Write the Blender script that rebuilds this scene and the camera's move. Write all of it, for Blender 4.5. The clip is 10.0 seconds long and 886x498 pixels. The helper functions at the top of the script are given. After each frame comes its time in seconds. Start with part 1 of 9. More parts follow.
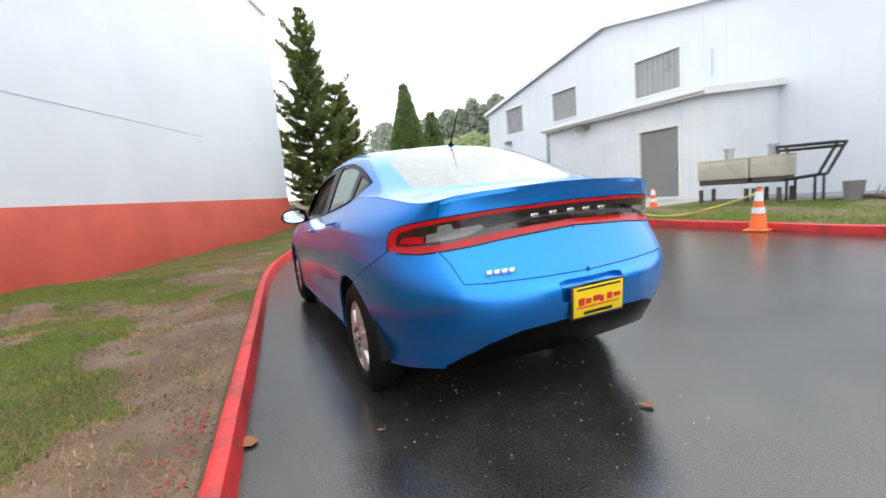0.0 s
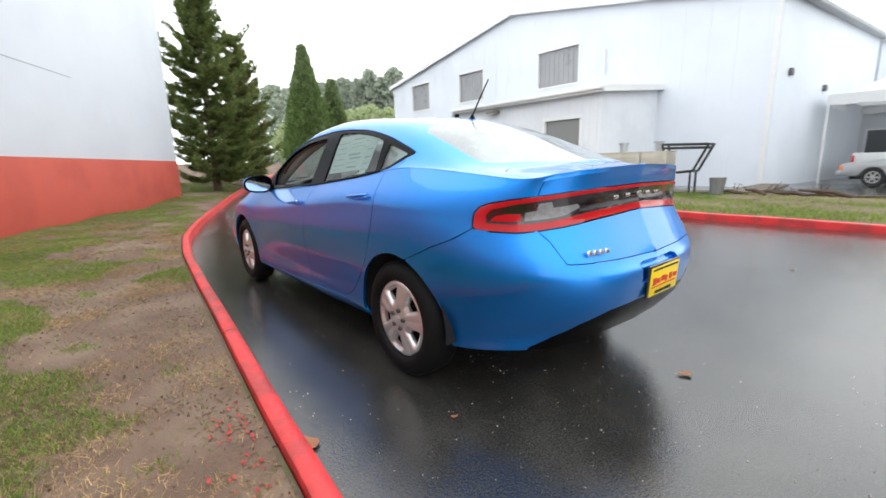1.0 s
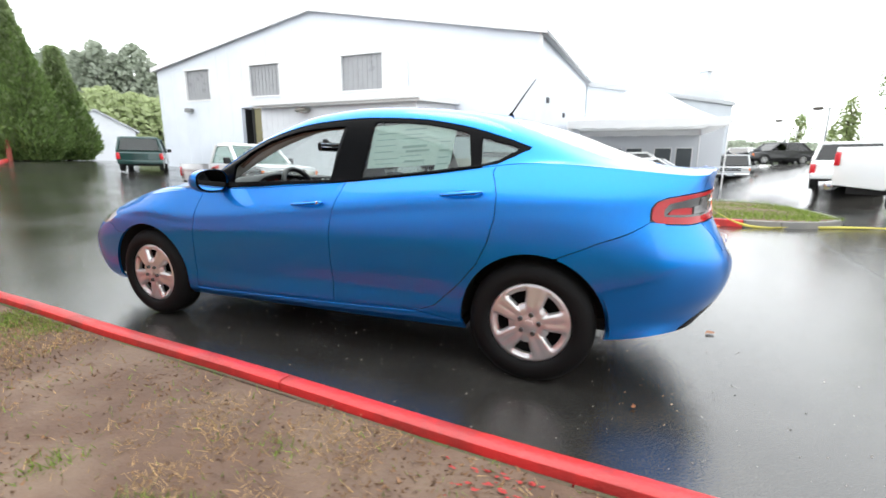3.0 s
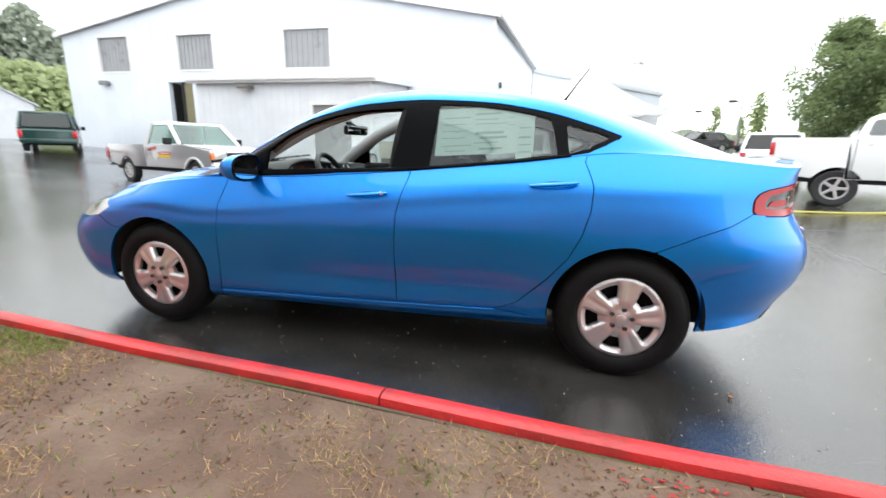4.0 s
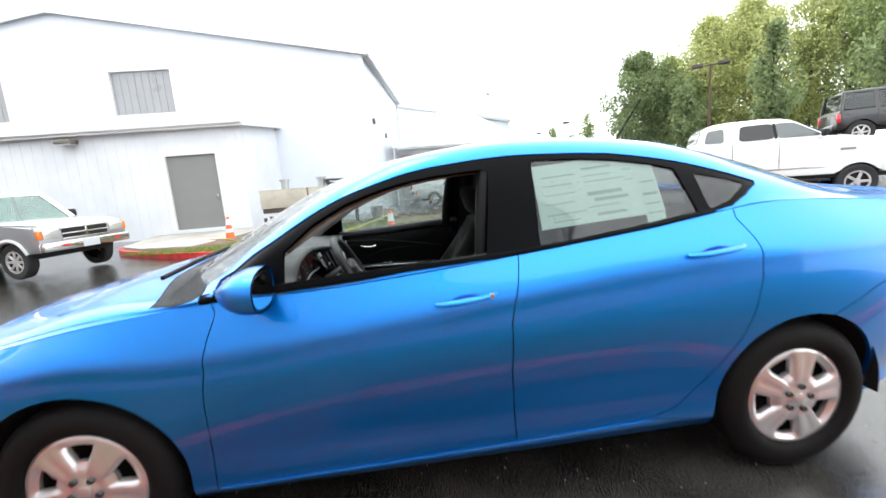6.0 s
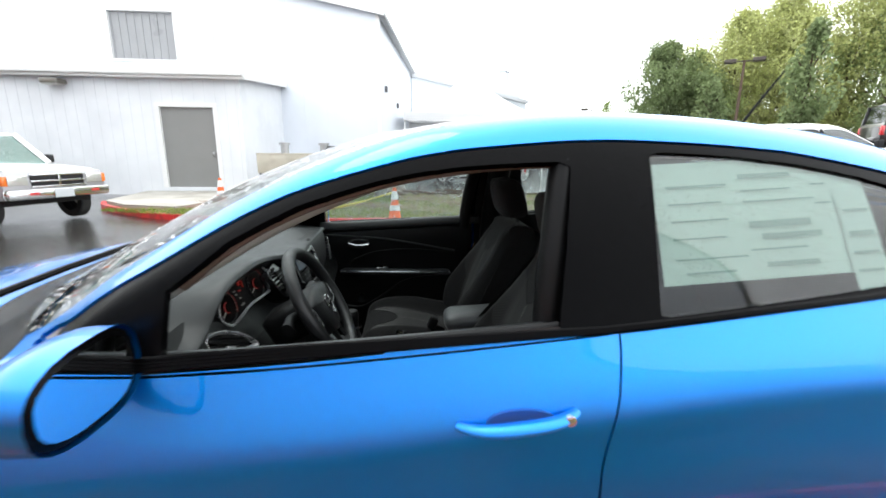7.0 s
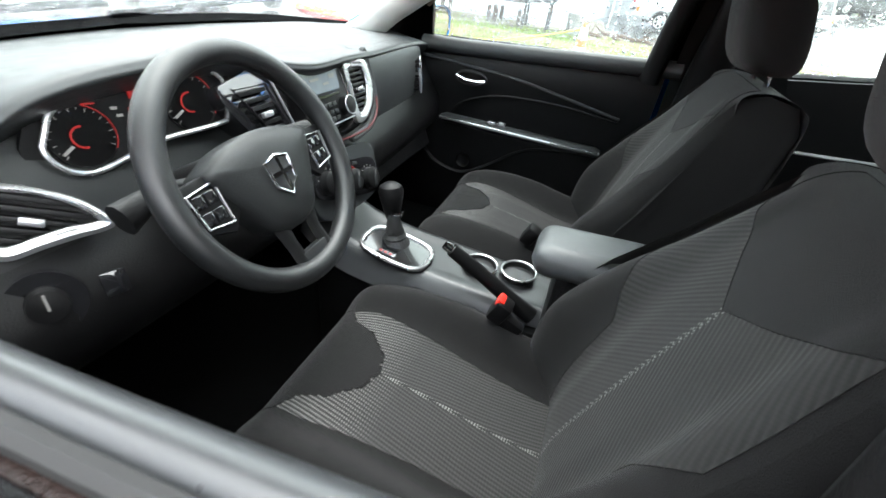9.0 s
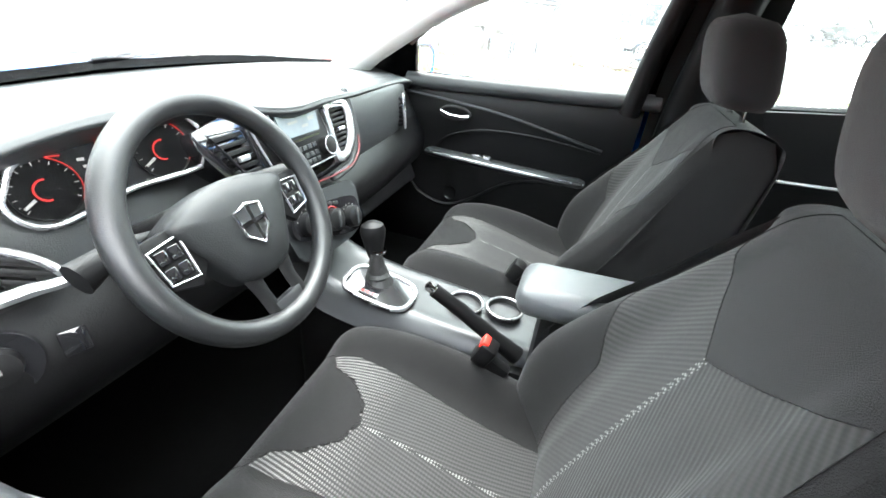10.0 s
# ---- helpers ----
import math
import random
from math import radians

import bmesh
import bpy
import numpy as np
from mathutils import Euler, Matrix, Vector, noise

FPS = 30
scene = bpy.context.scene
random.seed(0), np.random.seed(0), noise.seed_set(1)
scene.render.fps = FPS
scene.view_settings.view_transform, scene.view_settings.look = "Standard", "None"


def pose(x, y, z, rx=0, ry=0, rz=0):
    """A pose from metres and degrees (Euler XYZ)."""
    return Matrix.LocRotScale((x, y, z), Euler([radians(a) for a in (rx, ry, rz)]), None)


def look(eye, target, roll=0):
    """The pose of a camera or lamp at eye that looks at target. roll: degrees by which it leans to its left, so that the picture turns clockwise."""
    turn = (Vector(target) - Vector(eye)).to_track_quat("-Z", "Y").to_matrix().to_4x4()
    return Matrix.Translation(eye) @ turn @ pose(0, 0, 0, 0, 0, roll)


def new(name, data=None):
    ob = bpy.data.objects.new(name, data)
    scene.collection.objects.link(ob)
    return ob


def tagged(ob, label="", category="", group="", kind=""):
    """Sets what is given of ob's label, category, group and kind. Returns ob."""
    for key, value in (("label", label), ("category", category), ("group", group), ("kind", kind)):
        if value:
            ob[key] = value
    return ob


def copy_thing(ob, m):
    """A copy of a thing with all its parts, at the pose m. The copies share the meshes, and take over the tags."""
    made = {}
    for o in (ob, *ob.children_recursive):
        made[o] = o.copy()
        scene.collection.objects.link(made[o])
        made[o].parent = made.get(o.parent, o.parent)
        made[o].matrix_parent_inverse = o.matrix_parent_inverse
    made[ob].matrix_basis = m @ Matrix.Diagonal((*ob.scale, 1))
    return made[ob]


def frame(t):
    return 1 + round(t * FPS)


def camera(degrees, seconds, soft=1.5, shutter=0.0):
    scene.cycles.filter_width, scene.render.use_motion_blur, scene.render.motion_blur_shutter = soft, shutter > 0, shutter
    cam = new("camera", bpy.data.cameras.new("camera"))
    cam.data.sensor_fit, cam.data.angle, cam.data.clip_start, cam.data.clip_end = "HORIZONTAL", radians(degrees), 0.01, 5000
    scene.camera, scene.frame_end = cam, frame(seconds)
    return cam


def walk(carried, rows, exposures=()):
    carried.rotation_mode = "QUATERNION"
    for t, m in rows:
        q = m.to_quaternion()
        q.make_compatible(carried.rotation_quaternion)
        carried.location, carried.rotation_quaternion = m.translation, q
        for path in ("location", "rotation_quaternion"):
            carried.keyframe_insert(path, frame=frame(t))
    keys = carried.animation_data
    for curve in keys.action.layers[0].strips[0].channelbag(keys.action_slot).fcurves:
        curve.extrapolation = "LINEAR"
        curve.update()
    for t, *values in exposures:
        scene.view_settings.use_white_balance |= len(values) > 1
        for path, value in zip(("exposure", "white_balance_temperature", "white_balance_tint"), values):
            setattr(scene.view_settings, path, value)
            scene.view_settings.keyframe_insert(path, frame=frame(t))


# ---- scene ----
cam = camera(92.4, 10.0, 1.6, 0.4)
PATH = [
    (0, (-3.717, 1.385, 1.091), (-1.921, 0.543, 0.83), -5.0),
    (0.5, (-3.47, 1.732, 1.095), (-1.802, 0.67, 0.795), -4.7),
    (1, (-3.157, 2.041, 1.124), (-1.65, 0.787, 0.729), -1.4),
    (1.5, (-2.837, 2.347, 1.095), (-1.517, 0.885, 0.746), -2.7),
    (2, (-2.462, 2.6, 1.079), (-1.266, 1.038, 0.713), -3.3),
    (2.5, (-2.063, 2.72, 1.073), (-1.095, 1.011, 0.697), -1.3),
    (3, (-1.662, 2.893, 1.095), (-0.966, 1.058, 0.707), 0.4),
    (3.2, (-1.501, 2.927, 1.113), (-0.846, 1.09, 0.671), -0.5),
    (4.3, (-0.705, 2.948, 1.104), (-0.481, 1.016, 0.636), 2.4),
    (4.5, (-0.563, 2.938, 1.16), (-0.473, 1.009, 0.641), 2.2),
    (5, (-0.251, 2.788, 1.19), (-0.183, 0.867, 0.641), -1.9),
    (5.5, (-0.025, 2.594, 1.246), (-0.105, 0.637, 0.838), -2.4),
    (6, (0.148, 2.306, 1.303), (-0.015, 0.34, 0.97), -4.6),
    (6.2, (0.138, 2.163, 1.365), (0.049, 0.202, 0.98), -6.5),
    (7.3, (0.151, 1.359, 1.308), (-0.003, -0.577, 0.829), 2.5),
    (7.5, (0.131, 1.285, 1.286), (0.072, -0.638, 0.739), 1.4),
    (8, (0.073, 1.007, 1.201), (0.36, -0.846, 0.507), 5.7),
    (8.5, (0.031, 0.882, 1.176), (0.473, -0.826, 0.234), 2.8),
    (9, (-0.001, 0.801, 1.181), (0.473, -0.798, 0.077), 7.4),
    (9.5, (-0.012, 0.774, 1.196), (0.469, -0.862, 0.15), 7.0),
    (10, (-0.013, 0.766, 1.2), (0.468, -0.897, 0.199), 6.4),
]
walk(cam, [(t, look(eye, target, roll)) for t, eye, target, roll in PATH],
     exposures=[(0.0, 0.1), (1.0, 0.2), (2.0, 0.4), (3.0, 0.45), (4.5, 0.55), (5.0, 0.75), (5.5, 0.8), (6.0, 0.65), (7.0, 0.55), (7.5, 0.55), (8.0, 0.8), (8.5, 1.5), (9.0, 2.55), (9.5, 3.35), (10.0, 3.75)])

# ---- world and sun: wet, overcast noon ----
world = bpy.data.worlds.new("overcast_sky")
world.use_nodes = True
scene.world = world
wn = world.node_tree.nodes
wl = world.node_tree.links
sky = wn.new("ShaderNodeTexSky")
sky.sky_type = "NISHITA"
sky.sun_disc = False
sky.sun_elevation = radians(50)
sky.sun_rotation = radians(200)
sky.dust_density = 4.0
grey = wn.new("ShaderNodeHueSaturation")
grey.inputs["Saturation"].default_value = 0.12
grey.inputs["Value"].default_value = 0.55
veil = wn.new("ShaderNodeMixRGB")
veil.inputs["Fac"].default_value = 0.82
veil.inputs["Color2"].default_value = (15.0, 15.6, 16.0, 1)
wl.new(sky.outputs["Color"], grey.inputs["Color"])
wl.new(grey.outputs["Color"], veil.inputs["Color1"])
wl.new(veil.outputs["Color"], wn["Background"].inputs["Color"])
wn["Background"].inputs["Strength"].default_value = 0.155
sun_data = bpy.data.lights.new("sun", "SUN")
sun_data.energy = 0.6
sun_data.angle = radians(25)
sun_data.color = (1.0, 0.98, 0.95)
sun = new("sun", sun_data)
sun.matrix_world = look((0, 0, 30), (-6, 12, 0))


# ---- materials ----
def mat(name, base, rough=0.6, metal=0.0, vary=0.12, scale=6.0, bump=0.0, bump_scale=60.0, rvary=0.1, spec=0.5,
        coat=0.0, sheen=0.0, second=None, second_scale=1.5, tint_random=0.0, stretch=(1, 1, 1), island=False):
    m = bpy.data.materials.new(name)
    m.use_nodes = True
    n, l = m.node_tree.nodes, m.node_tree.links
    b = n["Principled BSDF"]
    b.inputs["Metallic"].default_value = metal
    b.inputs["Specular IOR Level"].default_value = spec
    b.inputs["Coat Weight"].default_value = coat
    b.inputs["Coat Roughness"].default_value = 0.03
    b.inputs["Sheen Weight"].default_value = sheen
    tc = n.new("ShaderNodeTexCoord")
    mp = n.new("ShaderNodeMapping")
    mp.inputs["Scale"].default_value = stretch
    l.new(tc.outputs["Object"], mp.inputs["Vector"])

    def tex(s, detail=5.0):
        t = n.new("ShaderNodeTexNoise")
        t.inputs["Scale"].default_value = s
        t.inputs["Detail"].default_value = detail
        l.new(mp.outputs["Vector"], t.inputs["Vector"])
        return t
    t1 = tex(scale)
    mx = n.new("ShaderNodeMixRGB")
    mx.inputs["Color1"].default_value = (*[c * (1 - vary) for c in base], 1)
    mx.inputs["Color2"].default_value = (*[min(1, c * (1 + vary)) for c in base], 1)
    l.new(t1.outputs["Fac"], mx.inputs["Fac"])
    out = mx.outputs["Color"]
    if second is not None:
        t2 = tex(second_scale, 4.0)
        r = n.new("ShaderNodeValToRGB")
        r.color_ramp.elements[0].position, r.color_ramp.elements[1].position = 0.45, 0.62
        l.new(t2.outputs["Fac"], r.inputs["Fac"])
        m2 = n.new("ShaderNodeMixRGB")
        m2.inputs["Color2"].default_value = (*second, 1)
        l.new(r.outputs["Color"], m2.inputs["Fac"])
        l.new(out, m2.inputs["Color1"])
        out = m2.outputs["Color"]
    if tint_random:
        if island:
            oi, key = n.new("ShaderNodeNewGeometry"), "Random Per Island"
        else:
            oi, key = n.new("ShaderNodeObjectInfo"), "Random"
        mr = n.new("ShaderNodeMapRange")
        mr.inputs["To Min"].default_value, mr.inputs["To Max"].default_value = 1 - tint_random, 1 + tint_random
        hs = n.new("ShaderNodeHueSaturation")
        l.new(oi.outputs[key], mr.inputs["Value"])
        l.new(mr.outputs["Result"], hs.inputs["Value"])
        l.new(out, hs.inputs["Color"])
        out = hs.outputs["Color"]
    l.new(out, b.inputs["Base Color"])
    rr = n.new("ShaderNodeMapRange")
    rr.inputs["To Min"].default_value, rr.inputs["To Max"].default_value = max(0.02, rough - rvary), min(1, rough + rvary)
    l.new(t1.outputs["Fac"], rr.inputs["Value"])
    l.new(rr.outputs["Result"], b.inputs["Roughness"])
    if bump:
        t3 = tex(bump_scale, 3.0)
        bp = n.new("ShaderNodeBump")
        bp.inputs["Strength"].default_value = bump
        bp.inputs["Distance"].default_value = 0.01
        l.new(t3.outputs["Fac"], bp.inputs["Height"])
        l.new(bp.outputs["Normal"], b.inputs["Normal"])
    return m


def glass(name, tint, cover=-0.12, rough=0.0, wet=0.0, film=0.0, milk=0.0):
    """Thin pane: a mix of clear pass and gloss."""
    m = bpy.data.materials.new(name)
    m.use_nodes = True
    n, l = m.node_tree.nodes, m.node_tree.links
    n.remove(n["Principled BSDF"])
    tr = n.new("ShaderNodeBsdfTransparent")
    tr.inputs["Color"].default_value = (*tint, 1)
    gl = n.new("ShaderNodeBsdfGlossy")
    gl.inputs["Roughness"].default_value = 0.02 + rough
    df = n.new("ShaderNodeBsdfDiffuse")
    df.inputs["Color"].default_value = (0.75, 0.8, 0.8, 1)
    lw = n.new("ShaderNodeLayerWeight")
    lw.inputs["Blend"].default_value = 0.5
    pw = n.new("ShaderNodeMath")
    pw.operation = "POWER"
    pw.inputs[1].default_value = 4.2
    l.new(lw.outputs["Facing"], pw.inputs[0])
    fr = n.new("ShaderNodeMath")
    fr.operation = "MULTIPLY_ADD"
    fr.inputs[1].default_value, fr.inputs[2].default_value = 0.92, 0.07
    l.new(pw.outputs[0], fr.inputs[0])
    mix = n.new("ShaderNodeMixShader")
    l.new(fr.outputs[0], mix.inputs["Fac"])
    first = tr.outputs["BSDF"]
    if wet:
        tc = n.new("ShaderNodeTexCoord")
        vo = n.new("ShaderNodeTexVoronoi")
        vo.inputs["Scale"].default_value = 95.0
        l.new(tc.outputs["Object"], vo.inputs["Vector"])
        no = n.new("ShaderNodeTexNoise")
        no.inputs["Scale"].default_value = 16.0
        l.new(tc.outputs["Object"], no.inputs["Vector"])
        cp = n.new("ShaderNodeMath")
        cp.operation = "MULTIPLY_ADD"
        cp.inputs[1].default_value, cp.inputs[2].default_value = 0.75, cover
        l.new(no.outputs["Fac"], cp.inputs[0])
        lt = n.new("ShaderNodeMath")
        lt.operation = "LESS_THAN"
        l.new(vo.outputs["Distance"], lt.inputs[0])
        l.new(cp.outputs[0], lt.inputs[1])
        sc = n.new("ShaderNodeMath")
        sc.operation = "MULTIPLY"
        sc.inputs[1].default_value = wet
        l.new(lt.outputs[0], sc.inputs[0])
        m1 = n.new("ShaderNodeMixShader")
        l.new(sc.outputs[0], m1.inputs["Fac"])
        l.new(tr.outputs["BSDF"], m1.inputs[1])
        l.new(df.outputs["BSDF"], m1.inputs[2])
        first = m1.outputs["Shader"]
    # An even diffuse white, used to stand for glare on the pane.
    if film:
        m3 = n.new("ShaderNodeMixShader")
        m3.inputs["Fac"].default_value = film
        l.new(first, m3.inputs[1])
        l.new(df.outputs["BSDF"], m3.inputs[2])
        first = m3.outputs["Shader"]
    if milk:
        # fine spray on the pane scatters the daylight that comes through
        ts = n.new("ShaderNodeBsdfTranslucent")
        ts.inputs["Color"].default_value = (0.80, 0.86, 0.87, 1)
        tc = n.new("ShaderNodeTexCoord")
        no = n.new("ShaderNodeTexNoise")
        no.inputs["Scale"].default_value = 22.0
        no.inputs["Detail"].default_value = 6.0
        l.new(tc.outputs["Object"], no.inputs["Vector"])
        mr = n.new("ShaderNodeMapRange")
        mr.inputs["From Min"].default_value, mr.inputs["From Max"].default_value = 0.3, 0.7
        mr.inputs["To Min"].default_value, mr.inputs["To Max"].default_value = 0.4 * milk, 1.6 * milk
        l.new(no.outputs["Fac"], mr.inputs["Value"])
        m4 = n.new("ShaderNodeMixShader")
        l.new(mr.outputs["Result"], m4.inputs["Fac"])
        l.new(first, m4.inputs[1])
        l.new(ts.outputs["BSDF"], m4.inputs[2])
        first = m4.outputs["Shader"]
    l.new(first, mix.inputs[1])
    l.new(gl.outputs["BSDF"], mix.inputs[2])
    l.new(mix.outputs["Shader"], n["Material Output"].inputs["Surface"])
    return m


def emitter(name, colour, strength):
    m = bpy.data.materials.new(name)
    m.use_nodes = True
    b = m.node_tree.nodes["Principled BSDF"]
    b.inputs["Base Color"].default_value = (*[c * 0.12 for c in colour], 1)
    b.inputs["Emission Color"].default_value = (*colour, 1)
    b.inputs["Emission Strength"].default_value = strength
    return m


def asphalt_material():
    """Dark wet asphalt: fine grain, sparse pale chippings, gloss that follows the film of water."""
    m = bpy.data.materials.new("wet_asphalt")
    m.use_nodes = True
    n, l = m.node_tree.nodes, m.node_tree.links
    b = n["Principled BSDF"]
    tc = n.new("ShaderNodeTexCoord")

    def tex(kind, s, detail=4.0):
        t = n.new(kind)
        t.inputs["Scale"].default_value = s
        if "Detail" in t.inputs:
            t.inputs["Detail"].default_value = detail
        l.new(tc.outputs["Object"], t.inputs["Vector"])
        return t

    def calc(op, a, b2, c=None):
        k = n.new("ShaderNodeMath")
        k.operation = op
        for i, w in enumerate((a, b2, c)):
            if w is None:
                continue
            if isinstance(w, float):
                k.inputs[i].default_value = w
            else:
                l.new(w, k.inputs[i])
        return k.outputs[0]
    grain = tex("ShaderNodeTexNoise", 150.0, 3.0).outputs["Fac"]
    broad = tex("ShaderNodeTexNoise", 0.35, 5.0).outputs["Fac"]
    mid = tex("ShaderNodeTexNoise", 2.2, 4.0).outputs["Fac"]
    gate = tex("ShaderNodeTexNoise", 38.0, 1.0).outputs["Fac"]
    chips = tex("ShaderNodeTexVoronoi", 75.0).outputs["Distance"]
    tone = calc("MULTIPLY_ADD", grain, 0.7, calc("MULTIPLY", mid, 0.3))
    ramp = n.new("ShaderNodeValToRGB")
    e = ramp.color_ramp.elements
    e[0].position, e[0].color = 0.40, (0.012, 0.0115, 0.0108, 1)
    e[1].position, e[1].color = 0.62, (0.060, 0.056, 0.050, 1)
    l.new(tone, ramp.inputs["Fac"])
    fleck = calc("MULTIPLY", calc("LESS_THAN", chips, 0.27), calc("GREATER_THAN", gate, 0.555))
    mx = n.new("ShaderNodeMixRGB")
    mx.inputs["Color2"].default_value = (0.36, 0.345, 0.32, 1)
    l.new(fleck, mx.inputs["Fac"])
    l.new(ramp.outputs["Color"], mx.inputs["Color1"])
    l.new(mx.outputs["Color"], b.inputs["Base Color"])
    wet = calc("MULTIPLY_ADD", mid, 0.45, broad)
    rr = n.new("ShaderNodeMapRange")
    rr.inputs["From Min"].default_value, rr.inputs["From Max"].default_value = 0.55, 0.95
    rr.inputs["To Min"].default_value, rr.inputs["To Max"].default_value = 0.06, 0.20
    l.new(wet, rr.inputs["Value"])
    l.new(rr.outputs["Result"], b.inputs["Roughness"])
    b.inputs["Specular IOR Level"].default_value = 0.85
    stones = tex("ShaderNodeTexVoronoi", 105.0).outputs["Distance"]
    bp = n.new("ShaderNodeBump")
    bp.inputs["Distance"].default_value = 0.0025
    bp.inputs["Strength"].default_value = 0.20
    l.new(stones, bp.inputs["Height"])
    l.new(bp.outputs["Normal"], b.inputs["Normal"])
    return m


def car_paint(name, base, metal=0.55, rough=0.32):
    m = bpy.data.materials.new(name)
    m.use_nodes = True
    n, l = m.node_tree.nodes, m.node_tree.links
    b = n["Principled BSDF"]
    tc = n.new("ShaderNodeTexCoord")
    fl = n.new("ShaderNodeTexVoronoi")
    fl.inputs["Scale"].default_value = 1400.0
    l.new(tc.outputs["Object"], fl.inputs["Vector"])
    mx = n.new("ShaderNodeMixRGB")
    mx.inputs["Fac"].default_value = 0.5
    mx.inputs["Color1"].default_value = (*[c * 0.9 for c in base], 1)
    mx.inputs["Color2"].default_value = (*[min(1, c * 1.1) for c in base], 1)
    l.new(fl.outputs["Color"], mx.inputs["Fac"])
    l.new(mx.outputs["Color"], b.inputs["Base Color"])
    b.inputs["Metallic"].default_value = metal
    b.inputs["Roughness"].default_value = rough
    b.inputs["Coat Weight"].default_value = 1.0
    b.inputs["Coat Roughness"].default_value = 0.03
    b.inputs["Coat IOR"].default_value = 1.45
    rain = n.new("ShaderNodeTexVoronoi")
    rain.inputs["Scale"].default_value = 140.0
    l.new(tc.outputs["Object"], rain.inputs["Vector"])
    rp = n.new("ShaderNodeMapRange")
    rp.inputs["From Min"].default_value, rp.inputs["From Max"].default_value = 0.10, 0.28
    rp.inputs["To Min"].default_value, rp.inputs["To Max"].default_value = 1.0, 0.0
    l.new(rain.outputs["Distance"], rp.inputs["Value"])
    bp = n.new("ShaderNodeBump")
    bp.inputs["Strength"].default_value = 0.06
    bp.inputs["Distance"].default_value = 0.002
    l.new(rp.outputs["Result"], bp.inputs["Height"])
    l.new(bp.outputs["Normal"], b.inputs["Coat Normal"])
    return m


ASPHALT = asphalt_material()
BLUE = car_paint("metallic_blue_paint", (0.0005, 0.235, 0.77), 0.95, 0.40)
SILVER = car_paint("silver_paint", (0.50, 0.51, 0.52), 0.7, 0.35)
PICKUP_GREY = car_paint("grey_silver_paint", (0.34, 0.34, 0.35), 0.5, 0.4)
WHITE_CAR = car_paint("white_paint_car", (0.78, 0.79, 0.78), 0.0, 0.3)
GREEN_CAR = car_paint("dark_green_paint", (0.015, 0.055, 0.05), 0.2, 0.3)
BLACK_CAR = car_paint("black_paint", (0.012, 0.012, 0.013), 0.1, 0.3)
KERB_RED = mat("red_kerb_paint", (0.62, 0.030, 0.030), 0.42, vary=0.18, scale=9, bump=0.35, bump_scale=70, rvary=0.15, second=(0.40, 0.030, 0.028), second_scale=5.0)
KERB_GREY = mat("grey_concrete", (0.20, 0.19, 0.17), 0.6, vary=0.2, scale=7, bump=0.3, second=(0.17, 0.17, 0.16))
CONCRETE = mat("pale_concrete", (0.42, 0.40, 0.36), 0.65, vary=0.15, scale=5, bump=0.25, second=(0.33, 0.31, 0.27))
SIDING = mat("white_metal_siding", (0.70, 0.74, 0.80), 0.5, vary=0.03, scale=1.2, rvary=0.05, second=(0.66, 0.70, 0.76), second_scale=0.4)
ANNEX_WHITE = mat("white_painted_wood", (0.72, 0.74, 0.77), 0.6, vary=0.05, scale=3, bump=0.1, bump_scale=30, second=(0.67, 0.69, 0.72), second_scale=0.8)
STUCCO = mat("white_stucco", (0.76, 0.79, 0.84), 0.7, vary=0.03, scale=2.5, bump=0.25, bump_scale=45, second=(0.72, 0.75, 0.80), second_scale=0.5)
BAND_RED = mat("red_band_paint", (0.52, 0.085, 0.055), 0.65, vary=0.12, scale=2.5, bump=0.3, bump_scale=40, second=(0.46, 0.07, 0.045), second_scale=1.2)
TRIM_WHITE = mat("white_trim", (0.74, 0.74, 0.74), 0.5, vary=0.05)
DOOR_GREY = mat("grey_door_paint", (0.22, 0.22, 0.215), 0.5, vary=0.06, scale=2)
WIN_DARK = mat("corrugated_window_panel", (0.30, 0.305, 0.315), 0.30, vary=0.15, scale=2)
DARK = mat("black_void", (0.012, 0.012, 0.012), 0.8, vary=0.1)
SOIL = mat("bare_soil", (0.120, 0.072, 0.048), 0.9, vary=0.30, scale=9, bump=0.9, bump_scale=38, second=(0.175, 0.118, 0.082), second_scale=2.2)
BARK = mat("conifer_bark", (0.085, 0.055, 0.038), 0.9, vary=0.3, scale=14, bump=0.6, bump_scale=40)


# ---- building tools ----
def thing(name, label, category, group="", loc=(0, 0, 0), turn=0.0, kind=""):
    """An Empty at a thing's base, which carries its parts."""
    ob = new(name)
    ob.empty_display_size = 0.1
    ob.matrix_basis = pose(loc[0], loc[1], loc[2], 0, 0, turn)
    return tagged(ob, label, category, group, kind)


def finish(bm, name, material, smooth=False):
    me = bpy.data.meshes.new(name)
    bmesh.ops.recalc_face_normals(bm, faces=bm.faces)
    bm.to_mesh(me)
    bm.free()
    me.materials.append(material)
    if smooth:
        me.polygons.foreach_set("use_smooth", [True] * len(me.polygons))
        me.set_sharp_from_angle(angle=radians(smooth if smooth > 1 else 40))
    return me


def part(name, bm, material, parent=None, label="", smooth=40, kind=""):
    ob = new(name, finish(bm, name, material, smooth))
    if parent is not None:
        ob.parent = parent
    if label:
        ob["label"] = label
    if kind:
        ob["kind"] = kind
    return ob


def single(name, bm, material, label, category, group="", kind="", smooth=40):
    return tagged(part(name, bm, material, None, "", smooth), label, category, group, kind)


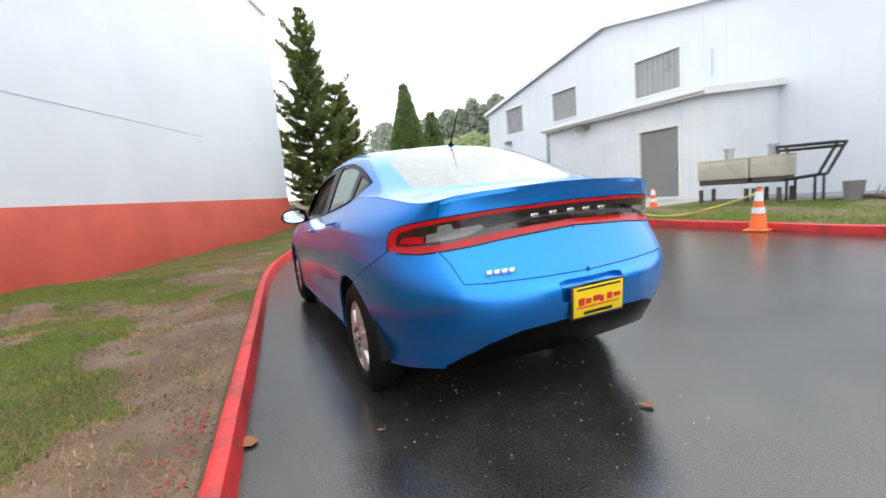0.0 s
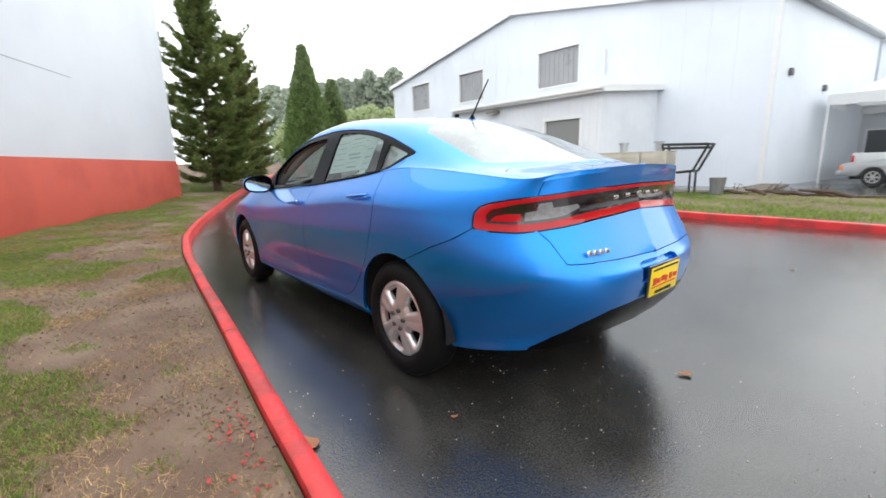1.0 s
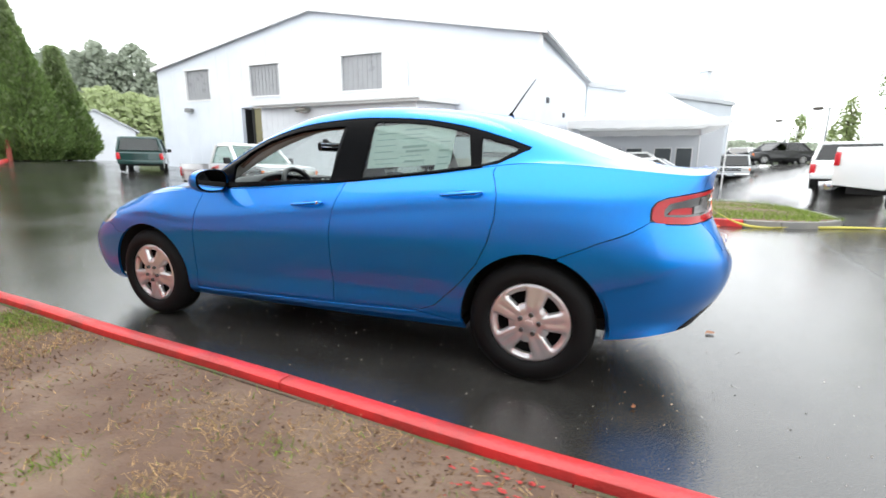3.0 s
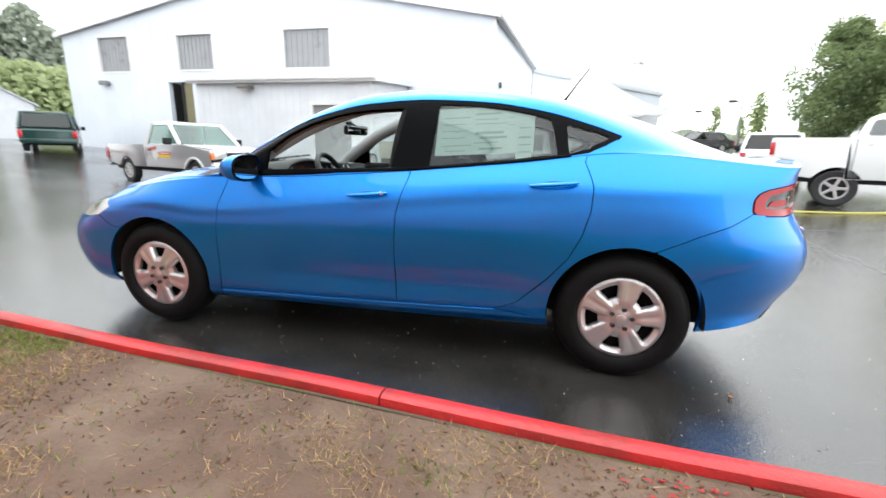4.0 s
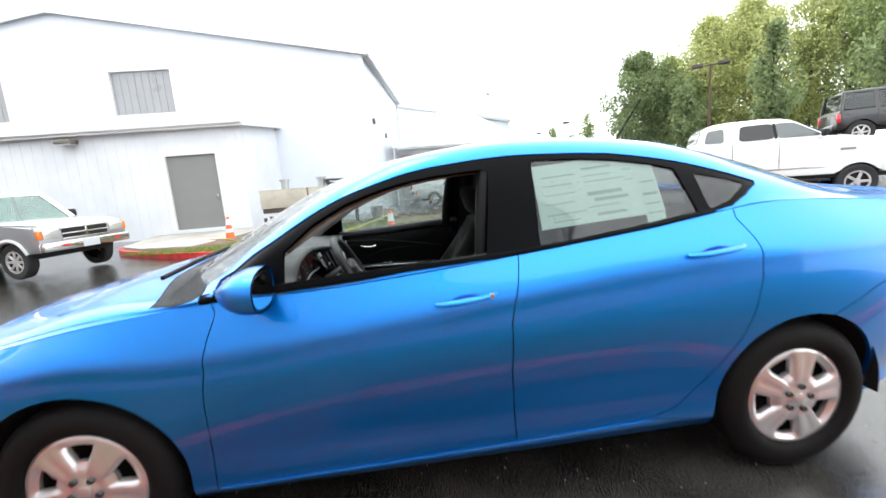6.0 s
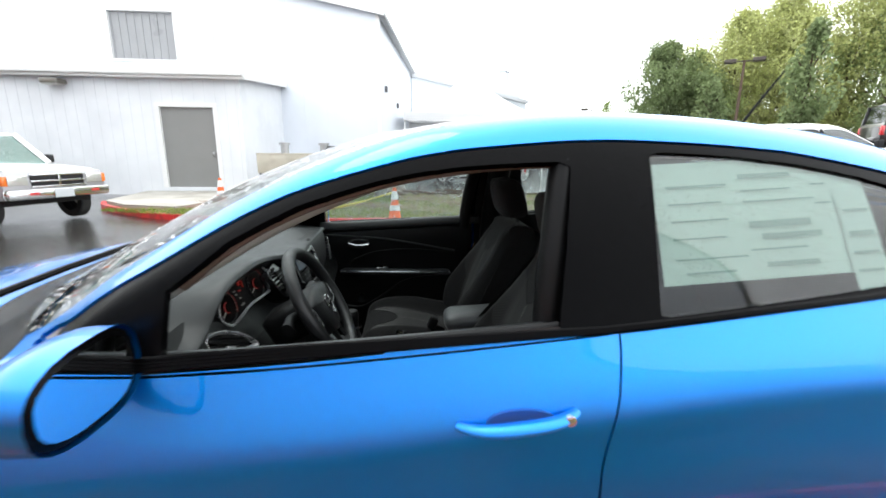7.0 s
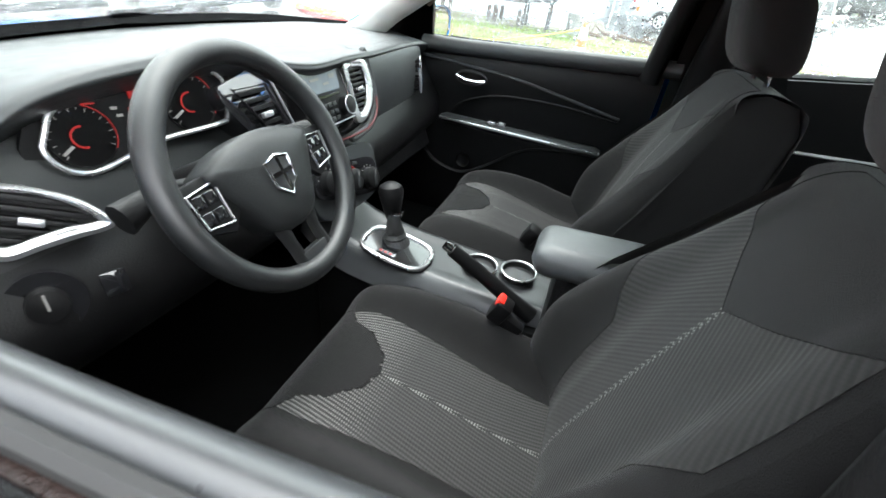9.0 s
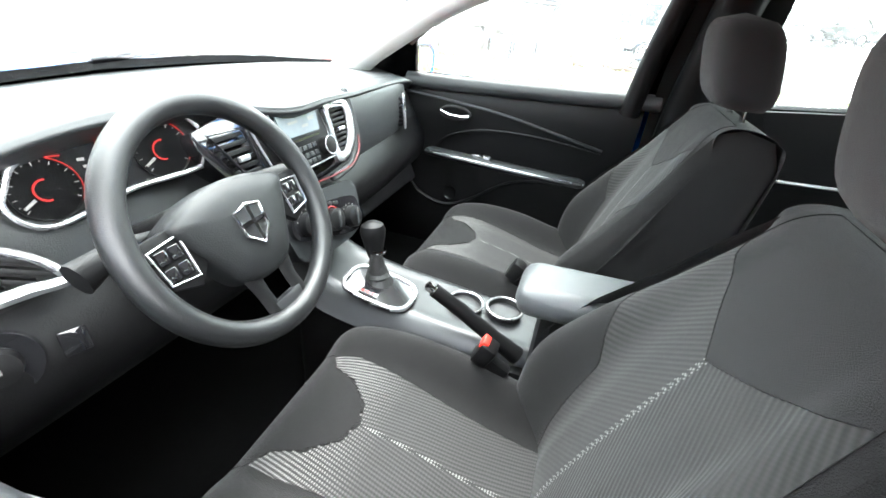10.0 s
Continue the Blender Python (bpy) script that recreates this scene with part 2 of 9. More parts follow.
def raw(name, verts, faces, material, parent=None, label="", smooth=True, kind="", sharp=50):
    me = bpy.data.meshes.new(name)
    me.from_pydata([tuple(v) for v in verts], [], [tuple(int(i) for i in f) for f in faces])
    me.materials.append(material)
    if smooth:
        me.polygons.foreach_set("use_smooth", [True] * len(me.polygons))
        if sharp:
            me.set_sharp_from_angle(angle=radians(sharp))
    ob = new(name, me)
    if parent is not None:
        ob.parent = parent
    if label:
        ob["label"] = label
    if kind:
        ob["kind"] = kind
    return ob


def box(bm, x0, x1, y0, y1, z0, z1, bevel=0.0, seg=2, m=None):
    v = [bm.verts.new((x, y, z)) for x in (x0, x1) for y in (y0, y1) for z in (z0, z1)]
    fs = [bm.faces.new([v[i] for i in f]) for f in
          ((0, 1, 3, 2), (4, 6, 7, 5), (0, 4, 5, 1), (2, 3, 7, 6), (0, 2, 6, 4), (1, 5, 7, 3))]
    if bevel:
        es = list({e for f in fs for e in f.edges})
        r = bmesh.ops.bevel(bm, geom=es, offset=bevel, segments=seg, affect="EDGES", profile=0.5)
        v = list({w for f in r["faces"] for w in f.verts} | {w for w in v if w.is_valid})
    if m is not None:
        bmesh.ops.transform(bm, matrix=m, verts=v)
    return bm


def boxm(*a, **k):
    return box(bmesh.new(), *a, **k)


def tube(bm, pts, radius, n=8, closed=False, cap=True, flat=1.0):
    """A round rod along a line of points; radius may be one per point."""
    pts = [Vector(p) for p in pts]
    rad = radius if isinstance(radius, (list, tuple)) else [radius] * len(pts)
    rings, up = [], None
    for i, p in enumerate(pts):
        a = pts[i - 1] if (i or closed) else p
        b = pts[(i + 1) % len(pts)] if (i < len(pts) - 1 or closed) else p
        d = (b - a).normalized()
        if up is None:
            up = Vector((0, 0, 1)) if abs(d.z) < 0.9 else Vector((1, 0, 0))
        s = d.cross(up).normalized()
        up = s.cross(d).normalized()
        rings.append([bm.verts.new(p + rad[i] * (math.cos(6.28319 * k / n) * s + flat * math.sin(6.28319 * k / n) * up)) for k in range(n)])
    for i in range(len(rings) - (0 if closed else 1)):
        r, q = rings[i], rings[(i + 1) % len(rings)]
        for k in range(n):
            bm.faces.new((r[k], r[(k + 1) % n], q[(k + 1) % n], q[k]))
    if cap and not closed:
        bm.faces.new(rings[0][::-1])
        bm.faces.new(rings[-1])
    return bm


def lathe(bm, profile, n=24, m=None, cap=False, arc=6.283185):
    """Turns (radius, height) pairs about z."""
    full = arc > 6.28
    rings = []
    for r, h in profile:
        rings.append([bm.verts.new((r * math.cos(arc * k / n), r * math.sin(arc * k / n), h)) for k in range(n if full else n + 1)])
    for a, b in zip(rings, rings[1:]):
        for k in range(n):
            bm.faces.new((a[k], a[(k + 1) % len(a)], b[(k + 1) % len(b)], b[k]))
    if cap:
        bm.faces.new(rings[0][::-1])
        bm.faces.new(rings[-1])
    if m is not None:
        bmesh.ops.transform(bm, matrix=m, verts=[v for r in rings for v in r])
    return bm


def plate(bm, outline, depth, axis="y", at=0.0, bevel=0.0):
    """A slab from a closed outline of pairs, lying across an axis."""
    def put(a, b, d):
        return {"y": (a, d, b), "x": (d, a, b), "z": (a, b, d)}[axis]
    lo = [bm.verts.new(put(a, b, at)) for a, b in outline]
    hi = [bm.verts.new(put(a, b, at + depth)) for a, b in outline]
    n = len(outline)
    fs = [bm.faces.new(lo[::-1]), bm.faces.new(hi)]
    fs += [bm.faces.new((lo[i], lo[(i + 1) % n], hi[(i + 1) % n], hi[i])) for i in range(n)]
    if bevel:
        bmesh.ops.bevel(bm, geom=list(fs[0].edges) + list(fs[1].edges), offset=bevel, segments=2, affect="EDGES", profile=0.5)
    return bm


def sweep(bm, path, profile, closed=False):
    """Profile pairs (side, up) carried along a path of points in plan; side is to the left of the way."""
    pts = [Vector(p) for p in path]
    rings = []
    for i, p in enumerate(pts):
        a, b = pts[max(i - 1, 0)], pts[min(i + 1, len(pts) - 1)]
        d = (b - a)
        d.z = 0
        d.normalize()
        side = Vector((-d.y, d.x, 0))
        rings.append([bm.verts.new(p + side * s + Vector((0, 0, u))) for s, u in profile])
    n = len(profile)
    for r, q in zip(rings, rings[1:]):
        for k in range(n - (0 if closed else 1)):
            bm.faces.new((r[k], r[(k + 1) % n], q[(k + 1) % n], q[k]))
    if closed:
        bm.faces.new(rings[0][::-1])
        bm.faces.new(rings[-1])
    return bm


def catmull(points, n):
    """n points, evenly in parameter, on a smooth line through points."""
    P = np.array(points, float)
    P = np.vstack([2 * P[0] - P[1], P, 2 * P[-1] - P[-2]])
    t = np.linspace(0, len(points) - 1, n)
    i = np.minimum(t.astype(int), len(points) - 2)
    f = (t - i)[:, None]
    a, b, c, d = P[i], P[i + 1], P[i + 2], P[i + 3]
    return 0.5 * (2 * b + (c - a) * f + (2 * a - 5 * b + 4 * c - d) * f * f + (3 * b - a - 3 * c + d) * f ** 3)


def smoothstep(a, b, x):
    t = np.clip((x - a) / (b - a), 0, 1)
    return t * t * (3 - 2 * t)


def gz(x, y):
    """Height of the paved ground: level round the car, climbing ahead of it and towards the upper lot."""
    far = smoothstep(12.0, 20.0, -0.75 * x - 0.66 * y) * smoothstep(6.0, 13.0, -x)
    return 1.25 * smoothstep(6.0, 34.0, x) + 1.3 * far


# ---- ground ----
def ground_sheet():
    xs = np.concatenate([[-420, -150, -60, -30], np.arange(-16, 40.1, 1.0), [50, 70, 110, 200, 420]])
    ys = np.concatenate([[-420, -150, -80, -50], np.arange(-36, 14.1, 1.0), [25, 60, 150, 420]])
    X, Y = np.meshgrid(xs, ys, indexing="ij")
    Z = gz(X, Y)
    v = np.stack([X, Y, Z], -1).reshape(-1, 3)
    w = len(ys)
    f = [(i * w + j, (i + 1) * w + j, (i + 1) * w + j + 1, i * w + j + 1) for i in range(len(xs) - 1) for j in range(w - 1)]
    return tagged(raw("ground", v, f, ASPHALT, sharp=0), "wet dark asphalt yard with shallow puddles", "asphalt", "", "structure")


ground_sheet()
NEAR_LINE = [(-9.0, 2.35), (-6.0, 2.0), (-4.0, 1.79), (-2.0, 1.61), (-1.5, 1.57), (-0.4, 1.475), (0.45, 1.40), (1.3, 1.33), (2.3, 1.24),
             (2.85, 1.185), (3.7, 1.06), (4.6, 0.90), (5.8, 0.58), (7.2, 0.16), (9.5, -0.66), (13.0, -2.05), (18.0, -4.5), (24.0, -8.0), (30.0, -11.3)]
near = catmull(NEAR_LINE, 300)


def kerb_run(name, line, material, label, width=0.112, height=0.125, piece=2.9, batter=0.025, inner=None):
    """A kerb of cast lengths with open joints, left side of the line is the planted side."""
    root = thing(name, label, "kerb", kind="structure", loc=(line[0][0], line[0][1], 0))
    seg = np.r_[0, np.cumsum(np.hypot(*np.diff(line, axis=0).T))]
    cuts = np.arange(0, seg[-1], piece)
    h = width / 2
    g = h if inner is None else inner
    for a in cuts:
        s = np.linspace(a + 0.004, min(a + piece, seg[-1]) - 0.004, max(3, int(piece / 0.22)))
        px, py = np.interp(s, seg, line[:, 0]), np.interp(s, seg, line[:, 1])
        bm = bmesh.new()
        prof = [(-h - batter, -0.06), (-h, height - 0.022), (-h + 0.007, height - 0.006), (-h + 0.022, height), (g - 0.02, height),
                (g - 0.005, height - 0.008), (g, height - 0.03), (g, -0.06)]
        sweep(bm, [(x - root.location.x, y - root.location.y, gz(x, y) + 0.004 * math.sin(3 * t)) for x, y, t in zip(px, py, s)], prof, closed=True)
        part("kerb_length", bm, material, root, smooth=35)
    return root


kerb_run("kerb_near", near, KERB_RED, "red painted concrete kerb beside the lawn, scuffed and wet", inner=0.032)
nd = np.gradient(near, axis=0)
nd /= np.hypot(nd[:, 0], nd[:, 1])[:, None]
kerb_run("kerb_backing", near + np.stack([-nd[:, 1], nd[:, 0]], 1) * 0.0475, mat("mossy_dirt_edge", (0.10, 0.075, 0.05), 0.85, vary=0.35, scale=6.0, bump=0.8, bump_scale=60, second=(0.07, 0.085, 0.03), second_scale=3.0, spec=0.3), "mossy soil-stained concrete haunch behind the red kerb", width=0.024, height=0.088, batter=0.0, piece=3.7)

# the planted strip between the kerb and the tall white wall
WALL_A, WALL_B = np.array((-14.0, 12.76)), np.array((12.4, -0.28))
wdir = (WALL_B - WALL_A) / np.hypot(*(WALL_B - WALL_A))
wnorm = np.array((wdir[1], -wdir[0]))


def lawn_height(x, y):
    n = 0.02 * np.sin(1.7 * x + 0.6 * y) + 0.015 * np.sin(2.9 * y - 1.1 * x) + 0.008 * np.sin(7 * x + 5 * y)
    return n


def lawn_sheet():
    """A grid from the kerb's back edge to the wall and past the corner, rising to the wall."""
    rows = 46
    v, f = [], []
    cols = near[::2]
    d = np.gradient(cols, axis=0)
    d /= np.hypot(d[:, 0], d[:, 1])[:, None]
    left = np.stack([-d[:, 1], d[:, 0]], 1)
    inner = cols + left * 0.056
    for i, p in enumerate(inner):
        # far edge: on the wall, or a wide strip past its corner
        t = np.clip(np.dot(p - WALL_A, wdir), -6, 29.46)
        q = WALL_A + wdir * t - wnorm * 0.1
        if t >= 29.4:
            q = p + np.array((0.35, 1.0)) * min(9.0, 1.3 + 0.9 * (p[0] - 12))
        for j in range(rows):
            s = (j / (rows - 1)) ** 1.6
            x, y = p + (q - p) * s
            reach = np.hypot(*(q - p)) * s
            z = gz(x, y) + 0.086 + 0.18 * smoothstep(0.2, 3.2, reach) + lawn_height(x, y) * smoothstep(0.0, 0.5, reach) * 1.2
            v.append((x, y, z))
    n = len(inner)
    f = [(i * rows + j, (i + 1) * rows + j, (i + 1) * rows + j + 1, i * rows + j + 1) for i in range(n - 1) for j in range(rows - 1)]
    return np.array(v), f


lawn_v, lawn_f = lawn_sheet()
lawn = tagged(raw("lawn_soil", lawn_v, lawn_f, SOIL, sharp=0), "bare brown soil strip with thin patchy grass by the kerb", "soil", "", "structure")


# ---- tall white wall with the red band ----
def tall_building():
    L = 29.46
    root = thing("wall_white", "tall white stucco wall with a red painted base band", "wall", kind="structure",
                 loc=(WALL_B[0], WALL_B[1], gz(*WALL_B)), turn=math.degrees(math.atan2(-wdir[1], -wdir[0])))
    # local x runs from the corner back along the wall, local y is towards the building's inside
    part("upper_wall", boxm(0.0, L, -6.0, 0.0, 1.22, 7.35, 0.01), STUCCO, root)
    part("base_band", boxm(-0.012, L, -6.0, 0.012, -0.4, 1.22, 0.008), BAND_RED, root, "red painted masonry base")
    part("roof_edge", boxm(-0.06, L, -6.0, 0.06, 7.35, 7.47, 0.01), TRIM_WHITE, root)
    bm = bmesh.new()
    box(bm, 5.0, 14.0, 0.0, 0.006, 2.72, 2.735)
    part("wall_joint", bm, mat("grey_joint", (0.45, 0.47, 0.5), 0.7), root)
    return root


tall_building()


# ---- the long gabled building ----
FY, FX0, FX1, EAVE, APEX, AX = -16.6, 1.34, 24.5, 6.58, 8.70, 13.0


def gabled_building():
    root = thing("building_gabled", "long white metal-clad gabled building with high windows", "building", loc=(AX, FY, 0))
    ox, oy = AX, FY
    th = 0.25
    wins = [(20.26, 22.19, 4.74, 6.46), (15.22, 17.3, 4.75, 6.42), (8.95, 11.33, 4.73, 6.46)]
    door = (16.62, 18.05, 1.1, 4.2)
    # facade as columns cut round its openings
    xs = sorted({FX0, FX1, AX, *[a for w in wins for a in w[:2]], *door[:2]})

    def roof_z(x):
        return EAVE + (APEX - EAVE) * (1 - abs(x - AX) / ((FX1 - AX) if x > AX else (AX - FX0)))
    for a, b in zip(xs, xs[1:]):
        holes = sorted([w[2:] for w in wins + [door] if w[0] <= a + 1e-6 and w[1] >= b - 1e-6])
        z = -0.5
        for lo, hi in holes + [(None, None)]:
            za, zb = (lo, lo) if lo is not None else (roof_z(a), roof_z(b))
            pts = [(a - ox, z), (b - ox, z), (b - ox, zb), (a - ox, za)]
            part("wall_panel", plate(bmesh.new(), pts, -th, "y", 0.0), SIDING, root)
            z = hi
    # ribs of the cladding
    bm = bmesh.new()
    for x in np.arange(FX0 + 0.3, FX1, 0.9):
        segs, z = [], 0.0
        for lo, hi in sorted([w[2:] for w in wins + [door] if w[0] - 0.1 < x < w[1] + 0.1]):
            segs.append((z, lo - 0.1))
            z = hi + 0.1
        segs.append((z, roof_z(x) - 0.25))
        for lo, hi in segs:
            if hi > lo:
                box(bm, x - ox - 0.012, x - ox + 0.012, -0.001, 0.009, lo, hi)
    part("cladding_ribs", bm, SIDING, root)
    # side wall, running back
    D = 11.8
    bm = bmesh.new()
    box(bm, 0, th, -D, -th, -0.5, EAVE)
    bmesh.ops.transform(bm, matrix=pose(FX0 - ox, 0, 0, 0, 0, -6.2), verts=bm.verts)
    part("side_wall", bm, SIDING, root)
    bm = bmesh.new()
    box(bm, -th, 0, -D, -th, -0.5, EAVE)
    bmesh.ops.transform(bm, matrix=pose(FX1 - ox, 0, 0), verts=bm.verts)
    part("side_wall", bm, SIDING, root)
    # roof sheets with a thin white verge
    for x0, x1 in ((FX0 - 0.25, AX), (AX, FX1 + 0.25)):
        bm = bmesh.new()
        z0, z1 = (EAVE - 0.03, APEX) if x0 < AX - 1 else (APEX, EAVE - 0.03)
        plate(bm, [(x0 - ox, z0), (x1 - ox, z1), (x1 - ox, z1 + 0.16), (x0 - ox, z0 + 0.16)], -D - 0.4, "y", 0.18)
        part("roof", bm, mat("pale_roof_sheet", (0.55, 0.56, 0.58), 0.45), root)
        bm = bmesh.new()
        plate(bm, [(x0 - ox, z0 - 0.06), (x1 - ox, z1 - 0.06), (x1 - ox, z1 + 0.18), (x0 - ox, z0 + 0.18)], 0.05, "y", 0.19)
        part("verge_board", bm, TRIM_WHITE, root)
    # corner trim and gutter
    part("corner_trim", boxm(FX0 - ox - 0.06, FX0 - ox + 0.1, 0.0, 0.05, 0, EAVE), TRIM_WHITE, root)
    bm = bmesh.new()
    box(bm, -0.3, -0.02, -D, 0.1, EAVE - 0.12, EAVE + 0.06, 0.02)
    bmesh.ops.transform(bm, matrix=pose(FX0 - ox, 0, 0, 0, 0, -6.2), verts=bm.verts)
    part("gutter", bm, mat("grey_gutter", (0.35, 0.36, 0.37), 0.5), root)
    for k, (a, b, lo, hi) in enumerate(wins):
        w = part("window", boxm(a - ox + 0.03, b - ox - 0.03, -0.16, -0.13, lo + 0.03, hi - 0.03), WIN_DARK, root)
        bm = bmesh.new()
        for x in np.linspace(a + 0.12, b - 0.06, 9):
            box(bm, x - ox - 0.03, x - ox + 0.03, -0.13, -0.105, lo + 0.03, hi - 0.03)
        part("window_rib", bm, WIN_DARK, w)
        bm = bmesh.new()
        box(bm, a - ox - 0.06, a - ox + 0.03, -0.14, 0.02, lo - 0.06, hi + 0.06)
        box(bm, b - ox - 0.03, b - ox + 0.06, -0.14, 0.02, lo - 0.06, hi + 0.06)
        box(bm, a - ox + 0.03, b - ox - 0.03, -0.14, 0.02, hi - 0.03, hi + 0.06)
        box(bm, a - ox + 0.03, b - ox - 0.03, -0.14, 0.03, lo - 0.06, lo + 0.03)
        part("window_frame", bm, TRIM_WHITE, w)
    # tall opening with a half-open sliding door beside the annex
    a, b, lo, hi = door
    part("opening_back", boxm(a - ox - 0.05, b - ox + 0.05, -2.2, -2.1, lo - 0.6, hi), mat("dim_inside", (0.07, 0.065, 0.04), 0.8, vary=0.4, scale=1.5), root)
    part("opening_side", boxm(b - ox, b - ox + 0.06, -2.1, -0.25, lo, hi), DARK, root)
    part("door_leaf", boxm(a - ox + 0.05, a - ox + 0.62, -0.2, -0.14, lo, hi - 0.05), mat("olive_glass_panel", (0.16, 0.14, 0.06), 0.35, vary=0.3, scale=2), root)
    part("door_post", boxm(a - ox + 0.62, a - ox + 0.80, -0.22, -0.12, lo, hi), DARK, root)
    # lamps on the wall
    for x, z in ((21.93, 4.2),):
        lamp = part("wall_lamp", boxm(x - ox - 0.22, x - ox + 0.22, 0.0, 0.32, z - 0.12, z + 0.1, 0.03), mat("grey_lamp_housing", (0.2, 0.2, 0.2), 0.4), root)
        part("lens", boxm(x - ox - 0.16, x - ox + 0.16, 0.05, 0.28, z - 0.14, z - 0.118), mat("frosted_lens", (0.6, 0.6, 0.58), 0.3), lamp)
    for x, y, z in ((FX0 - 0.16, -1.4, 4.05), (FX0 - 0.55, -5.0, 3.75)):
        part("wall_lamp", boxm(x - ox - 0.1, x - ox + 0.05, y - 0.15, y + 0.15, z - 0.12, z + 0.12, 0.03), mat("dark_lamp_housing", (0.09, 0.09, 0.1), 0.4), root)
    part("vent_pipe", tube(bmesh.new(), [(7.6 - ox, 0.1, 4.8), (7.6 - ox, 0.1, 5.9)], 0.05), TRIM_WHITE, root)
    return root


gabled_building()


def annex():
    x0, x1, y0, y1 = 5.2, 12.6, -12.3, FY
    root = thing("building_annex", "low white wooden lean-to annex with a grey service door", "building", loc=(x0, y0, 0))
    W = x1 - x0
    th = 0.15
    d0, d1, dz0, dz1 = 5.98 - x0, 7.62 - x0, 0.27, 2.69
    bm = bmesh.new()
    box(bm, 0, d0, -th, 0, -0.3, 3.52)
    box(bm, d1, W, -th, 0, -0.3, 3.52)
    box(bm, d0, d1, -th, 0, dz1, 3.52)
    box(bm, d0, d1, -th, 0, -0.3, dz0)
    part("front_wall", bm, ANNEX_WHITE, root)
    bm = bmesh.new()
    for x in np.arange(0.12, W, 0.305):
        if not (d0 - 0.06 < x < d1 + 0.06):
            box(bm, x - 0.006, x + 0.006, 0.0, 0.005, 0.0, 3.4)
        else:
            box(bm, x - 0.006, x + 0.006, 0.0, 0.005, dz1 + 0.1, 3.4)
    part("board_seams", bm, mat("seam_white", (0.62, 0.64, 0.67), 0.6), root)
    Dp = y0 - y1
    for x in (0.0, W - th):
        bm = bmesh.new()
        plate(bm, [(-Dp, -0.3), (-th, -0.3), (-th, 3.52), (-Dp, 3.92)], th, "x", x)
        part("end_wall", bm, ANNEX_WHITE, root)
    bm = bmesh.new()
    plate(bm, [(-Dp, 3.94), (0.22, 3.52), (0.22, 3.60), (-Dp, 4.02)], W + 0.4, "x", -0.2)
    part("roof", bm, mat("grey_roof_felt", (0.4, 0.4, 0.41), 0.7), root)
    part("fascia", boxm(-0.22, W + 0.2, 0.20, 0.25, 3.42, 3.64, 0.01), TRIM_WHITE, root)
    bm = bmesh.new()
    plate(bm, [(-Dp, 3.84), (0.22, 3.42), (0.22, 3.64), (-Dp, 4.06)], 0.05, "x", -0.25)
    part("fascia", bm, TRIM_WHITE, root)
    part("gutter", boxm(-0.22, W + 0.2, 0.252, 0.35, 3.50, 3.62, 0.02), TRIM_WHITE, root)
    d = part("door", boxm(d0 + 0.05, d1 - 0.05, -0.12, -0.07, dz0, dz1 - 0.05), DOOR_GREY, root)
    part("door_handle", boxm(d0 + 0.14, d0 + 0.2, -0.07, -0.02, 1.2, 1.34, 0.01), mat("steel_handle", (0.5, 0.5, 0.5), 0.3, 1.0), d)
    bm = bmesh.new()
    box(bm, d0 - 0.08, d0 + 0.05, -0.1, 0.02, dz0, dz1 + 0.08)
    box(bm, d1 - 0.05, d1 + 0.08, -0.1, 0.02, dz0, dz1 + 0.08)
    box(bm, d0 + 0.05, d1 - 0.05, -0.1, 0.02, dz1 - 0.05, dz1 + 0.08)
    part("door_frame", bm, TRIM_WHITE, root)
    lamp = part("wall_lamp", boxm(10.0 - x0, 10.5 - x0, 0.0, 0.4, 3.2, 3.34, 0.04), mat("bronze_lamp", (0.16, 0.15, 0.13), 0.4), root)
    part("lens", boxm(10.05 - x0, 10.45 - x0, 0.08, 0.36, 3.17, 3.199), mat("frosted_lens_two", (0.5, 0.5, 0.48), 0.3), lamp)
    return root


annex()

# far island: kerb, grass, ramp
FAR_RED = np.array([(7.7, -9.6), (7.3, -9.0), (6.4, -8.2), (5.2, -7.45), (3.8, -6.95), (2.4, -6.72), (0.5, -6.62), (-1.5, -6.56), (-4.1, -6.5)])
FAR_GREY = np.array([(-4.11, -6.5), (-4.9, -6.55), (-5.55, -6.9), (-5.95, -7.6), (-6.05, -8.6), (-6.0, -10.0), (-5.7, -11.2), (-4.8, -11.8), (-2.0, -12.0), (0.6, -12.4)])
kerb_run("kerb_far_red", catmull(FAR_RED, 90)[::-1], KERB_RED, "red painted kerb along the far grass island", piece=3.0)
kerb_run("kerb_far_grey", catmull(FAR_GREY, 90)[::-1], KERB_GREY, "grey concrete kerb round the island's end", piece=2.4)


def island_sheet():
    outer = np.vstack([catmull(FAR_RED, 60), catmull(FAR_GREY, 60)])
    mid = np.array((0.0, -9.6))
    v, f = [], []
    rings = 14
    for p in outer:
        for j in range(rings):
            s = j / (rings - 1)
            q = np.array((np.clip(p[0], -4.6, 6.0), -9.4)) if p[1] > -9.4 else np.array((np.clip(p[0], -4.6, 6.0), -9.5))
            x, y = p + (q - p) * s
            v.append((x, y, 0.10 + 0.05 * smoothstep(0, 0.6, s) + 0.012 * math.sin(2.1 * x + 3 * y)))
    n = len(outer)
    f = [(i * rings + j, (i + 1) * rings + j, (i + 1) * rings + j + 1, i * rings + j + 1) for i in range(n - 1) for j in range(rings - 1)]
    return v, f


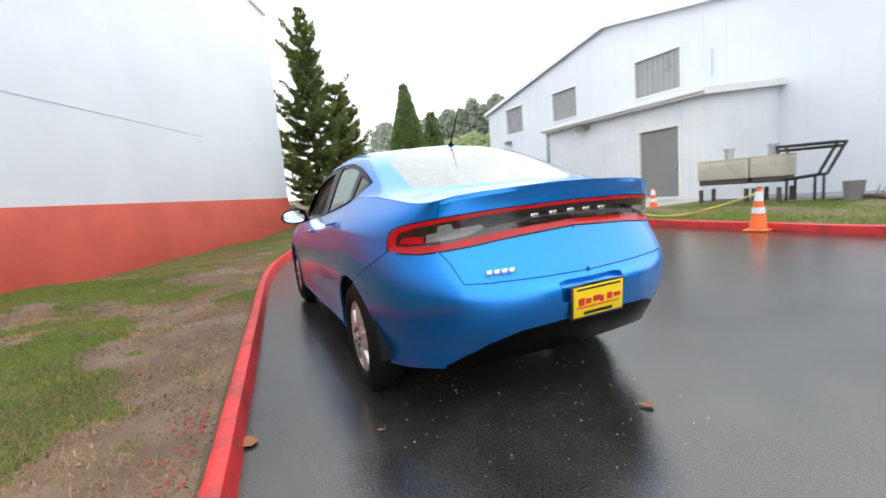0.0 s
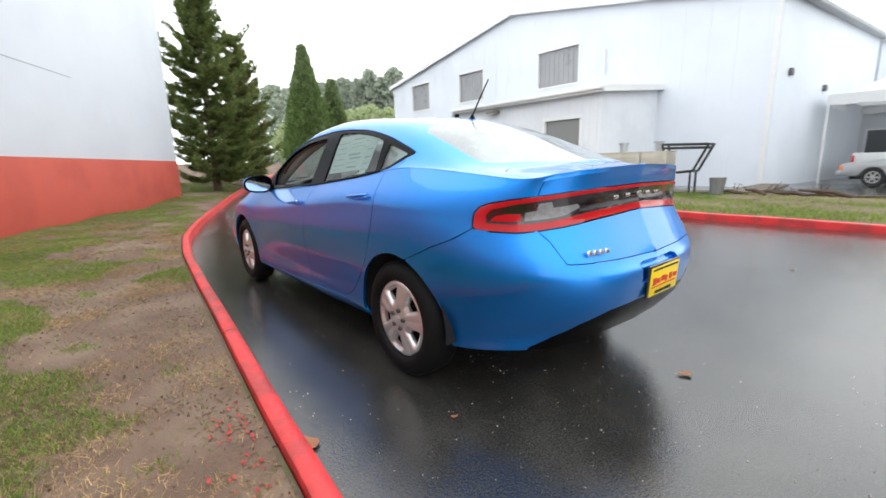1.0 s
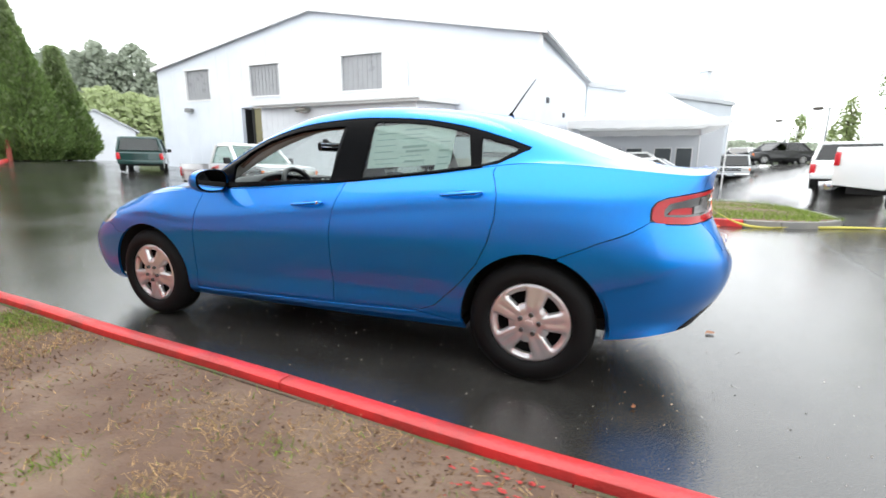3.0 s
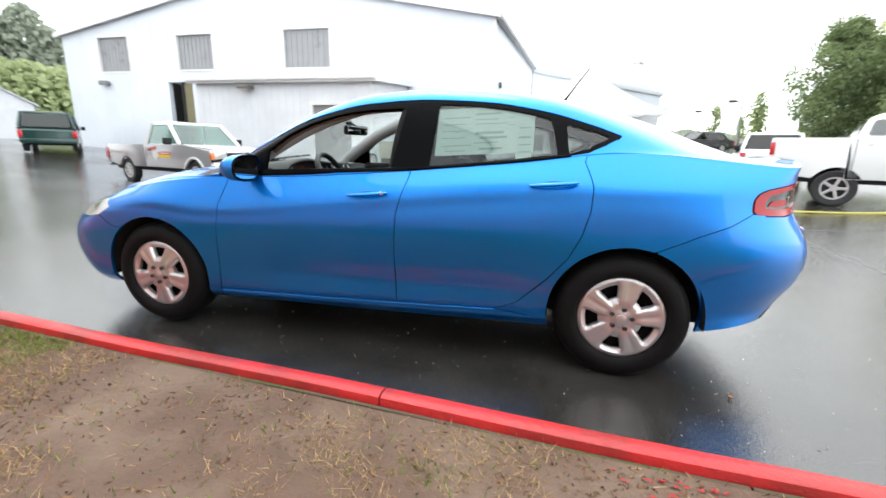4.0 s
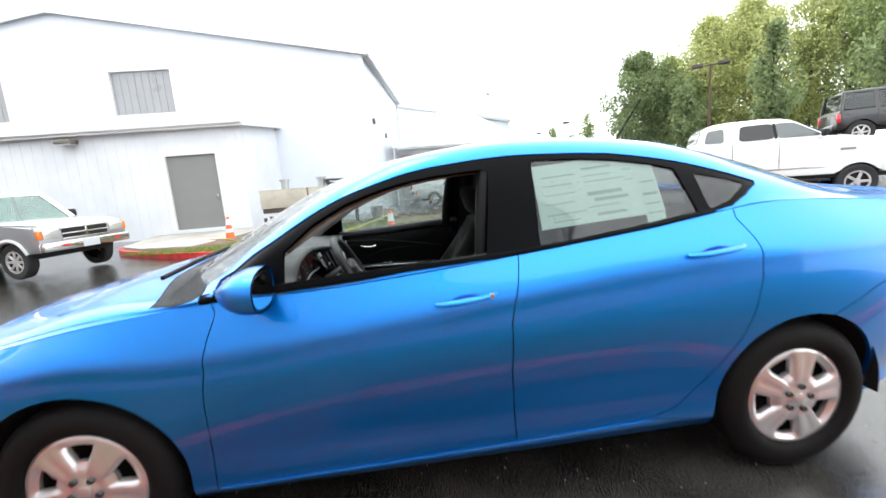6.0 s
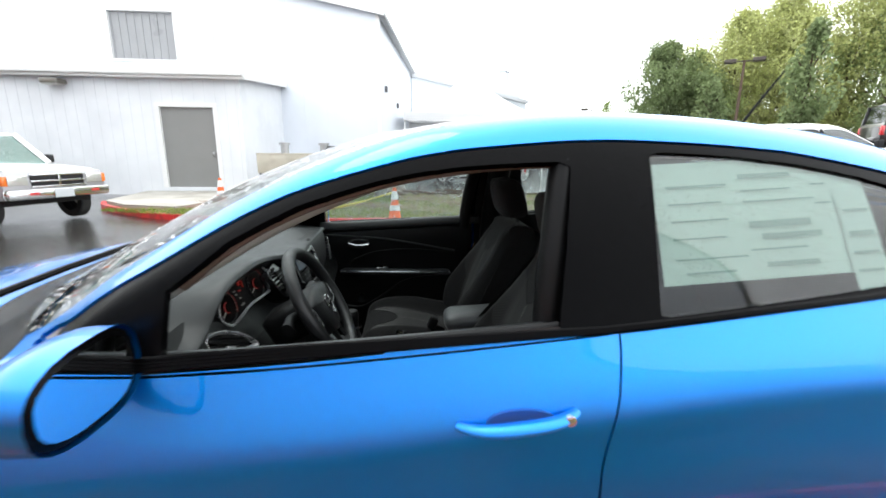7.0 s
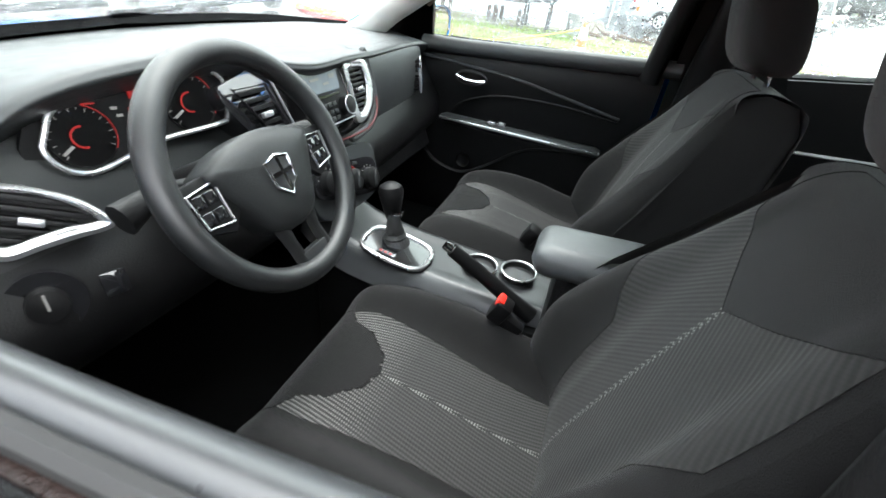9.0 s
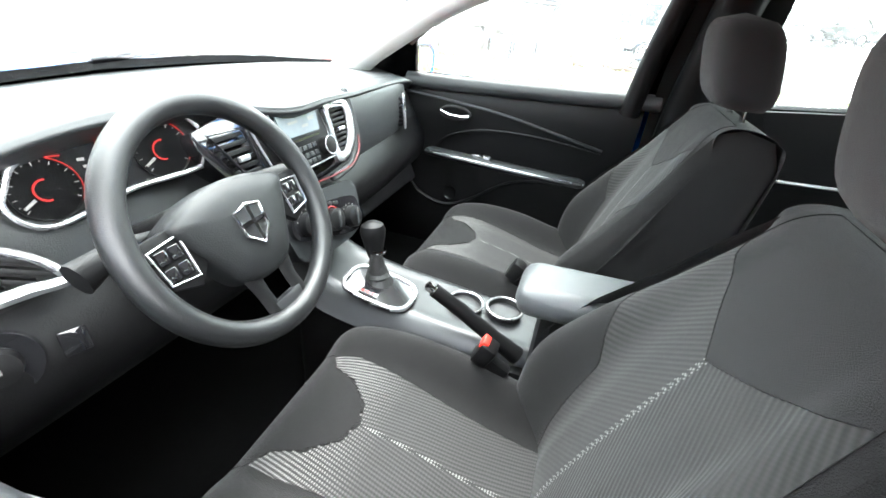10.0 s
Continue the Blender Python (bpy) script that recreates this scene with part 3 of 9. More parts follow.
iv, iff = island_sheet()
tagged(raw("island_soil", iv, iff, SOIL, sharp=0), "grassy soil island between the yard and the building", "soil", "", "structure")
bm = bmesh.new()
plate(bm, [(7.6, -9.5), (6.6, -8.6), (5.3, -8.2), (4.9, -9.6), (4.6, -12.25), (8.2, -12.25)], 0.13, "z", 0.03)
single("pavement_ramp", bm, CONCRETE, "pale concrete pavement in front of the service door", "pavement", kind="structure")
bm = bmesh.new()
plate(bm, [(4.5, -9.4), (4.55, -12.25), (1.2, -12.3), (1.25, -16.5), (0.5, -16.5), (0.2, -12.2), (2.2, -11.0)], 0.1, "z", 0.05)
single("gravel_strip", bm, mat("gravel_soil", (0.12, 0.10, 0.08), 0.9, vary=0.4, scale=30, bump=0.8, bump_scale=60), "brown gravel strip at the building's foot", "gravel", kind="structure")


# ---- the blue saloon: its skin is two smooth sheets, cut into panels ----
SIDE = [
    [(2.20, 0, .20), (2.17, .35, .20), (2.05, .62, .20), (1.90, .74, .21), (1.70, .79, .22), (1.35, .81, .20), (.95, .80, .20), (.4, .80, .205),
     (-.2, .80, .21), (-.8, .80, .22), (-1.35, .82, .24), (-1.70, .79, .26), (-1.93, .72, .29), (-2.10, .56, .31), (-2.18, .33, .33), (-2.20, 0, .33)],
    [(2.27, 0, .28), (2.24, .36, .28), (2.11, .65, .28), (1.93, .79, .28), (1.71, .84, .28), (1.35, .86, .28), (.95, .85, .26), (.4, .85, .27),
     (-.2, .85, .28), (-.8, .852, .295), (-1.35, .865, .31), (-1.72, .795, .34), (-1.96, .705, .36), (-2.15, .550, .39), (-2.25, .35, .42), (-2.275, 0, .43)],
    [(2.33, 0, .40), (2.30, .36, .40), (2.17, .66, .40), (1.97, .81, .40), (1.72, .858, .40), (1.35, .88, .40), (.95, .858, .40), (.4, .848, .40),
     (-.2, .850, .41), (-.8, .856, .42), (-1.35, .880, .43), (-1.73, .824, .45), (-1.99, .738, .47), (-2.20, .575, .50), (-2.29, .35, .525), (-2.315, 0, .53)],
    [(2.34, 0, .53), (2.31, .36, .53), (2.18, .66, .53), (1.98, .81, .53), (1.73, .862, .54), (1.35, .885, .55), (.95, .868, .55), (.4, .866, .55),
     (-.2, .868, .56), (-.8, .872, .57), (-1.35, .886, .58), (-1.74, .848, .59), (-2.0, .768, .60), (-2.21, .60, .62), (-2.30, .35, .63), (-2.325, 0, .635)],
    [(2.32, 0, .62), (2.28, .36, .62), (2.14, .65, .62), (1.95, .79, .63), (1.72, .855, .64), (1.35, .88, .66), (.95, .87, .65), (.4, .876, .66),
     (-.2, .88, .69), (-.8, .882, .71), (-1.35, .885, .72), (-1.74, .85, .72), (-2.0, .765, .71), (-2.19, .60, .71), (-2.26, .35, .70), (-2.285, 0, .695)],
    [(2.28, 0, .68), (2.24, .36, .68), (2.08, .64, .68), (1.90, .77, .68), (1.71, .845, .70), (1.35, .872, .725), (.95, .864, .70), (.4, .868, .745),
     (-.2, .868, .80), (-.8, .867, .85), (-1.35, .872, .875), (-1.72, .834, .865), (-1.97, .742, .86), (-2.12, .575, .865), (-2.175, .35, .885), (-2.195, 0, .90)],
    [(2.20, 0, .73), (2.15, .36, .735), (1.98, .62, .74), (1.85, .745, .74), (1.68, .82, .755), (1.33, .86, .79), (.95, .852, .772), (.4, .851, .825),
     (-.2, .851, .885), (-.8, .847, .948), (-1.35, .848, .965), (-1.72, .804, .975), (-1.99, .722, .985), (-2.12, .57, 1.0), (-2.170, .35, 1.01), (-2.190, 0, 1.015)],
    [(2.05, 0, .79), (2.0, .34, .79), (1.87, .57, .785), (1.77, .68, .795), (1.62, .75, .825), (1.30, .79, .885), (.88, .795, .93), (.4, .79, .945),
     (-.2, .78, .99), (-.8, .765, 1.05), (-1.28, .738, 1.105), (-1.68, .715, 1.085), (-2.03, .682, 1.055), (-2.13, .55, 1.075), (-2.185, .34, 1.09), (-2.205, 0, 1.10)],
]
# deck and cabin: belt column position (column of SIDE), rail, shoulder, centre
TOP = [
    (0.0, (2.05, 0, .79), (2.05, 0, .79), (2.05, 0, .79)),
    (1.0, (2.02, .22, .80), (2.03, .10, .805), (2.035, 0, .807)),
    (2.0, (1.91, .44, .82), (1.94, .22, .835), (1.95, 0, .84)),
    (3.0, (1.79, .56, .835), (1.82, .29, .862), (1.83, 0, .868)),
    (4.0, (1.62, .64, .865), (1.65, .34, .895), (1.66, 0, .905)),
    (5.0, (1.32, .69, .925), (1.36, .37, .953), (1.37, 0, .962)),
    (6.0, (.90, .765, .957), (1.07, .42, .985), (1.13, 0, .992)),
    (6.45, (.68, .722, 1.090), (.83, .40, 1.118), (.90, 0, 1.128)),
    (7.0, (.42, .665, 1.235), (.56, .37, 1.262), (.62, 0, 1.272)),
    (7.4, (.15, .615, 1.335), (.27, .35, 1.368), (.32, 0, 1.380)),
    (7.75, (-.05, .592, 1.372), (.02, .33, 1.414), (.06, 0, 1.428)),
    (8.15, (-.30, .578, 1.390), (-.28, .32, 1.438), (-.27, 0, 1.452)),
    (8.75, (-.65, .572, 1.378), (-.65, .31, 1.432), (-.65, 0, 1.448)),
    (9.3, (-.95, .577, 1.342), (-.97, .31, 1.402), (-.98, 0, 1.42)),
    (9.75, (-1.17, .587, 1.285), (-1.20, .32, 1.352), (-1.22, 0, 1.372)),
    (10.05, (-1.38, .60, 1.208), (-1.45, .34, 1.275), (-1.48, 0, 1.292)),
    (10.55, (-1.60, .62, 1.132), (-1.72, .36, 1.172), (-1.76, 0, 1.178)),
    (11.1, (-1.80, .62, 1.092), (-1.92, .36, 1.106), (-1.96, 0, 1.112)),
    (12.0, (-2.03, .58, 1.075), (-2.07, .35, 1.09), (-2.085, 0, 1.096)),
    (13.0, (-2.125, .42, 1.084), (-2.14, .22, 1.092), (-2.145, 0, 1.097)),
    (14.0, (-2.188, .24, 1.094), (-2.192, .12, 1.097), (-2.193, 0, 1.0985)),
    (15.0, (-2.205, 0, 1.10), (-2.205, 0, 1.10), (-2.205, 0, 1.10)),
]


def cr(P, t):
    """Catmull-Rom through the first axis of P at the parameters t."""
    n = P.shape[0]
    t = np.clip(t, 0, n - 1)
    i = np.minimum(t.astype(int), n - 2)
    f = (t - i).reshape((-1,) + (1,) * (P.ndim - 1))
    Q = np.concatenate([2 * P[:1] - P[1:2], P, 2 * P[-1:] - P[-2:-1]])
    a, b, c, d = Q[i], Q[i + 1], Q[i + 2], Q[i + 3]
    return 0.5 * (2 * b + (c - a) * f + (2 * a - 5 * b + 4 * c - d) * f * f + (3 * b - a - 3 * c + d) * f ** 3)


class Sheet:
    """A smooth sheet over (c, v) from a net of points [v][c]."""
    def __init__(self, net):
        self.net = np.array(net, float)

    def at(self, c, v):
        c, v = np.atleast_1d(np.asarray(c, float)), np.atleast_1d(np.asarray(v, float))
        n = self.net.shape[1]
        cc = np.clip(c, 0, n - 1)
        i = np.minimum(cc.astype(int), n - 2)
        f = (cc - i)[:, None]
        Q = np.concatenate([2 * self.net[:, :1] - self.net[:, 1:2], self.net, 2 * self.net[:, -1:] - self.net[:, -2:-1]], 1)

        def row(k):
            a, b, c2, d = Q[k, i], Q[k, i + 1], Q[k, i + 2], Q[k, i + 3]
            return 0.5 * (2 * b + (c2 - a) * f + (2 * a - 5 * b + 4 * c2 - d) * f * f + (3 * b - a - 3 * c2 + d) * f ** 3)
        m = self.net.shape[0]
        vv = np.clip(v, 0, m - 1)
        j = np.minimum(vv.astype(int), m - 2)
        g = (vv - j)[:, None]

        def pick(k):
            return row(np.clip(k, 0, m - 1))
        b, c2 = pick(j), pick(j + 1)
        a = np.where((j == 0)[:, None], 2 * b - c2, pick(j - 1))
        d = np.where((j == m - 2)[:, None], 2 * c2 - b, pick(j + 2))
        return 0.5 * (2 * b + (c2 - a) * g + (2 * a - 5 * b + 4 * c2 - d) * g * g + (3 * b - a - 3 * c2 + d) * g ** 3)

    def normal(self, c, v):
        e = 1e-3
        u = self.at(np.clip(c + e, 0, self.net.shape[1] - 1), v) - self.at(np.clip(c - e, 0, self.net.shape[1] - 1), v)
        w = self.at(c, np.clip(v + e, 0, self.net.shape[0] - 1)) - self.at(c, np.clip(v - e, 0, self.net.shape[0] - 1))
        n = np.cross(u, w)
        return n / (np.linalg.norm(n, axis=1, keepdims=True) + 1e-12)

    def find(self, pts, axes, c0, c1, v0, v1):
        """(c, v) where two coordinates have the given values."""
        C, V = np.meshgrid(np.linspace(c0, c1, 260), np.linspace(v0, v1, 140), indexing="ij")
        C, V = C.ravel(), V.ravel()
        P = self.at(C, V)[:, axes]
        out = []
        for p in pts:
            k = np.argmin(((P - np.array(p)) ** 2).sum(1))
            c, v = C[k], V[k]
            for _ in range(6):
                r = self.at([c], [v])[0, axes] - p
                e = 1e-3
                J = np.stack([(self.at([c + e], [v])[0, axes] - self.at([c - e], [v])[0, axes]) / (2 * e),
                              (self.at([c], [v + e])[0, axes] - self.at([c], [v - e])[0, axes]) / (2 * e)], 1)
                if abs(np.linalg.det(J)) < 1e-9:
                    break
                s = np.linalg.solve(J, r)
                c, v = np.clip(c - np.clip(s[0], -.2, .2), c0, c1), np.clip(v - np.clip(s[1], -.3, .3), v0, v1)
            out.append((c, v))
        return np.array(out)


def inside(poly, C, V):
    x, y = poly[:, 0], poly[:, 1]
    hit = np.zeros(C.shape, bool)
    n = len(poly)
    for i in range(n):
        a, b = i, (i + 1) % n
        cross = ((y[a] > V) != (y[b] > V)) & (C < (x[b] - x[a]) * (V - y[a]) / (y[b] - y[a] + 1e-12) + x[a])
        hit ^= cross
    return hit


def dice(sheet, cs, vs, regions, scale=(0.38, 0.11)):
    """Cuts a sheet's grid into labelled pieces along the outlines. regions: (label, outline), first hit wins; '' is the rest."""
    nc, nv = len(cs), len(vs)
    C, V = np.meshgrid(cs, vs, indexing="ij")
    fc = (C[:-1, :-1] + C[1:, 1:]) / 2
    fv = (V[:-1, :-1] + V[1:, 1:]) / 2
    lab = np.full(fc.shape, -1)
    for k in range(len(regions) - 1, -1, -1):
        lab[inside(regions[k][1], fc, fv)] = k
    pad = np.full((nc + 1, nv + 1), -9)
    pad[1:-1, 1:-1] = lab
    around = np.stack([pad[:-1, :-1], pad[1:, :-1], pad[:-1, 1:], pad[1:, 1:]], -1)
    sc = np.array(scale)
    C, V = C.copy(), V.copy()
    for i, j in zip(*np.nonzero([[len(set(a[a > -9])) > 1 for a in row] for row in around])):
        ids = set(around[i, j]) - {-9, -1}
        best, bd = None, 1e9
        for k in ids:
            poly = regions[k][1]
            a, b = poly * sc, np.roll(poly, -1, 0) * sc
            p = np.array((C[i, j], V[i, j])) * sc
            d = b - a
            t = np.clip(((p - a) * d).sum(1) / ((d * d).sum(1) + 1e-12), 0, 1)
            q = a + d * t[:, None]
            dist = ((q - p) ** 2).sum(1)
            m = np.argmin(dist)
            if dist[m] < bd:
                bd, best = dist[m], q[m] / sc
        step = max(cs[1] - cs[0], 1e-6) * sc[0] + max(vs[1] - vs[0], 1e-6) * sc[1]
        if best is not None and bd < (1.6 * step) ** 2:
            if 0 < i < nc - 1:
                C[i, j] = best[0]
            if 0 < j < nv - 1:
                V[i, j] = best[1]
    P = sheet.at(C.ravel(), V.ravel())
    N = sheet.normal(C.ravel(), V.ravel())
    idx = np.arange(nc * nv).reshape(nc, nv)
    quads = np.stack([idx[:-1, :-1], idx[1:, :-1], idx[1:, 1:], idx[:-1, 1:]], -1)
    pieces = {}
    for k in set(lab.ravel()):
        q = quads[lab == k]
        name = regions[k][0] if k >= 0 else ""
        if name in pieces:
            q = np.vstack([pieces[name][2], q])
        pieces[name] = (P, N, q)
    return pieces


def panel_mesh(P, N, quads, gap=0.002, rim=0.016, push=0.0, keep_y0=True, thick=True):
    """A panel with its edge drawn back by gap and folded in by rim."""
    used, inv = np.unique(quads, return_inverse=True)
    q = inv.reshape(quads.shape)
    p, n = P[used].copy() + N[used] * push, N[used]
    edges = {}
    for f in q:
        for a, b in zip(f, np.roll(f, -1)):
            if a != b:
                edges.setdefault((min(a, b), max(a, b)), []).append((a, b))
    border = [e[0] for e in edges.values() if len(e) == 1]
    cen = p[q].mean(1)
    acc, cnt = np.zeros_like(p), np.zeros(len(p))
    for k in range(4):
        np.add.at(acc, q[:, k], cen)
        np.add.at(cnt, q[:, k], 1)
    onb = np.zeros(len(p), bool)
    for a, b in border:
        onb[a] = onb[b] = True
    if keep_y0:
        mid = p[:, 1] < 1e-4
        border = [(a, b) for a, b in border if not (mid[a] and mid[b])]
        onb &= ~mid
    d = acc / cnt[:, None] - p
    d -= (d * n).sum(1, keepdims=True) * n
    ln = np.linalg.norm(d, axis=1, keepdims=True) + 1e-9
    p[onb] += (d / ln * gap)[onb]
    verts, faces = [tuple(v) for v in p], [tuple(dict.fromkeys(f)) for f in q.tolist()]
    faces = [f for f in faces if len(f) > 2]
    if thick and rim:
        low, top = {}, {}
        for a, b in border:
            for w in (a, b):
                if w not in low:
                    top[w] = len(verts)
                    verts.append(tuple(p[w]))
                    low[w] = len(verts)
                    verts.append(tuple(p[w] - n[w] * rim))
            faces.append((top[b], top[a], low[a], low[b]))
    return verts, faces


def both(name, verts, faces, material, parent, label="", side=0, sharp=50):
    """One panel for the left side (side 1), the right (-1), or a joined pair across the middle (0)."""
    mv = [(x, -y, z) for x, y, z in verts]
    if side == 1:
        return raw(name, verts, faces, material, parent, label, sharp=sharp)
    if side == -1:
        return raw(name, mv, [f[::-1] for f in faces], material, parent, label, sharp=sharp)
    bm = bmesh.new()
    for vs, fs in ((verts, faces), (mv, [f[::-1] for f in faces])):
        bv = [bm.verts.new(v) for v in vs]
        for f in fs:
            try:
                bm.faces.new([bv[i] for i in f])
            except ValueError:
                pass
    bmesh.ops.remove_doubles(bm, verts=[v for v in bm.verts if abs(v.co.y) < 2e-3], dist=3e-3)
    return part(name, bm, material, parent, label, smooth=sharp)


side_sheet = Sheet(SIDE)
belt = Sheet([SIDE[7], SIDE[7]])
top_net = [[tuple(belt.at(c, 0)[0]) for c, *_ in TOP]] + [[r[k] for r in TOP] for k in (1, 2, 3)]
top_sheet = Sheet(top_net)
TC = [r[0] for r in TOP]

RUBBER = mat("tyre_rubber", (0.007, 0.007, 0.007), 0.65, vary=0.2, scale=20, spec=0.14, bump=0.2, bump_scale=90)
BLACK_TRIM = mat("black_plastic_trim", (0.0022, 0.0022, 0.0026), 0.18, vary=0.3, scale=60, rvary=0.08, spec=0.06, bump=0.12, bump_scale=420)
GLOSS_BLACK = mat("gloss_black_trim", (0.010, 0.010, 0.011), 0.12, vary=0.1, coat=1.0)
WELL = mat("wheel_well_felt", (0.008, 0.008, 0.008), 0.95)
TAIL_RED = mat("red_lamp_lens", (0.46, 0.006, 0.012), 0.14, vary=0.15, scale=40, spec=0.3, coat=0.4)
TAIL_DARK = mat("smoked_lamp_lens", (0.012, 0.006, 0.007), 0.1, vary=0.1, coat=1.0)
TAIL_CLEAR = mat("clear_reversing_lens", (0.20, 0.20, 0.20), 0.12, vary=0.45, scale=60, coat=1.0)
CHROME = mat("bright_chrome", (0.75, 0.75, 0.76), 0.12, 1.0, vary=0.03)
# Faint pink in this silver stands for the red kerb's reflection.
SILVER_PLASTIC = mat("silver_wheel_cover", (0.66, 0.64, 0.63), 0.30, 0.75, vary=0.05, scale=30, rvary=0.05)
TINT_GLASS = glass("green_tinted_glass", (0.52, 0.60, 0.57), wet=0.08, milk=0.05)
REAR_TINT = glass("dark_tinted_glass", (0.34, 0.40, 0.38), wet=0.10)
SCREEN_GLASS = glass("windscreen_glass", (0.80, 0.86, 0.84), wet=0.12, cover=-0.06, milk=0.085)
PLATE_YELLOW = mat("yellow_plate_card", (0.85, 0.62, 0.01), 0.4, vary=0.05)
PLATE_RED = mat("red_plate_ink", (0.6, 0.03, 0.02), 0.5)

car = thing("saloon_car", "wet metallic blue four-door saloon with its driver window open", "car")


def circle_cv(cx, r, cols, n=44, a0=-0.35, a1=math.pi + 0.35):
    pts = [(cx + r * math.cos(a), 0.318 + r * math.sin(a)) for a in np.linspace(a0, a1, n)]
    cv = side_sheet.find(pts, [0, 2], cols[0], cols[1], 0, 7)
    return cv


ARCH = 0.358
arch_f = circle_cv(1.3515, ARCH, (3.0, 7.0))
arch_r = circle_cv(-1.3515, ARCH, (8.6, 12.4))
arch_f = np.vstack([arch_f, [(arch_f[-1][0], -1), (arch_f[0][0], -1)]])
arch_r = np.vstack([arch_r, [(arch_r[-1][0], -1), (arch_r[0][0], -1)]])


def cv(pts, c0, c1, v0=0, v1=7):
    return side_sheet.find(pts, [0, 2], c0, c1, v0, v1)


s1 = cv([(.835, .90), (.877, .775), (.898, .6), (.905, .40), (.912, .262)], 5.5, 8)
s2 = cv([(-.252, .965), (-.225, .87), (-.20, .77), (-.19, .56), (-.195, .40), (-.197, .287)], 7, 9)
s3 = cv([(-1.125, 1.06), (-1.158, .976), (-1.162, .84), (-1.13, .72), (-1.078, .607), (-1.0, .51), (-.923, .43), (-.84, .352), (-.731, .308)], 8.5, 11)
rock = cv([(.912, .262), (.4, .27), (.07, .28), (-.197, .287), (-.5, .298), (-.731, .308)], 5.5, 10)
s1t, s2t, s3t = (5.98, 7.2), (8.10, 7.2), (9.73, 7.2)
front_door = np.vstack([[s1t], s1, rock[1:3], [s2[-1]], s2[::-1], [s2t]])
rear_door = np.vstack([[s2t], s2, rock[4:5], s3[::-1], [s3t]])
head_lamp = np.array([(4.12, 5.35), (3.75, 6.25), (3.2, 6.55), (2.3, 6.3), (1.75, 5.6), (1.85, 4.75), (2.6, 4.35), (3.3, 4.25), (3.85, 4.5)])
front_bumper = np.array([(-.1, -1), (-.1, 6.6), (1.0, 6.65), (1.9, 6.5), (3.0, 5.0), (3.9, 4.35), (4.2, 3.6), (4.6, 3.4), (4.9, -1)])
tail_lamp = np.array([(11.49, 4.98), (11.57, 4.86), (12.3, 4.82), (13.0, 4.89), (15.2, 4.94), (15.2, 5.96), (13.0, 5.93), (12.4, 5.90), (12.05, 5.86), (11.72, 5.77), (11.56, 5.64), (11.49, 5.40)])
lid = np.array([(13.05, 4.02), (12.85, 4.6), (12.62, 4.90), (12.62, 7.2), (15.2, 7.2), (15.2, 3.98)])
s4 = cv([(-1.47, .668), (-1.64, .745), (-1.78, .80)], 10, 12.4)
rear_bumper = np.vstack([s4, [(11.52, 4.93), (12.2, 4.87), (12.64, 4.885), (12.85, 4.58), (13.05, 4.0), (15.2, 3.96), (15.2, -1), (10.2, -1), (10.4, 3.0)]])
sill = np.vstack([rock, [(9.62, .45), (9.75, -1), (6.1, -1)]])
valance = np.array([(12.75, -1), (12.55, .20), (12.85, .85), (13.3, 1.35), (13.9, 1.62), (15.2, 1.72), (15.2, -1)])
plate_nook = np.array([(14.50, 2.5), (14.50, 3.55), (14.6, 3.68), (15.2, 3.68), (15.2, 2.4), (14.6, 2.4)])

side_regions = [("arch", arch_f), ("arch", arch_r), ("head_lamp", head_lamp), ("tail_lamp", tail_lamp), ("valance", valance),
                ("plate_nook", plate_nook), ("trunk_lid", lid), ("front_door", front_door), ("rear_door", rear_door),
                ("rear_bumper", rear_bumper), ("front_bumper", front_bumper), ("sill", sill),
                ("fender", np.array([(3.0, -1), (3.0, 7.2), (5.98, 7.2), *s1, (6.1, -1)]))]
cs = np.unique(np.concatenate([np.linspace(0, 3, 55), np.linspace(3, 12, 235), np.linspace(12, 15, 90)]))
vs = np.linspace(0, 7, 71)
pieces = dice(side_sheet, cs, vs, side_regions)
pieces.pop("arch", None)
skin = {"front_bumper": 0, "rear_bumper": 0, "trunk_lid": 0, "valance": 0}
for name, (P, N, q) in pieces.items():
    if name in ("trunk_lid", "plate_nook"):
        continue
    title = {"": "quarter_panel", "head_lamp": "headlight", "tail_lamp": "tail_light"}.get(name, name)
    if name == "tail_lamp":
        continue
    material = {"valance": BLACK_TRIM, "head_lamp": mat("pale_headlight_lens", (0.72, 0.70, 0.68), 0.12, vary=0.2, scale=25, coat=1.0)}.get(name, BLUE)
    if name == "":
        # the leftover skin falls into the quarter panel and small infill strips
        mark = np.arange(int(q.max()) + 1)
        for _ in range(400):
            low = mark[q].min(1)
            before = mark.copy()
            np.minimum.at(mark, q.ravel(), np.repeat(low, q.shape[1]))
            if (before == mark).all():
                break
        lab = mark[q[:, 0]]
        ids, num = np.unique(lab, return_counts=True)
        big = ids[np.argmax(num)]
        for i, c in zip(ids, num):
            if i != big and c > 3:
                for s in (1, -1):
                    both("body_infill", *panel_mesh(P, N, q[lab == i]), BLUE, car, "", s)
        q = q[lab == big]
    verts, faces = panel_mesh(P, N, q, gap=0.0022 if name != "valance" else 0.0005)
    if name in skin:
        both(title, verts, faces, material, car, {"valance": "black plastic lower bumper"}.get(name, ""))
    else:
        for s in (1, -1):
            both(title, verts, faces, material, car, "", s)

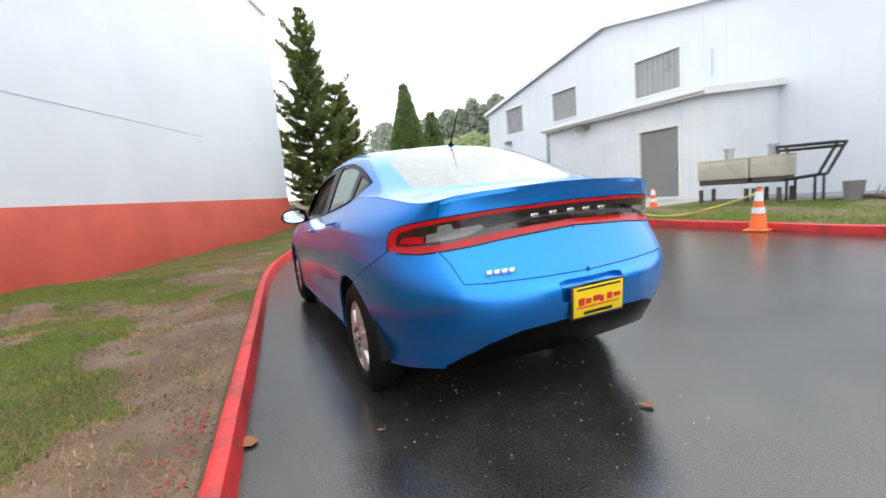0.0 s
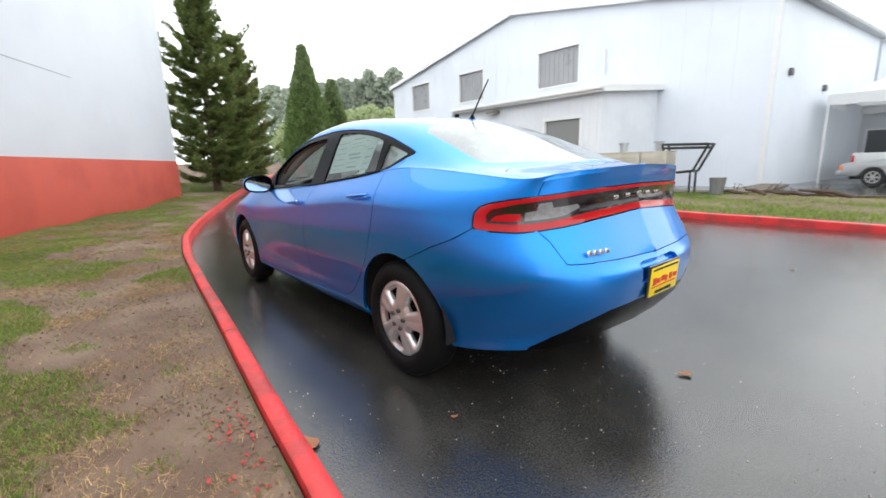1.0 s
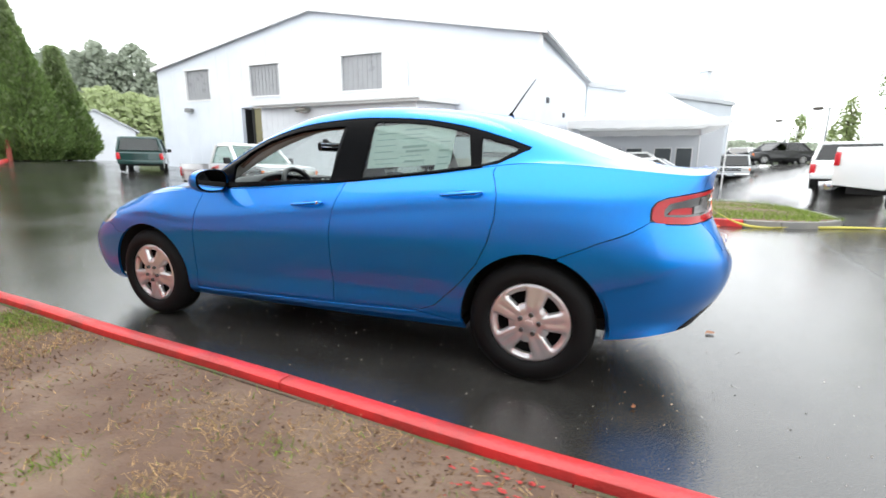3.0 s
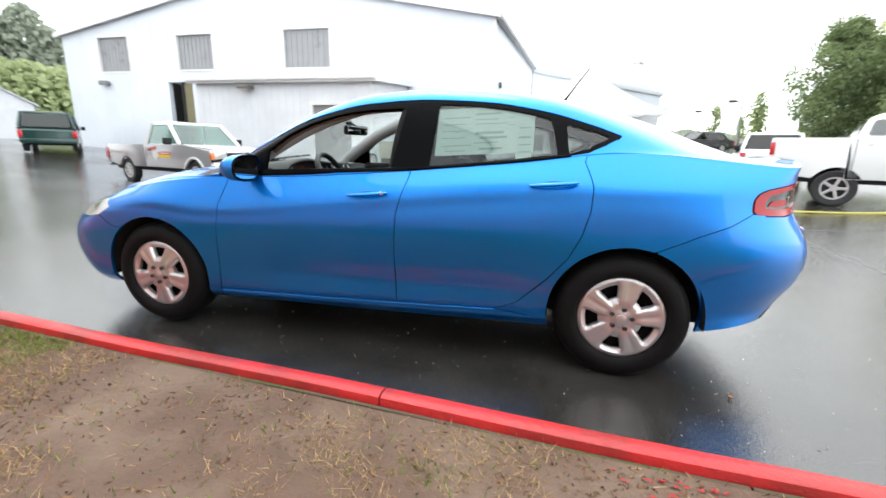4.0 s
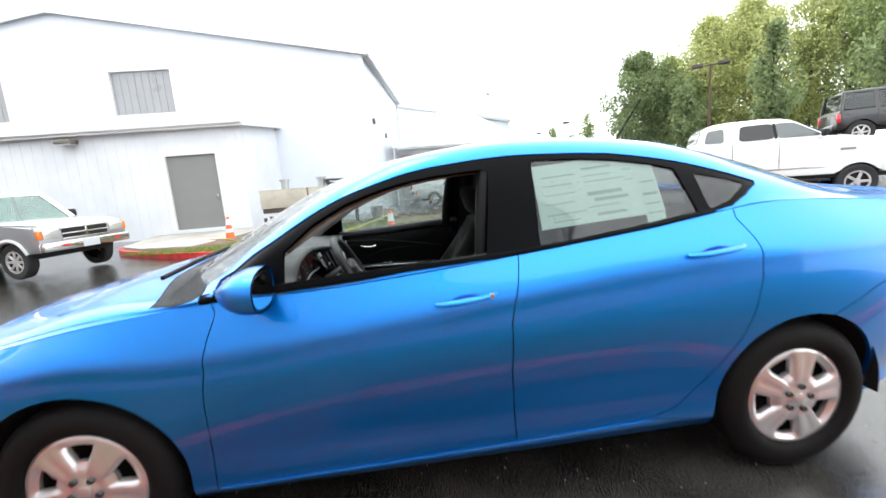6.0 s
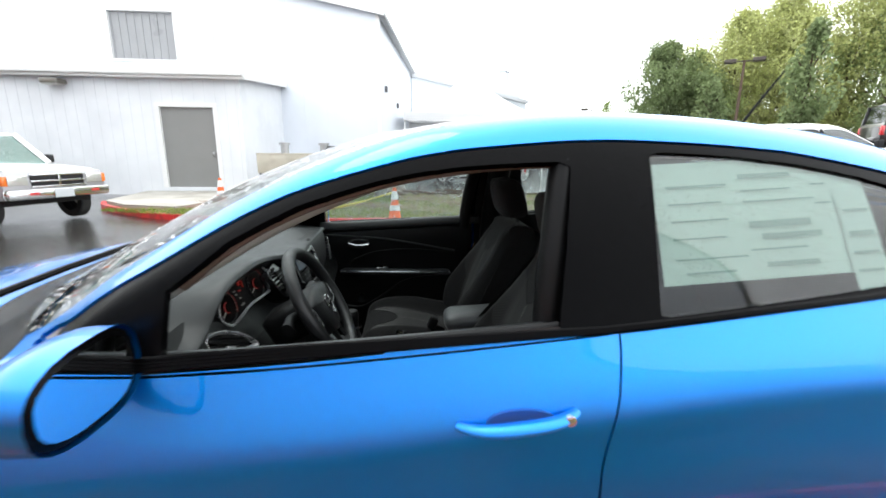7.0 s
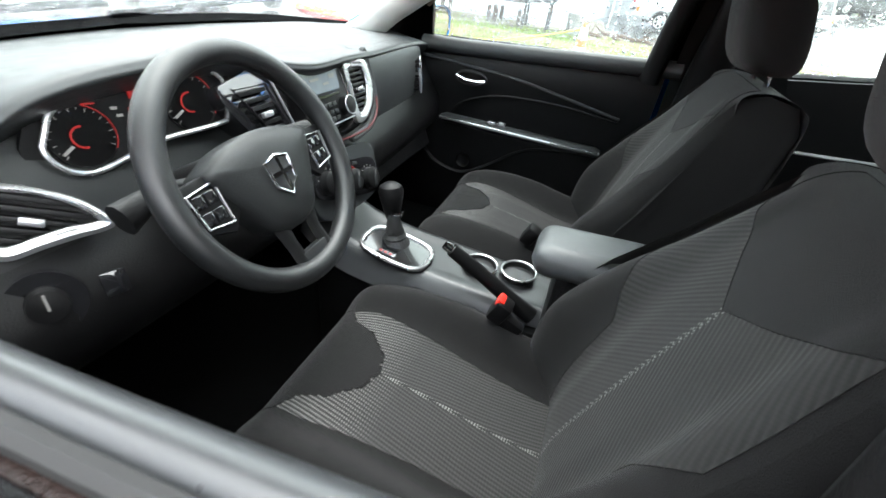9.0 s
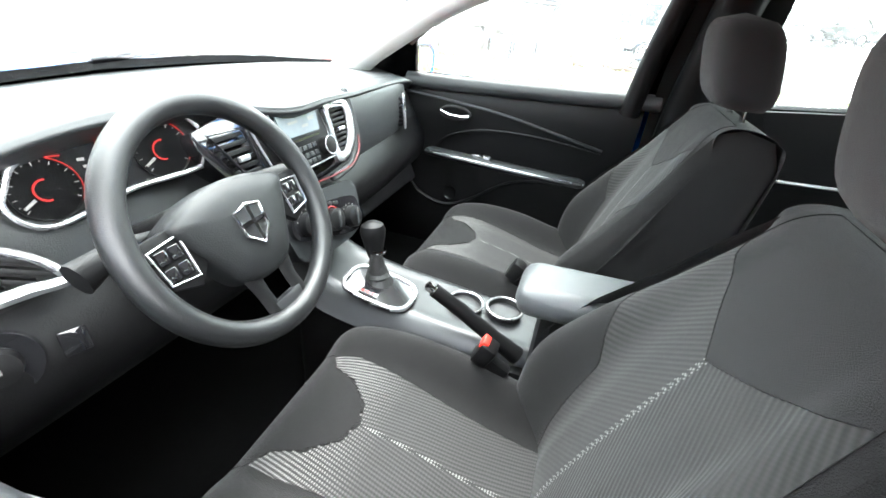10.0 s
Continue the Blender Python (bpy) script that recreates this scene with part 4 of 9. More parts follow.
# the boot lid's rear face; lamp bar; number-plate recess
P, N, q = pieces["trunk_lid"]
lid_part = both("trunk_lid", *panel_mesh(P, N, q), BLUE, car)
P, N, q = pieces["tail_lamp"]
lamp = both("tail_light", *panel_mesh(P, N, q, gap=0.003, push=-0.004), TAIL_DARK, car, "full-width red and smoked tail light bar")
# red rim and clear reversing lens as raised lenses on the bar
bar_rim = [("red_rim", [(11.52, 5.00), (11.59, 4.89), (12.3, 4.85), (13.0, 4.92), (15.2, 4.97), (15.2, 5.15), (13.9, 5.15), (13.2, 5.14), (12.6, 5.08), (12.0, 5.07), (11.74, 5.10),
                        (11.72, 5.34), (11.80, 5.54), (12.2, 5.68), (12.7, 5.74), (13.3, 5.77), (15.2, 5.79), (15.2, 5.94), (13.0, 5.90), (12.4, 5.87), (12.05, 5.83), (11.74, 5.74), (11.59, 5.62), (11.52, 5.39)], TAIL_RED),
           ("reversing_lens", [(12.42, 5.16), (12.75, 5.18), (13.25, 5.22), (13.62, 5.36), (13.55, 5.48), (12.98, 5.48), (12.93, 5.66), (12.66, 5.64), (12.64, 5.44), (12.42, 5.40)], TAIL_CLEAR),
           ("inner_red_lens", [(11.80, 5.17), (12.1, 5.15), (12.36, 5.15), (12.36, 5.36), (12.1, 5.38), (11.90, 5.34)], TAIL_RED)]
for name, outline, material in bar_rim:
    got = dice(side_sheet, np.linspace(11.3, 15, 170), np.linspace(4.82, 6.05, 48), [(name, np.array(outline))])[name]
    v, f = panel_mesh(*got, gap=0.0, rim=0.006, push=0.0025 if name == "red_rim" else 0.001)
    if name == "red_rim":
        both(name, v, f, material, lamp)
    else:
        both(name, v, f, material, lamp, "", 1)
        both(name, v, f, material, lamp, "", -1)
# five small chrome blocks in the middle of the bar
for y in (0.20, 0.10, 0.0, -0.10, -0.20):
    bm = boxm(-0.004, 0.004, -0.020, 0.020, -0.009, 0.009, 0.003)
    o = part("chrome_block", bm, CHROME, lamp)
    p = side_sheet.at([15 - abs(y) / 0.36], [5.48])[0]
    o.matrix_basis = pose(p[0] - 0.001, y, p[2])
# slim chrome badge on the lid
bm = bmesh.new()
for k in range(4):
    box(bm, -0.003, 0.003, -k * 0.034, -k * 0.034 - 0.026, -0.011, 0.011, 0.002)
o = part("badge_bars", bm, CHROME, lid_part, "row of small chrome bars")
p = side_sheet.at([13.72], [4.28])[0]
o.matrix_basis = pose(p[0] - 0.002, p[1] + 0.07, p[2], 0, 6, -12)
P, N, q = pieces["plate_nook"]
both("plate_recess", *panel_mesh(P, N, q, gap=0.0, push=-0.022, rim=-0.022), BLUE, car)
px = side_sheet.at([15], [3.0])[0]
pl = thing("number_plate", "", "")
pl.parent = car
for k in ("label", "category"):
    if k in pl:
        del pl[k]
pl.matrix_basis = pose(px[0] + 0.010, -0.012, px[2] - 0.07, 0, -4, 0)
part("plate_frame", boxm(-0.012, 0.0, -0.158, 0.158, -0.078, 0.082, 0.006), GLOSS_BLACK, pl, "black plate frame")
part("plate_card", boxm(-0.016, -0.012, -0.146, 0.146, -0.066, 0.070, 0.001), PLATE_YELLOW, pl, "yellow dealer card")
bm = bmesh.new()
for k, w in enumerate((0.035, 0.03, 0.045, 0.022, 0.03, 0.04)):
    y0 = 0.12 - 0.042 * k
    box(bm, -0.018, -0.0155, y0 - w, y0, -0.014 + 0.004 * (k % 3), 0.020 - 0.006 * (k % 2))
box(bm, -0.018, -0.0155, -0.12, 0.13, -0.026, -0.020)
part("plate_marks", bm, PLATE_RED, pl, "red bars across the card")
bm = bmesh.new()
box(bm, -0.018, -0.0155, -0.08, 0.09, -0.058, -0.044)
box(bm, -0.018, -0.0155, -0.13, 0.13, 0.055, 0.063)
part("plate_small_print", bm, DARK, pl)

# ---- cabin and decks ----
def tcol(x, v=3):
    """Column of the top sheet whose point on row v has that x."""
    c = np.linspace(0, len(TC) - 1, 4000)
    return float(c[np.argmin(np.abs(top_sheet.at(c, np.full(4000, float(v)))[:, 0] - x))])


def tcv(pts):
    return top_sheet.find(pts, [0, 2], 4.5, 17.0, 0.0, 1.25)


dlo = tcv([(.905, .936), (.80, 1.015), (.63, 1.125), (.50, 1.20), (.384, 1.255), (.24, 1.30), (.09, 1.335), (-.1, 1.356), (-.306, 1.366), (-.5, 1.36), (-.7, 1.345), (-.95, 1.298),
           (-1.1, 1.255), (-1.22, 1.215), (-1.295, 1.187), (-1.285, 1.172), (-1.22, 1.14), (-1.14, 1.103), (-1.05, 1.088), (-.8, 1.058), (-.5, 1.024), (-.24, 1.000), (.1, .980), (.4, .960), (.7, .943)])
win_front = tcv([(.60, .950), (.595, 1.085), (.50, 1.165), (.37, 1.232), (.22, 1.278), (.09, 1.302), (-.05, 1.315), (-.165, 1.32), (-.188, 1.31), (-.165, 1.15), (-.138, .9985), (.1, .984), (.4, .964)])
win_rear = tcv([(-.350, 1.022), (-.372, 1.335), (-.39, 1.342), (-.55, 1.335), (-.72, 1.318), (-.86, 1.292), (-.955, 1.265), (-.995, 1.096), (-.8, 1.072), (-.5, 1.038)])
win_quarter = tcv([(-1.035, 1.240), (-1.12, 1.218), (-1.235, 1.185), (-1.225, 1.172), (-1.14, 1.125), (-1.06, 1.104), (-1.05, 1.106)])
c_cowl, c_roof_f, c_back_t, c_back_b = tcol(1.10), tcol(0.09), tcol(-1.20), tcol(-1.90)
ws = np.array([(c_cowl + .02, 1.30), (c_roof_f - .45, 1.29), (c_roof_f - .12, 1.36), (c_roof_f, 1.6), (c_roof_f, 3.2), (c_cowl, 3.2), (c_cowl, 1.6)])
bl = np.array([(c_back_t + .3, 1.30), (c_back_t + .05, 1.5), (c_back_t, 2.0), (c_back_t, 3.2), (c_back_b, 3.2), (c_back_b, 2.0), (c_back_b - .15, 1.45), (c_back_b - .4, 1.30)])
hood_poly = np.array([(-.1, .12), (-.1, 3.2), (c_cowl - .35, 3.2), (c_cowl - .40, 2.2), (5.55, .75), (5.2, .30), (3.0, .25)])
c_lid = c_back_b + 0.30
lid_poly = np.array([(c_lid, 3.2), (c_lid - .05, 2.0), (c_lid + .1, 1.35), (c_lid + .75, .60), (18.35, -.2), (21.2, -.2), (21.2, 3.2)])
cowl_poly = np.array([(c_cowl - .35, 3.2), (c_cowl - .40, 2.2), (5.55, .75), (5.75, .55), (6.02, 1.0), (c_cowl + .02, 1.30), (c_cowl, 1.6), (c_cowl, 3.2)])
top_regions = [("win_front", win_front), ("win_rear", win_rear), ("win_quarter", win_quarter), ("frame", dlo),
               ("windscreen", ws), ("backlight", bl), ("hood", hood_poly), ("cowl", cowl_poly), ("trunk_deck", lid_poly),
               ("fender_top", np.array([(-.1, -.2), (-.1, 3.2), (5.9, 3.2), (5.98, -.2)]))]
tcs = np.unique(np.concatenate([np.linspace(0, 6, 80), np.linspace(6, 17, 260), np.linspace(17, 21, 60)]))
tvs = np.unique(np.concatenate([np.linspace(0, 1.2, 44), np.linspace(1.2, 3, 40)]))
tops = dice(top_sheet, tcs, tvs, top_regions, scale=(0.24, 0.40))
spec = {"": ("roof", BLUE, 0), "hood": ("hood", BLUE, 0), "cowl": ("cowl", BLACK_TRIM, 0), "trunk_deck": ("trunk_deck", BLUE, 0), "fender_top": ("fender_top", BLUE, 1),
        # Rear window: drops, plus an even white film standing for sky glare.
        "windscreen": ("windscreen", SCREEN_GLASS, 0), "backlight": ("rear_window", glass("rear_window_glass", (0.62, 0.68, 0.68), wet=0.25, film=0.36), 0), "frame": ("window_trim", BLACK_TRIM, 1),
        "win_rear": ("rear_door_glass", TINT_GLASS, 1), "win_quarter": ("quarter_glass", TINT_GLASS, 1)}
for name, (P, N, q) in tops.items():
    if name not in spec:
        continue
    title, material, paired = spec[name]
    if name == "":
        mid = P[q].mean(1)
        q = q[~((np.abs(mid[:, 1]) > 0.72) & (mid[:, 0] > -0.3) & (mid[:, 0] < 0.84) & (mid[:, 2] < 1.02) & (mid[:, 2] > np.interp(mid[:, 0], [-.24, .1, .4, .7], [.998, .978, .958, .941]) - 1.0 * (mid[:, 1] < 0)))]
    pane = material in (TINT_GLASS, SCREEN_GLASS) or title == "rear_window"
    push = {"frame": -0.004, "win_rear": -0.010, "win_quarter": -0.008}.get(name, 0.0)
    v, f = panel_mesh(P, N, q, gap=0.0022 if not pane else -0.006, rim=0.02, push=push, thick=not pane)
    for s in ((1, -1) if paired else (0,)):
        o = both(title, v, f, material, car, "", s)
        if pane:
            o.visible_shadow = False
# the passenger's window is shut
P, N, q = tops["win_front"]
v, f = panel_mesh(P, N, q, gap=-0.006, push=-0.010, thick=False)
o = both("front_door_glass", v, f, TINT_GLASS, car, "", -1)
o.visible_shadow = False

# black ribbed sealing strips under the windows
for s in (1, -1):
    c = np.linspace(dlo[0][0] + 0.05, dlo[17][0], 60)
    z0 = [np.interp(x, [-1.3, -1.14, -.8, -.24, .4, .7, .93], [1.110, 1.098, 1.053, .999, .963, .946, .934]) for x in top_sheet.at(c, np.full(60, .1))[:, 0]]
    xs = top_sheet.at(c, np.full(60, .1))[::4, 0]
    for up in (0.0, 0.5, 1.0, 1.5):
        rise = up * np.interp(xs, [-.30, .4, .93], [.002, .011, .013])
        pts = [top_sheet.find([(x, z)], [0, 2], 4.5, 17, 0, 1.2)[0] for x, z in zip(xs, np.array(z0[::4]) + rise)]
        cc, vv = np.array([a for a, b in pts]), np.array([b for a, b in pts])
        pp = [Vector(p) + Vector(n) * 0.002 for p, n in zip(top_sheet.at(cc, vv), top_sheet.normal(cc, vv))]
        part("window_seal", tube(bmesh.new(), [(p.x, s * p.y, p.z) for p in pp], 0.006, 8), BLACK_TRIM, car)

# bright pressed lip along the sills
for s in (1, -1):
    c = np.linspace(rock[0][0] + .02, rock[-1][0], 30)
    lipv = np.interp(c, rock[:, 0], rock[:, 1]) - 0.03
    pp = side_sheet.at(c, lipv) + side_sheet.normal(c, lipv) * 0.003
    part("sill_lip", tube(bmesh.new(), [(x, s * y, z) for x, y, z in pp], 0.003, 6), BLUE, car)


# ---- wheels ----
def wheel_parts(root, r=0.318, w=0.205, flip=1):
    """A tyre, a rim and a five-spoke silver cover; the wheel's outside looks along +y."""
    bm = bmesh.new()
    k = r - 0.012
    lathe(bm, [(0.205, -w / 2 + 0.02), (0.22, -w / 2 + 0.005), (k - 0.05, -w / 2), (k - 0.01, -w / 2 + 0.02), (r - 0.002, -w / 2 + 0.045), (r, -0.03), (r, 0.03),
               (r - 0.002, w / 2 - 0.045), (k - 0.01, w / 2 - 0.02), (k - 0.03, w / 2 - 0.006), (k - 0.06, w / 2), (0.225, w / 2 - 0.004), (0.208, w / 2 - 0.018), (0.205, w / 2 - 0.03)],
          48, pose(0, 0, 0, -90))
    t = part("tyre", bm, RUBBER, root, "black rubber tyre")
    bm = bmesh.new()
    for h in (-0.034, -0.012, 0.012, 0.034):
        lathe(bm, [(r + 0.0005, h - 0.004), (r - 0.004, h - 0.003), (r - 0.004, h + 0.003), (r + 0.0005, h + 0.004)], 48, pose(0, 0, 0, -90))
    part("tread_groove", bm, WELL, t)
    bm = bmesh.new()
    lathe(bm, [(0.0, -0.04), (0.12, -0.04), (0.19, 0.0), (0.20, 0.06)], 32, pose(0, 0, 0, -90))
    part("rim", bm, WELL, root)
    # cover: a dished disc, five broad grooved spokes, five windows near the rim
    bm = bmesh.new()
    rs = [0.018, 0.034, 0.045, 0.056, 0.070, 0.085, 0.096, 0.105, 0.110, 0.127, 0.147, 0.166, 0.174, 0.187, 0.202, 0.209]
    half = 0.6283185
    us = list(np.linspace(-1, 1, 9)) + list(np.linspace(1, 3, 15))[1:-1]
    grid = []
    for sec in range(5):
        for u in us:
            row = []
            for rr in rs:
                wid = half * (0.31 + 0.13 * smoothstep(0.100, 0.160, rr))
                if u <= 1:
                    off, inside = u * wid, 1 - abs(u)
                else:
                    off, inside = wid + (u - 1) / 2 * (2 * half - 2 * wid), 0.0
                sp = min(1.0, max(0.0, (1 - abs(u - 2)) * 4.5)) if u > 1 else 0.0
                th = sec * 2 * half + off
                dome = 0.080 + 0.016 * (1 - (rr / 0.21) ** 2)
                pit = smoothstep(0.066, 0.104, rr) * (1 - smoothstep(0.168, 0.190, rr))
                y = dome - 0.017 * (1 - sp) * pit - (0.003 * pit if u > 1 and abs(u - 2) < 0.2 else 0) - 0.010 * smoothstep(0.20, 0.209, rr)
                y -= 0.006 * smoothstep(0.030, 0.045, rr) * (1 - smoothstep(0.062, 0.080, rr))
                row.append((rr * math.sin(th), y, rr * math.cos(th)))
            grid.append(row)
    nseg, nu = len(grid), len(us)
    verts = [[bm.verts.new(p) for p in row] for row in grid]
    hub = bm.verts.new((0, 0.097, 0))
    for a in range(nseg):
        b = (a + 1) % nseg
        bm.faces.new((hub, verts[b][0], verts[a][0]))
        for j in range(len(rs) - 1):
            if a % nu < 8 and 7 <= j < 11:
                continue
            bm.faces.new((verts[a][j], verts[b][j], verts[b][j + 1], verts[a][j + 1]))
    bmesh.ops.delete(bm, geom=[v for v in bm.verts if not v.link_faces], context="VERTS")
    rim_edges = [e for e in bm.edges if len(e.link_faces) == 1]
    ext = bmesh.ops.extrude_edge_only(bm, edges=rim_edges)
    bmesh.ops.translate(bm, verts=[v for v in ext["geom"] if isinstance(v, bmesh.types.BMVert)], vec=(0, -0.018, 0))
    cover = part("wheel_cover", bm, SILVER_PLASTIC, root, "silver five-spoke plastic wheel cover", smooth=50)
    for i in range(5):
        a = 6.283185 * (i + 0.5) / 5
        bm = lathe(bmesh.new(), [(0.0125, 0.0), (0.0125, 0.010), (0.0095, 0.013), (0.0095, 0.004), (0.0, 0.004)], 12, pose(0.050 * math.sin(a), 0.091, 0.050 * math.cos(a), -90))
        part("wheel_nut", bm, mat("dark_steel_nut", (0.12, 0.12, 0.12), 0.35, 0.8) if i == 0 and "wheel_nut_mat" not in bpy.data.materials else bpy.data.materials.get("dark_steel_nut"), cover)
    bm = lathe(bmesh.new(), [(0.024, 0.0), (0.024, 0.004), (0.020, 0.006), (0.0, 0.006)], 24, pose(0, 0.098, 0, -90))
    part("centre_cap", bm, SILVER_PLASTIC, cover)
    return root


first_wheel = None
for x, y, turn in ((1.3515, 0.765, 0), (-1.3515, 0.768, 0), (1.3515, -0.765, 180), (-1.3515, -0.768, 180)):
    if first_wheel is None:
        w = new("wheel")
        w.parent = car
        w.matrix_basis = pose(x, y, 0.318)
        first_wheel = wheel_parts(w)
    else:
        w = copy_thing(first_wheel, pose(x, y, 0.318, 0, 25 if x < 0 else 40, turn))
for x in (1.3515, -1.3515):
    for s in (1, -1):
        bm = bmesh.new()
        n = 26
        prof = []
        for k in range(n + 1):
            a = math.pi * (k / n) * 1.06 - 0.10
            prof.append((x + 0.375 * math.cos(a), 0.318 + 0.375 * math.sin(a)))
        va = [bm.verts.new((a, s * 0.845, b)) for a, b in prof]
        vb = [bm.verts.new((a, s * 0.50, b)) for a, b in prof]
        for k in range(n):
            bm.faces.new((va[k], va[k + 1], vb[k + 1], vb[k]))
        bm.faces.new(vb)
        part("wheel_well", bm, WELL, car)
bm = bmesh.new()
box(bm, -1.80, 2.0, -0.52, 0.52, 0.21, 0.28)
box(bm, -0.95, 0.93, -0.74, 0.74, 0.225, 0.255)
part("underbody", bm, WELL, car)


# ---- outside fittings of the car ----
def on_side(x, z, c0=5.0, c1=11.5):
    c, v = side_sheet.find([(x, z)], [0, 2], c0, c1, 0, 7)[0]
    return Vector(side_sheet.at([c], [v])[0]), Vector(side_sheet.normal(np.array([c]), np.array([v]))[0])


def door_handle(x, z, s):
    p, n = on_side(x, z)
    root = new("door_handle")
    root.parent = car
    root.matrix_basis = Matrix.Translation((p.x, s * p.y, p.z)) @ pose(0, 0, 0, 0, 0, 0)
    L = 0.108
    bm = bmesh.new()
    pts, rad = [], []
    for k in range(15):
        t = -1 + 2 * k / 14
        pts.append((L * t, s * (0.030 * (1 - abs(t) ** 3.2) + 0.004), 0.010 * t * -1 + 0.012))
        rad.append(0.0165 * (1 - 0.45 * abs(t) ** 2.4))
    tube(bm, pts, rad, 10, flat=0.62)
    grip = part("grip", bm, BLUE, root)
    bm = bmesh.new()
    ring = []
    for k in range(20):
        a = 6.28319 * k / 20
        ring.append((0.066 * math.cos(a) - 0.01, 0.026 * math.sin(a)))
    plate(bm, ring, 0.004 * s, "y", -0.004 * s)
    # The hollow's shade is given by a darker blue than the body.
    part("cup", bm, mat("shaded_cup_blue", (0.006, 0.10, 0.42), 0.3, 0.3, coat=1.0) if "shaded_cup_blue" not in bpy.data.materials else bpy.data.materials["shaded_cup_blue"], root)
    return root, s


for s in (1, -1):
    h, _ = door_handle(-0.040, 0.860, s)
    if s == 1:
        bm = lathe(bmesh.new(), [(0.0105, 0.0), (0.0105, 0.006), (0.007, 0.008), (0.0, 0.007)], 16, pose(-0.088, 0.026, 0.020, -90))
        part("key_lock", bm, CHROME, h)
    door_handle(-0.985, 0.945, s)


def wing_mirror(s):
    root = new("wing_mirror")
    root.parent = car
    root.matrix_basis = pose(0.70, s * 0.79, 0.965)
    bm = bmesh.new()
    # shell: a rounded pod, open to the rear
    nu, nv = 22, 14
    rows = []
    for i in range(nv + 1):
        t = i / nv
        r = math.sin(min(1, t * 1.25) * math.pi / 2) ** 0.8
        x = 0.085 - 0.155 * t
        ring = []
        for k in range(nu):
            a = 6.28319 * k / nu
            ca, sa = math.cos(a), math.sin(a)
            e = 0.72
            y = 0.118 * r * math.copysign(abs(ca) ** e, ca) + 0.115
            z = 0.072 * r * math.copysign(abs(sa) ** e, sa) * (1.0 - 0.12 * ca) + 0.022
            ring.append(bm.verts.new((x, s * y, z)))
        rows.append(ring)
    for a, b in zip(rows, rows[1:]):
        for k in range(nu):
            bm.faces.new((a[k], a[(k + 1) % nu], b[(k + 1) % nu], b[k]))
    part("shell", bm, BLUE, root)
    bm = bmesh.new()
    ring = []
    for k in range(nu):
        a = 6.28319 * k / nu
        ca, sa = math.cos(a), math.sin(a)
        ring.append((s * (0.112 * math.copysign(abs(ca) ** 0.72, ca) + 0.115), 0.067 * math.copysign(abs(sa) ** 0.72, sa) * (1 - 0.12 * ca) + 0.022))
    plate(bm, ring, 0.012, "x", -0.064)
    part("mirror_bezel", bm, BLACK_TRIM, root)
    bm = bmesh.new()
    plate(bm, [((a - s * 0.115) * 0.88 + s * 0.115, (b - 0.022) * 0.86 + 0.022) for a, b in ring], 0.003, "x", -0.068)
    part("mirror_glass", bm, mat("mirror_silver", (0.8, 0.82, 0.83), 0.03, 1.0, vary=0.01, rvary=0.0) if "mirror_silver" not in bpy.data.materials else bpy.data.materials["mirror_silver"], root)
    bm = bmesh.new()
    tube(bm, [(0.0, s * -0.045, -0.028), (0.005, s * 0.0, -0.028), (0.005, s * 0.05, -0.015)], [0.030, 0.026, 0.024], 10, flat=0.7)
    part("mirror_arm", bm, BLACK_TRIM, root)
    return root


wing_mirror(1)
wing_mirror(-1)
# aerial on the roof's rear edge
bm = bmesh.new()
lathe(bm, [(0.022, -0.01), (0.020, 0.006), (0.010, 0.018), (0.007, 0.024)], 14, pose(-1.04, 0.0, 1.412))
part("aerial_base", bm, BLACK_TRIM, car)
bm = bmesh.new()
tube(bm, [(-1.04, 0, 1.425), (-1.12, 0, 1.54), (-1.19, 0, 1.635)], [0.0055, 0.0045, 0.0028], 6)
part("aerial_mast", bm, BLACK_TRIM, car)
# wipers
for y0, y1 in ((0.62, 0.05), (0.02, -0.50)):
    bm = bmesh.new()
    tube(bm, [(1.10, y0 * 0.98, 1.005), (1.085, (y0 + y1) / 2, 1.022), (1.06, y1, 1.035)], 0.009, 6)
    part("wiper", bm, BLACK_TRIM, car)
# price sheet inside the rear door glass
STICKER = mat("pale_green_paper", (0.70, 0.80, 0.75), 0.6, vary=0.04)
INK = mat("grey_print", (0.40, 0.50, 0.46), 0.7)


def on_top(x, z):
    c, v = top_sheet.find([(x, z)], [0, 2], 4.5, 17, 0, 1.25)[0]
    return Vector(top_sheet.at([c], [v])[0]), Vector(top_sheet.normal(np.array([c]), np.array([v]))[0])


def sheet_patch(name, x0, x1, z0, z1, depth, material, parent, nx=10, nz=6, label=""):
    v, f = [], []
    for i in range(nx + 1):
        for j in range(nz + 1):
            p, n = on_top(x0 + (x1 - x0) * i / nx, z0 + (z1 - z0) * j / nz + 0.06 * (x0 - (x0 + (x1 - x0) * i / nx)))
            q = p - n * depth
            v.append(tuple(q))
    for i in range(nx):
        for j in range(nz):
            a = i * (nz + 1) + j
            f.append((a, a + nz + 1, a + nz + 2, a + 1))
    return raw(name, v, f, material, parent, label)


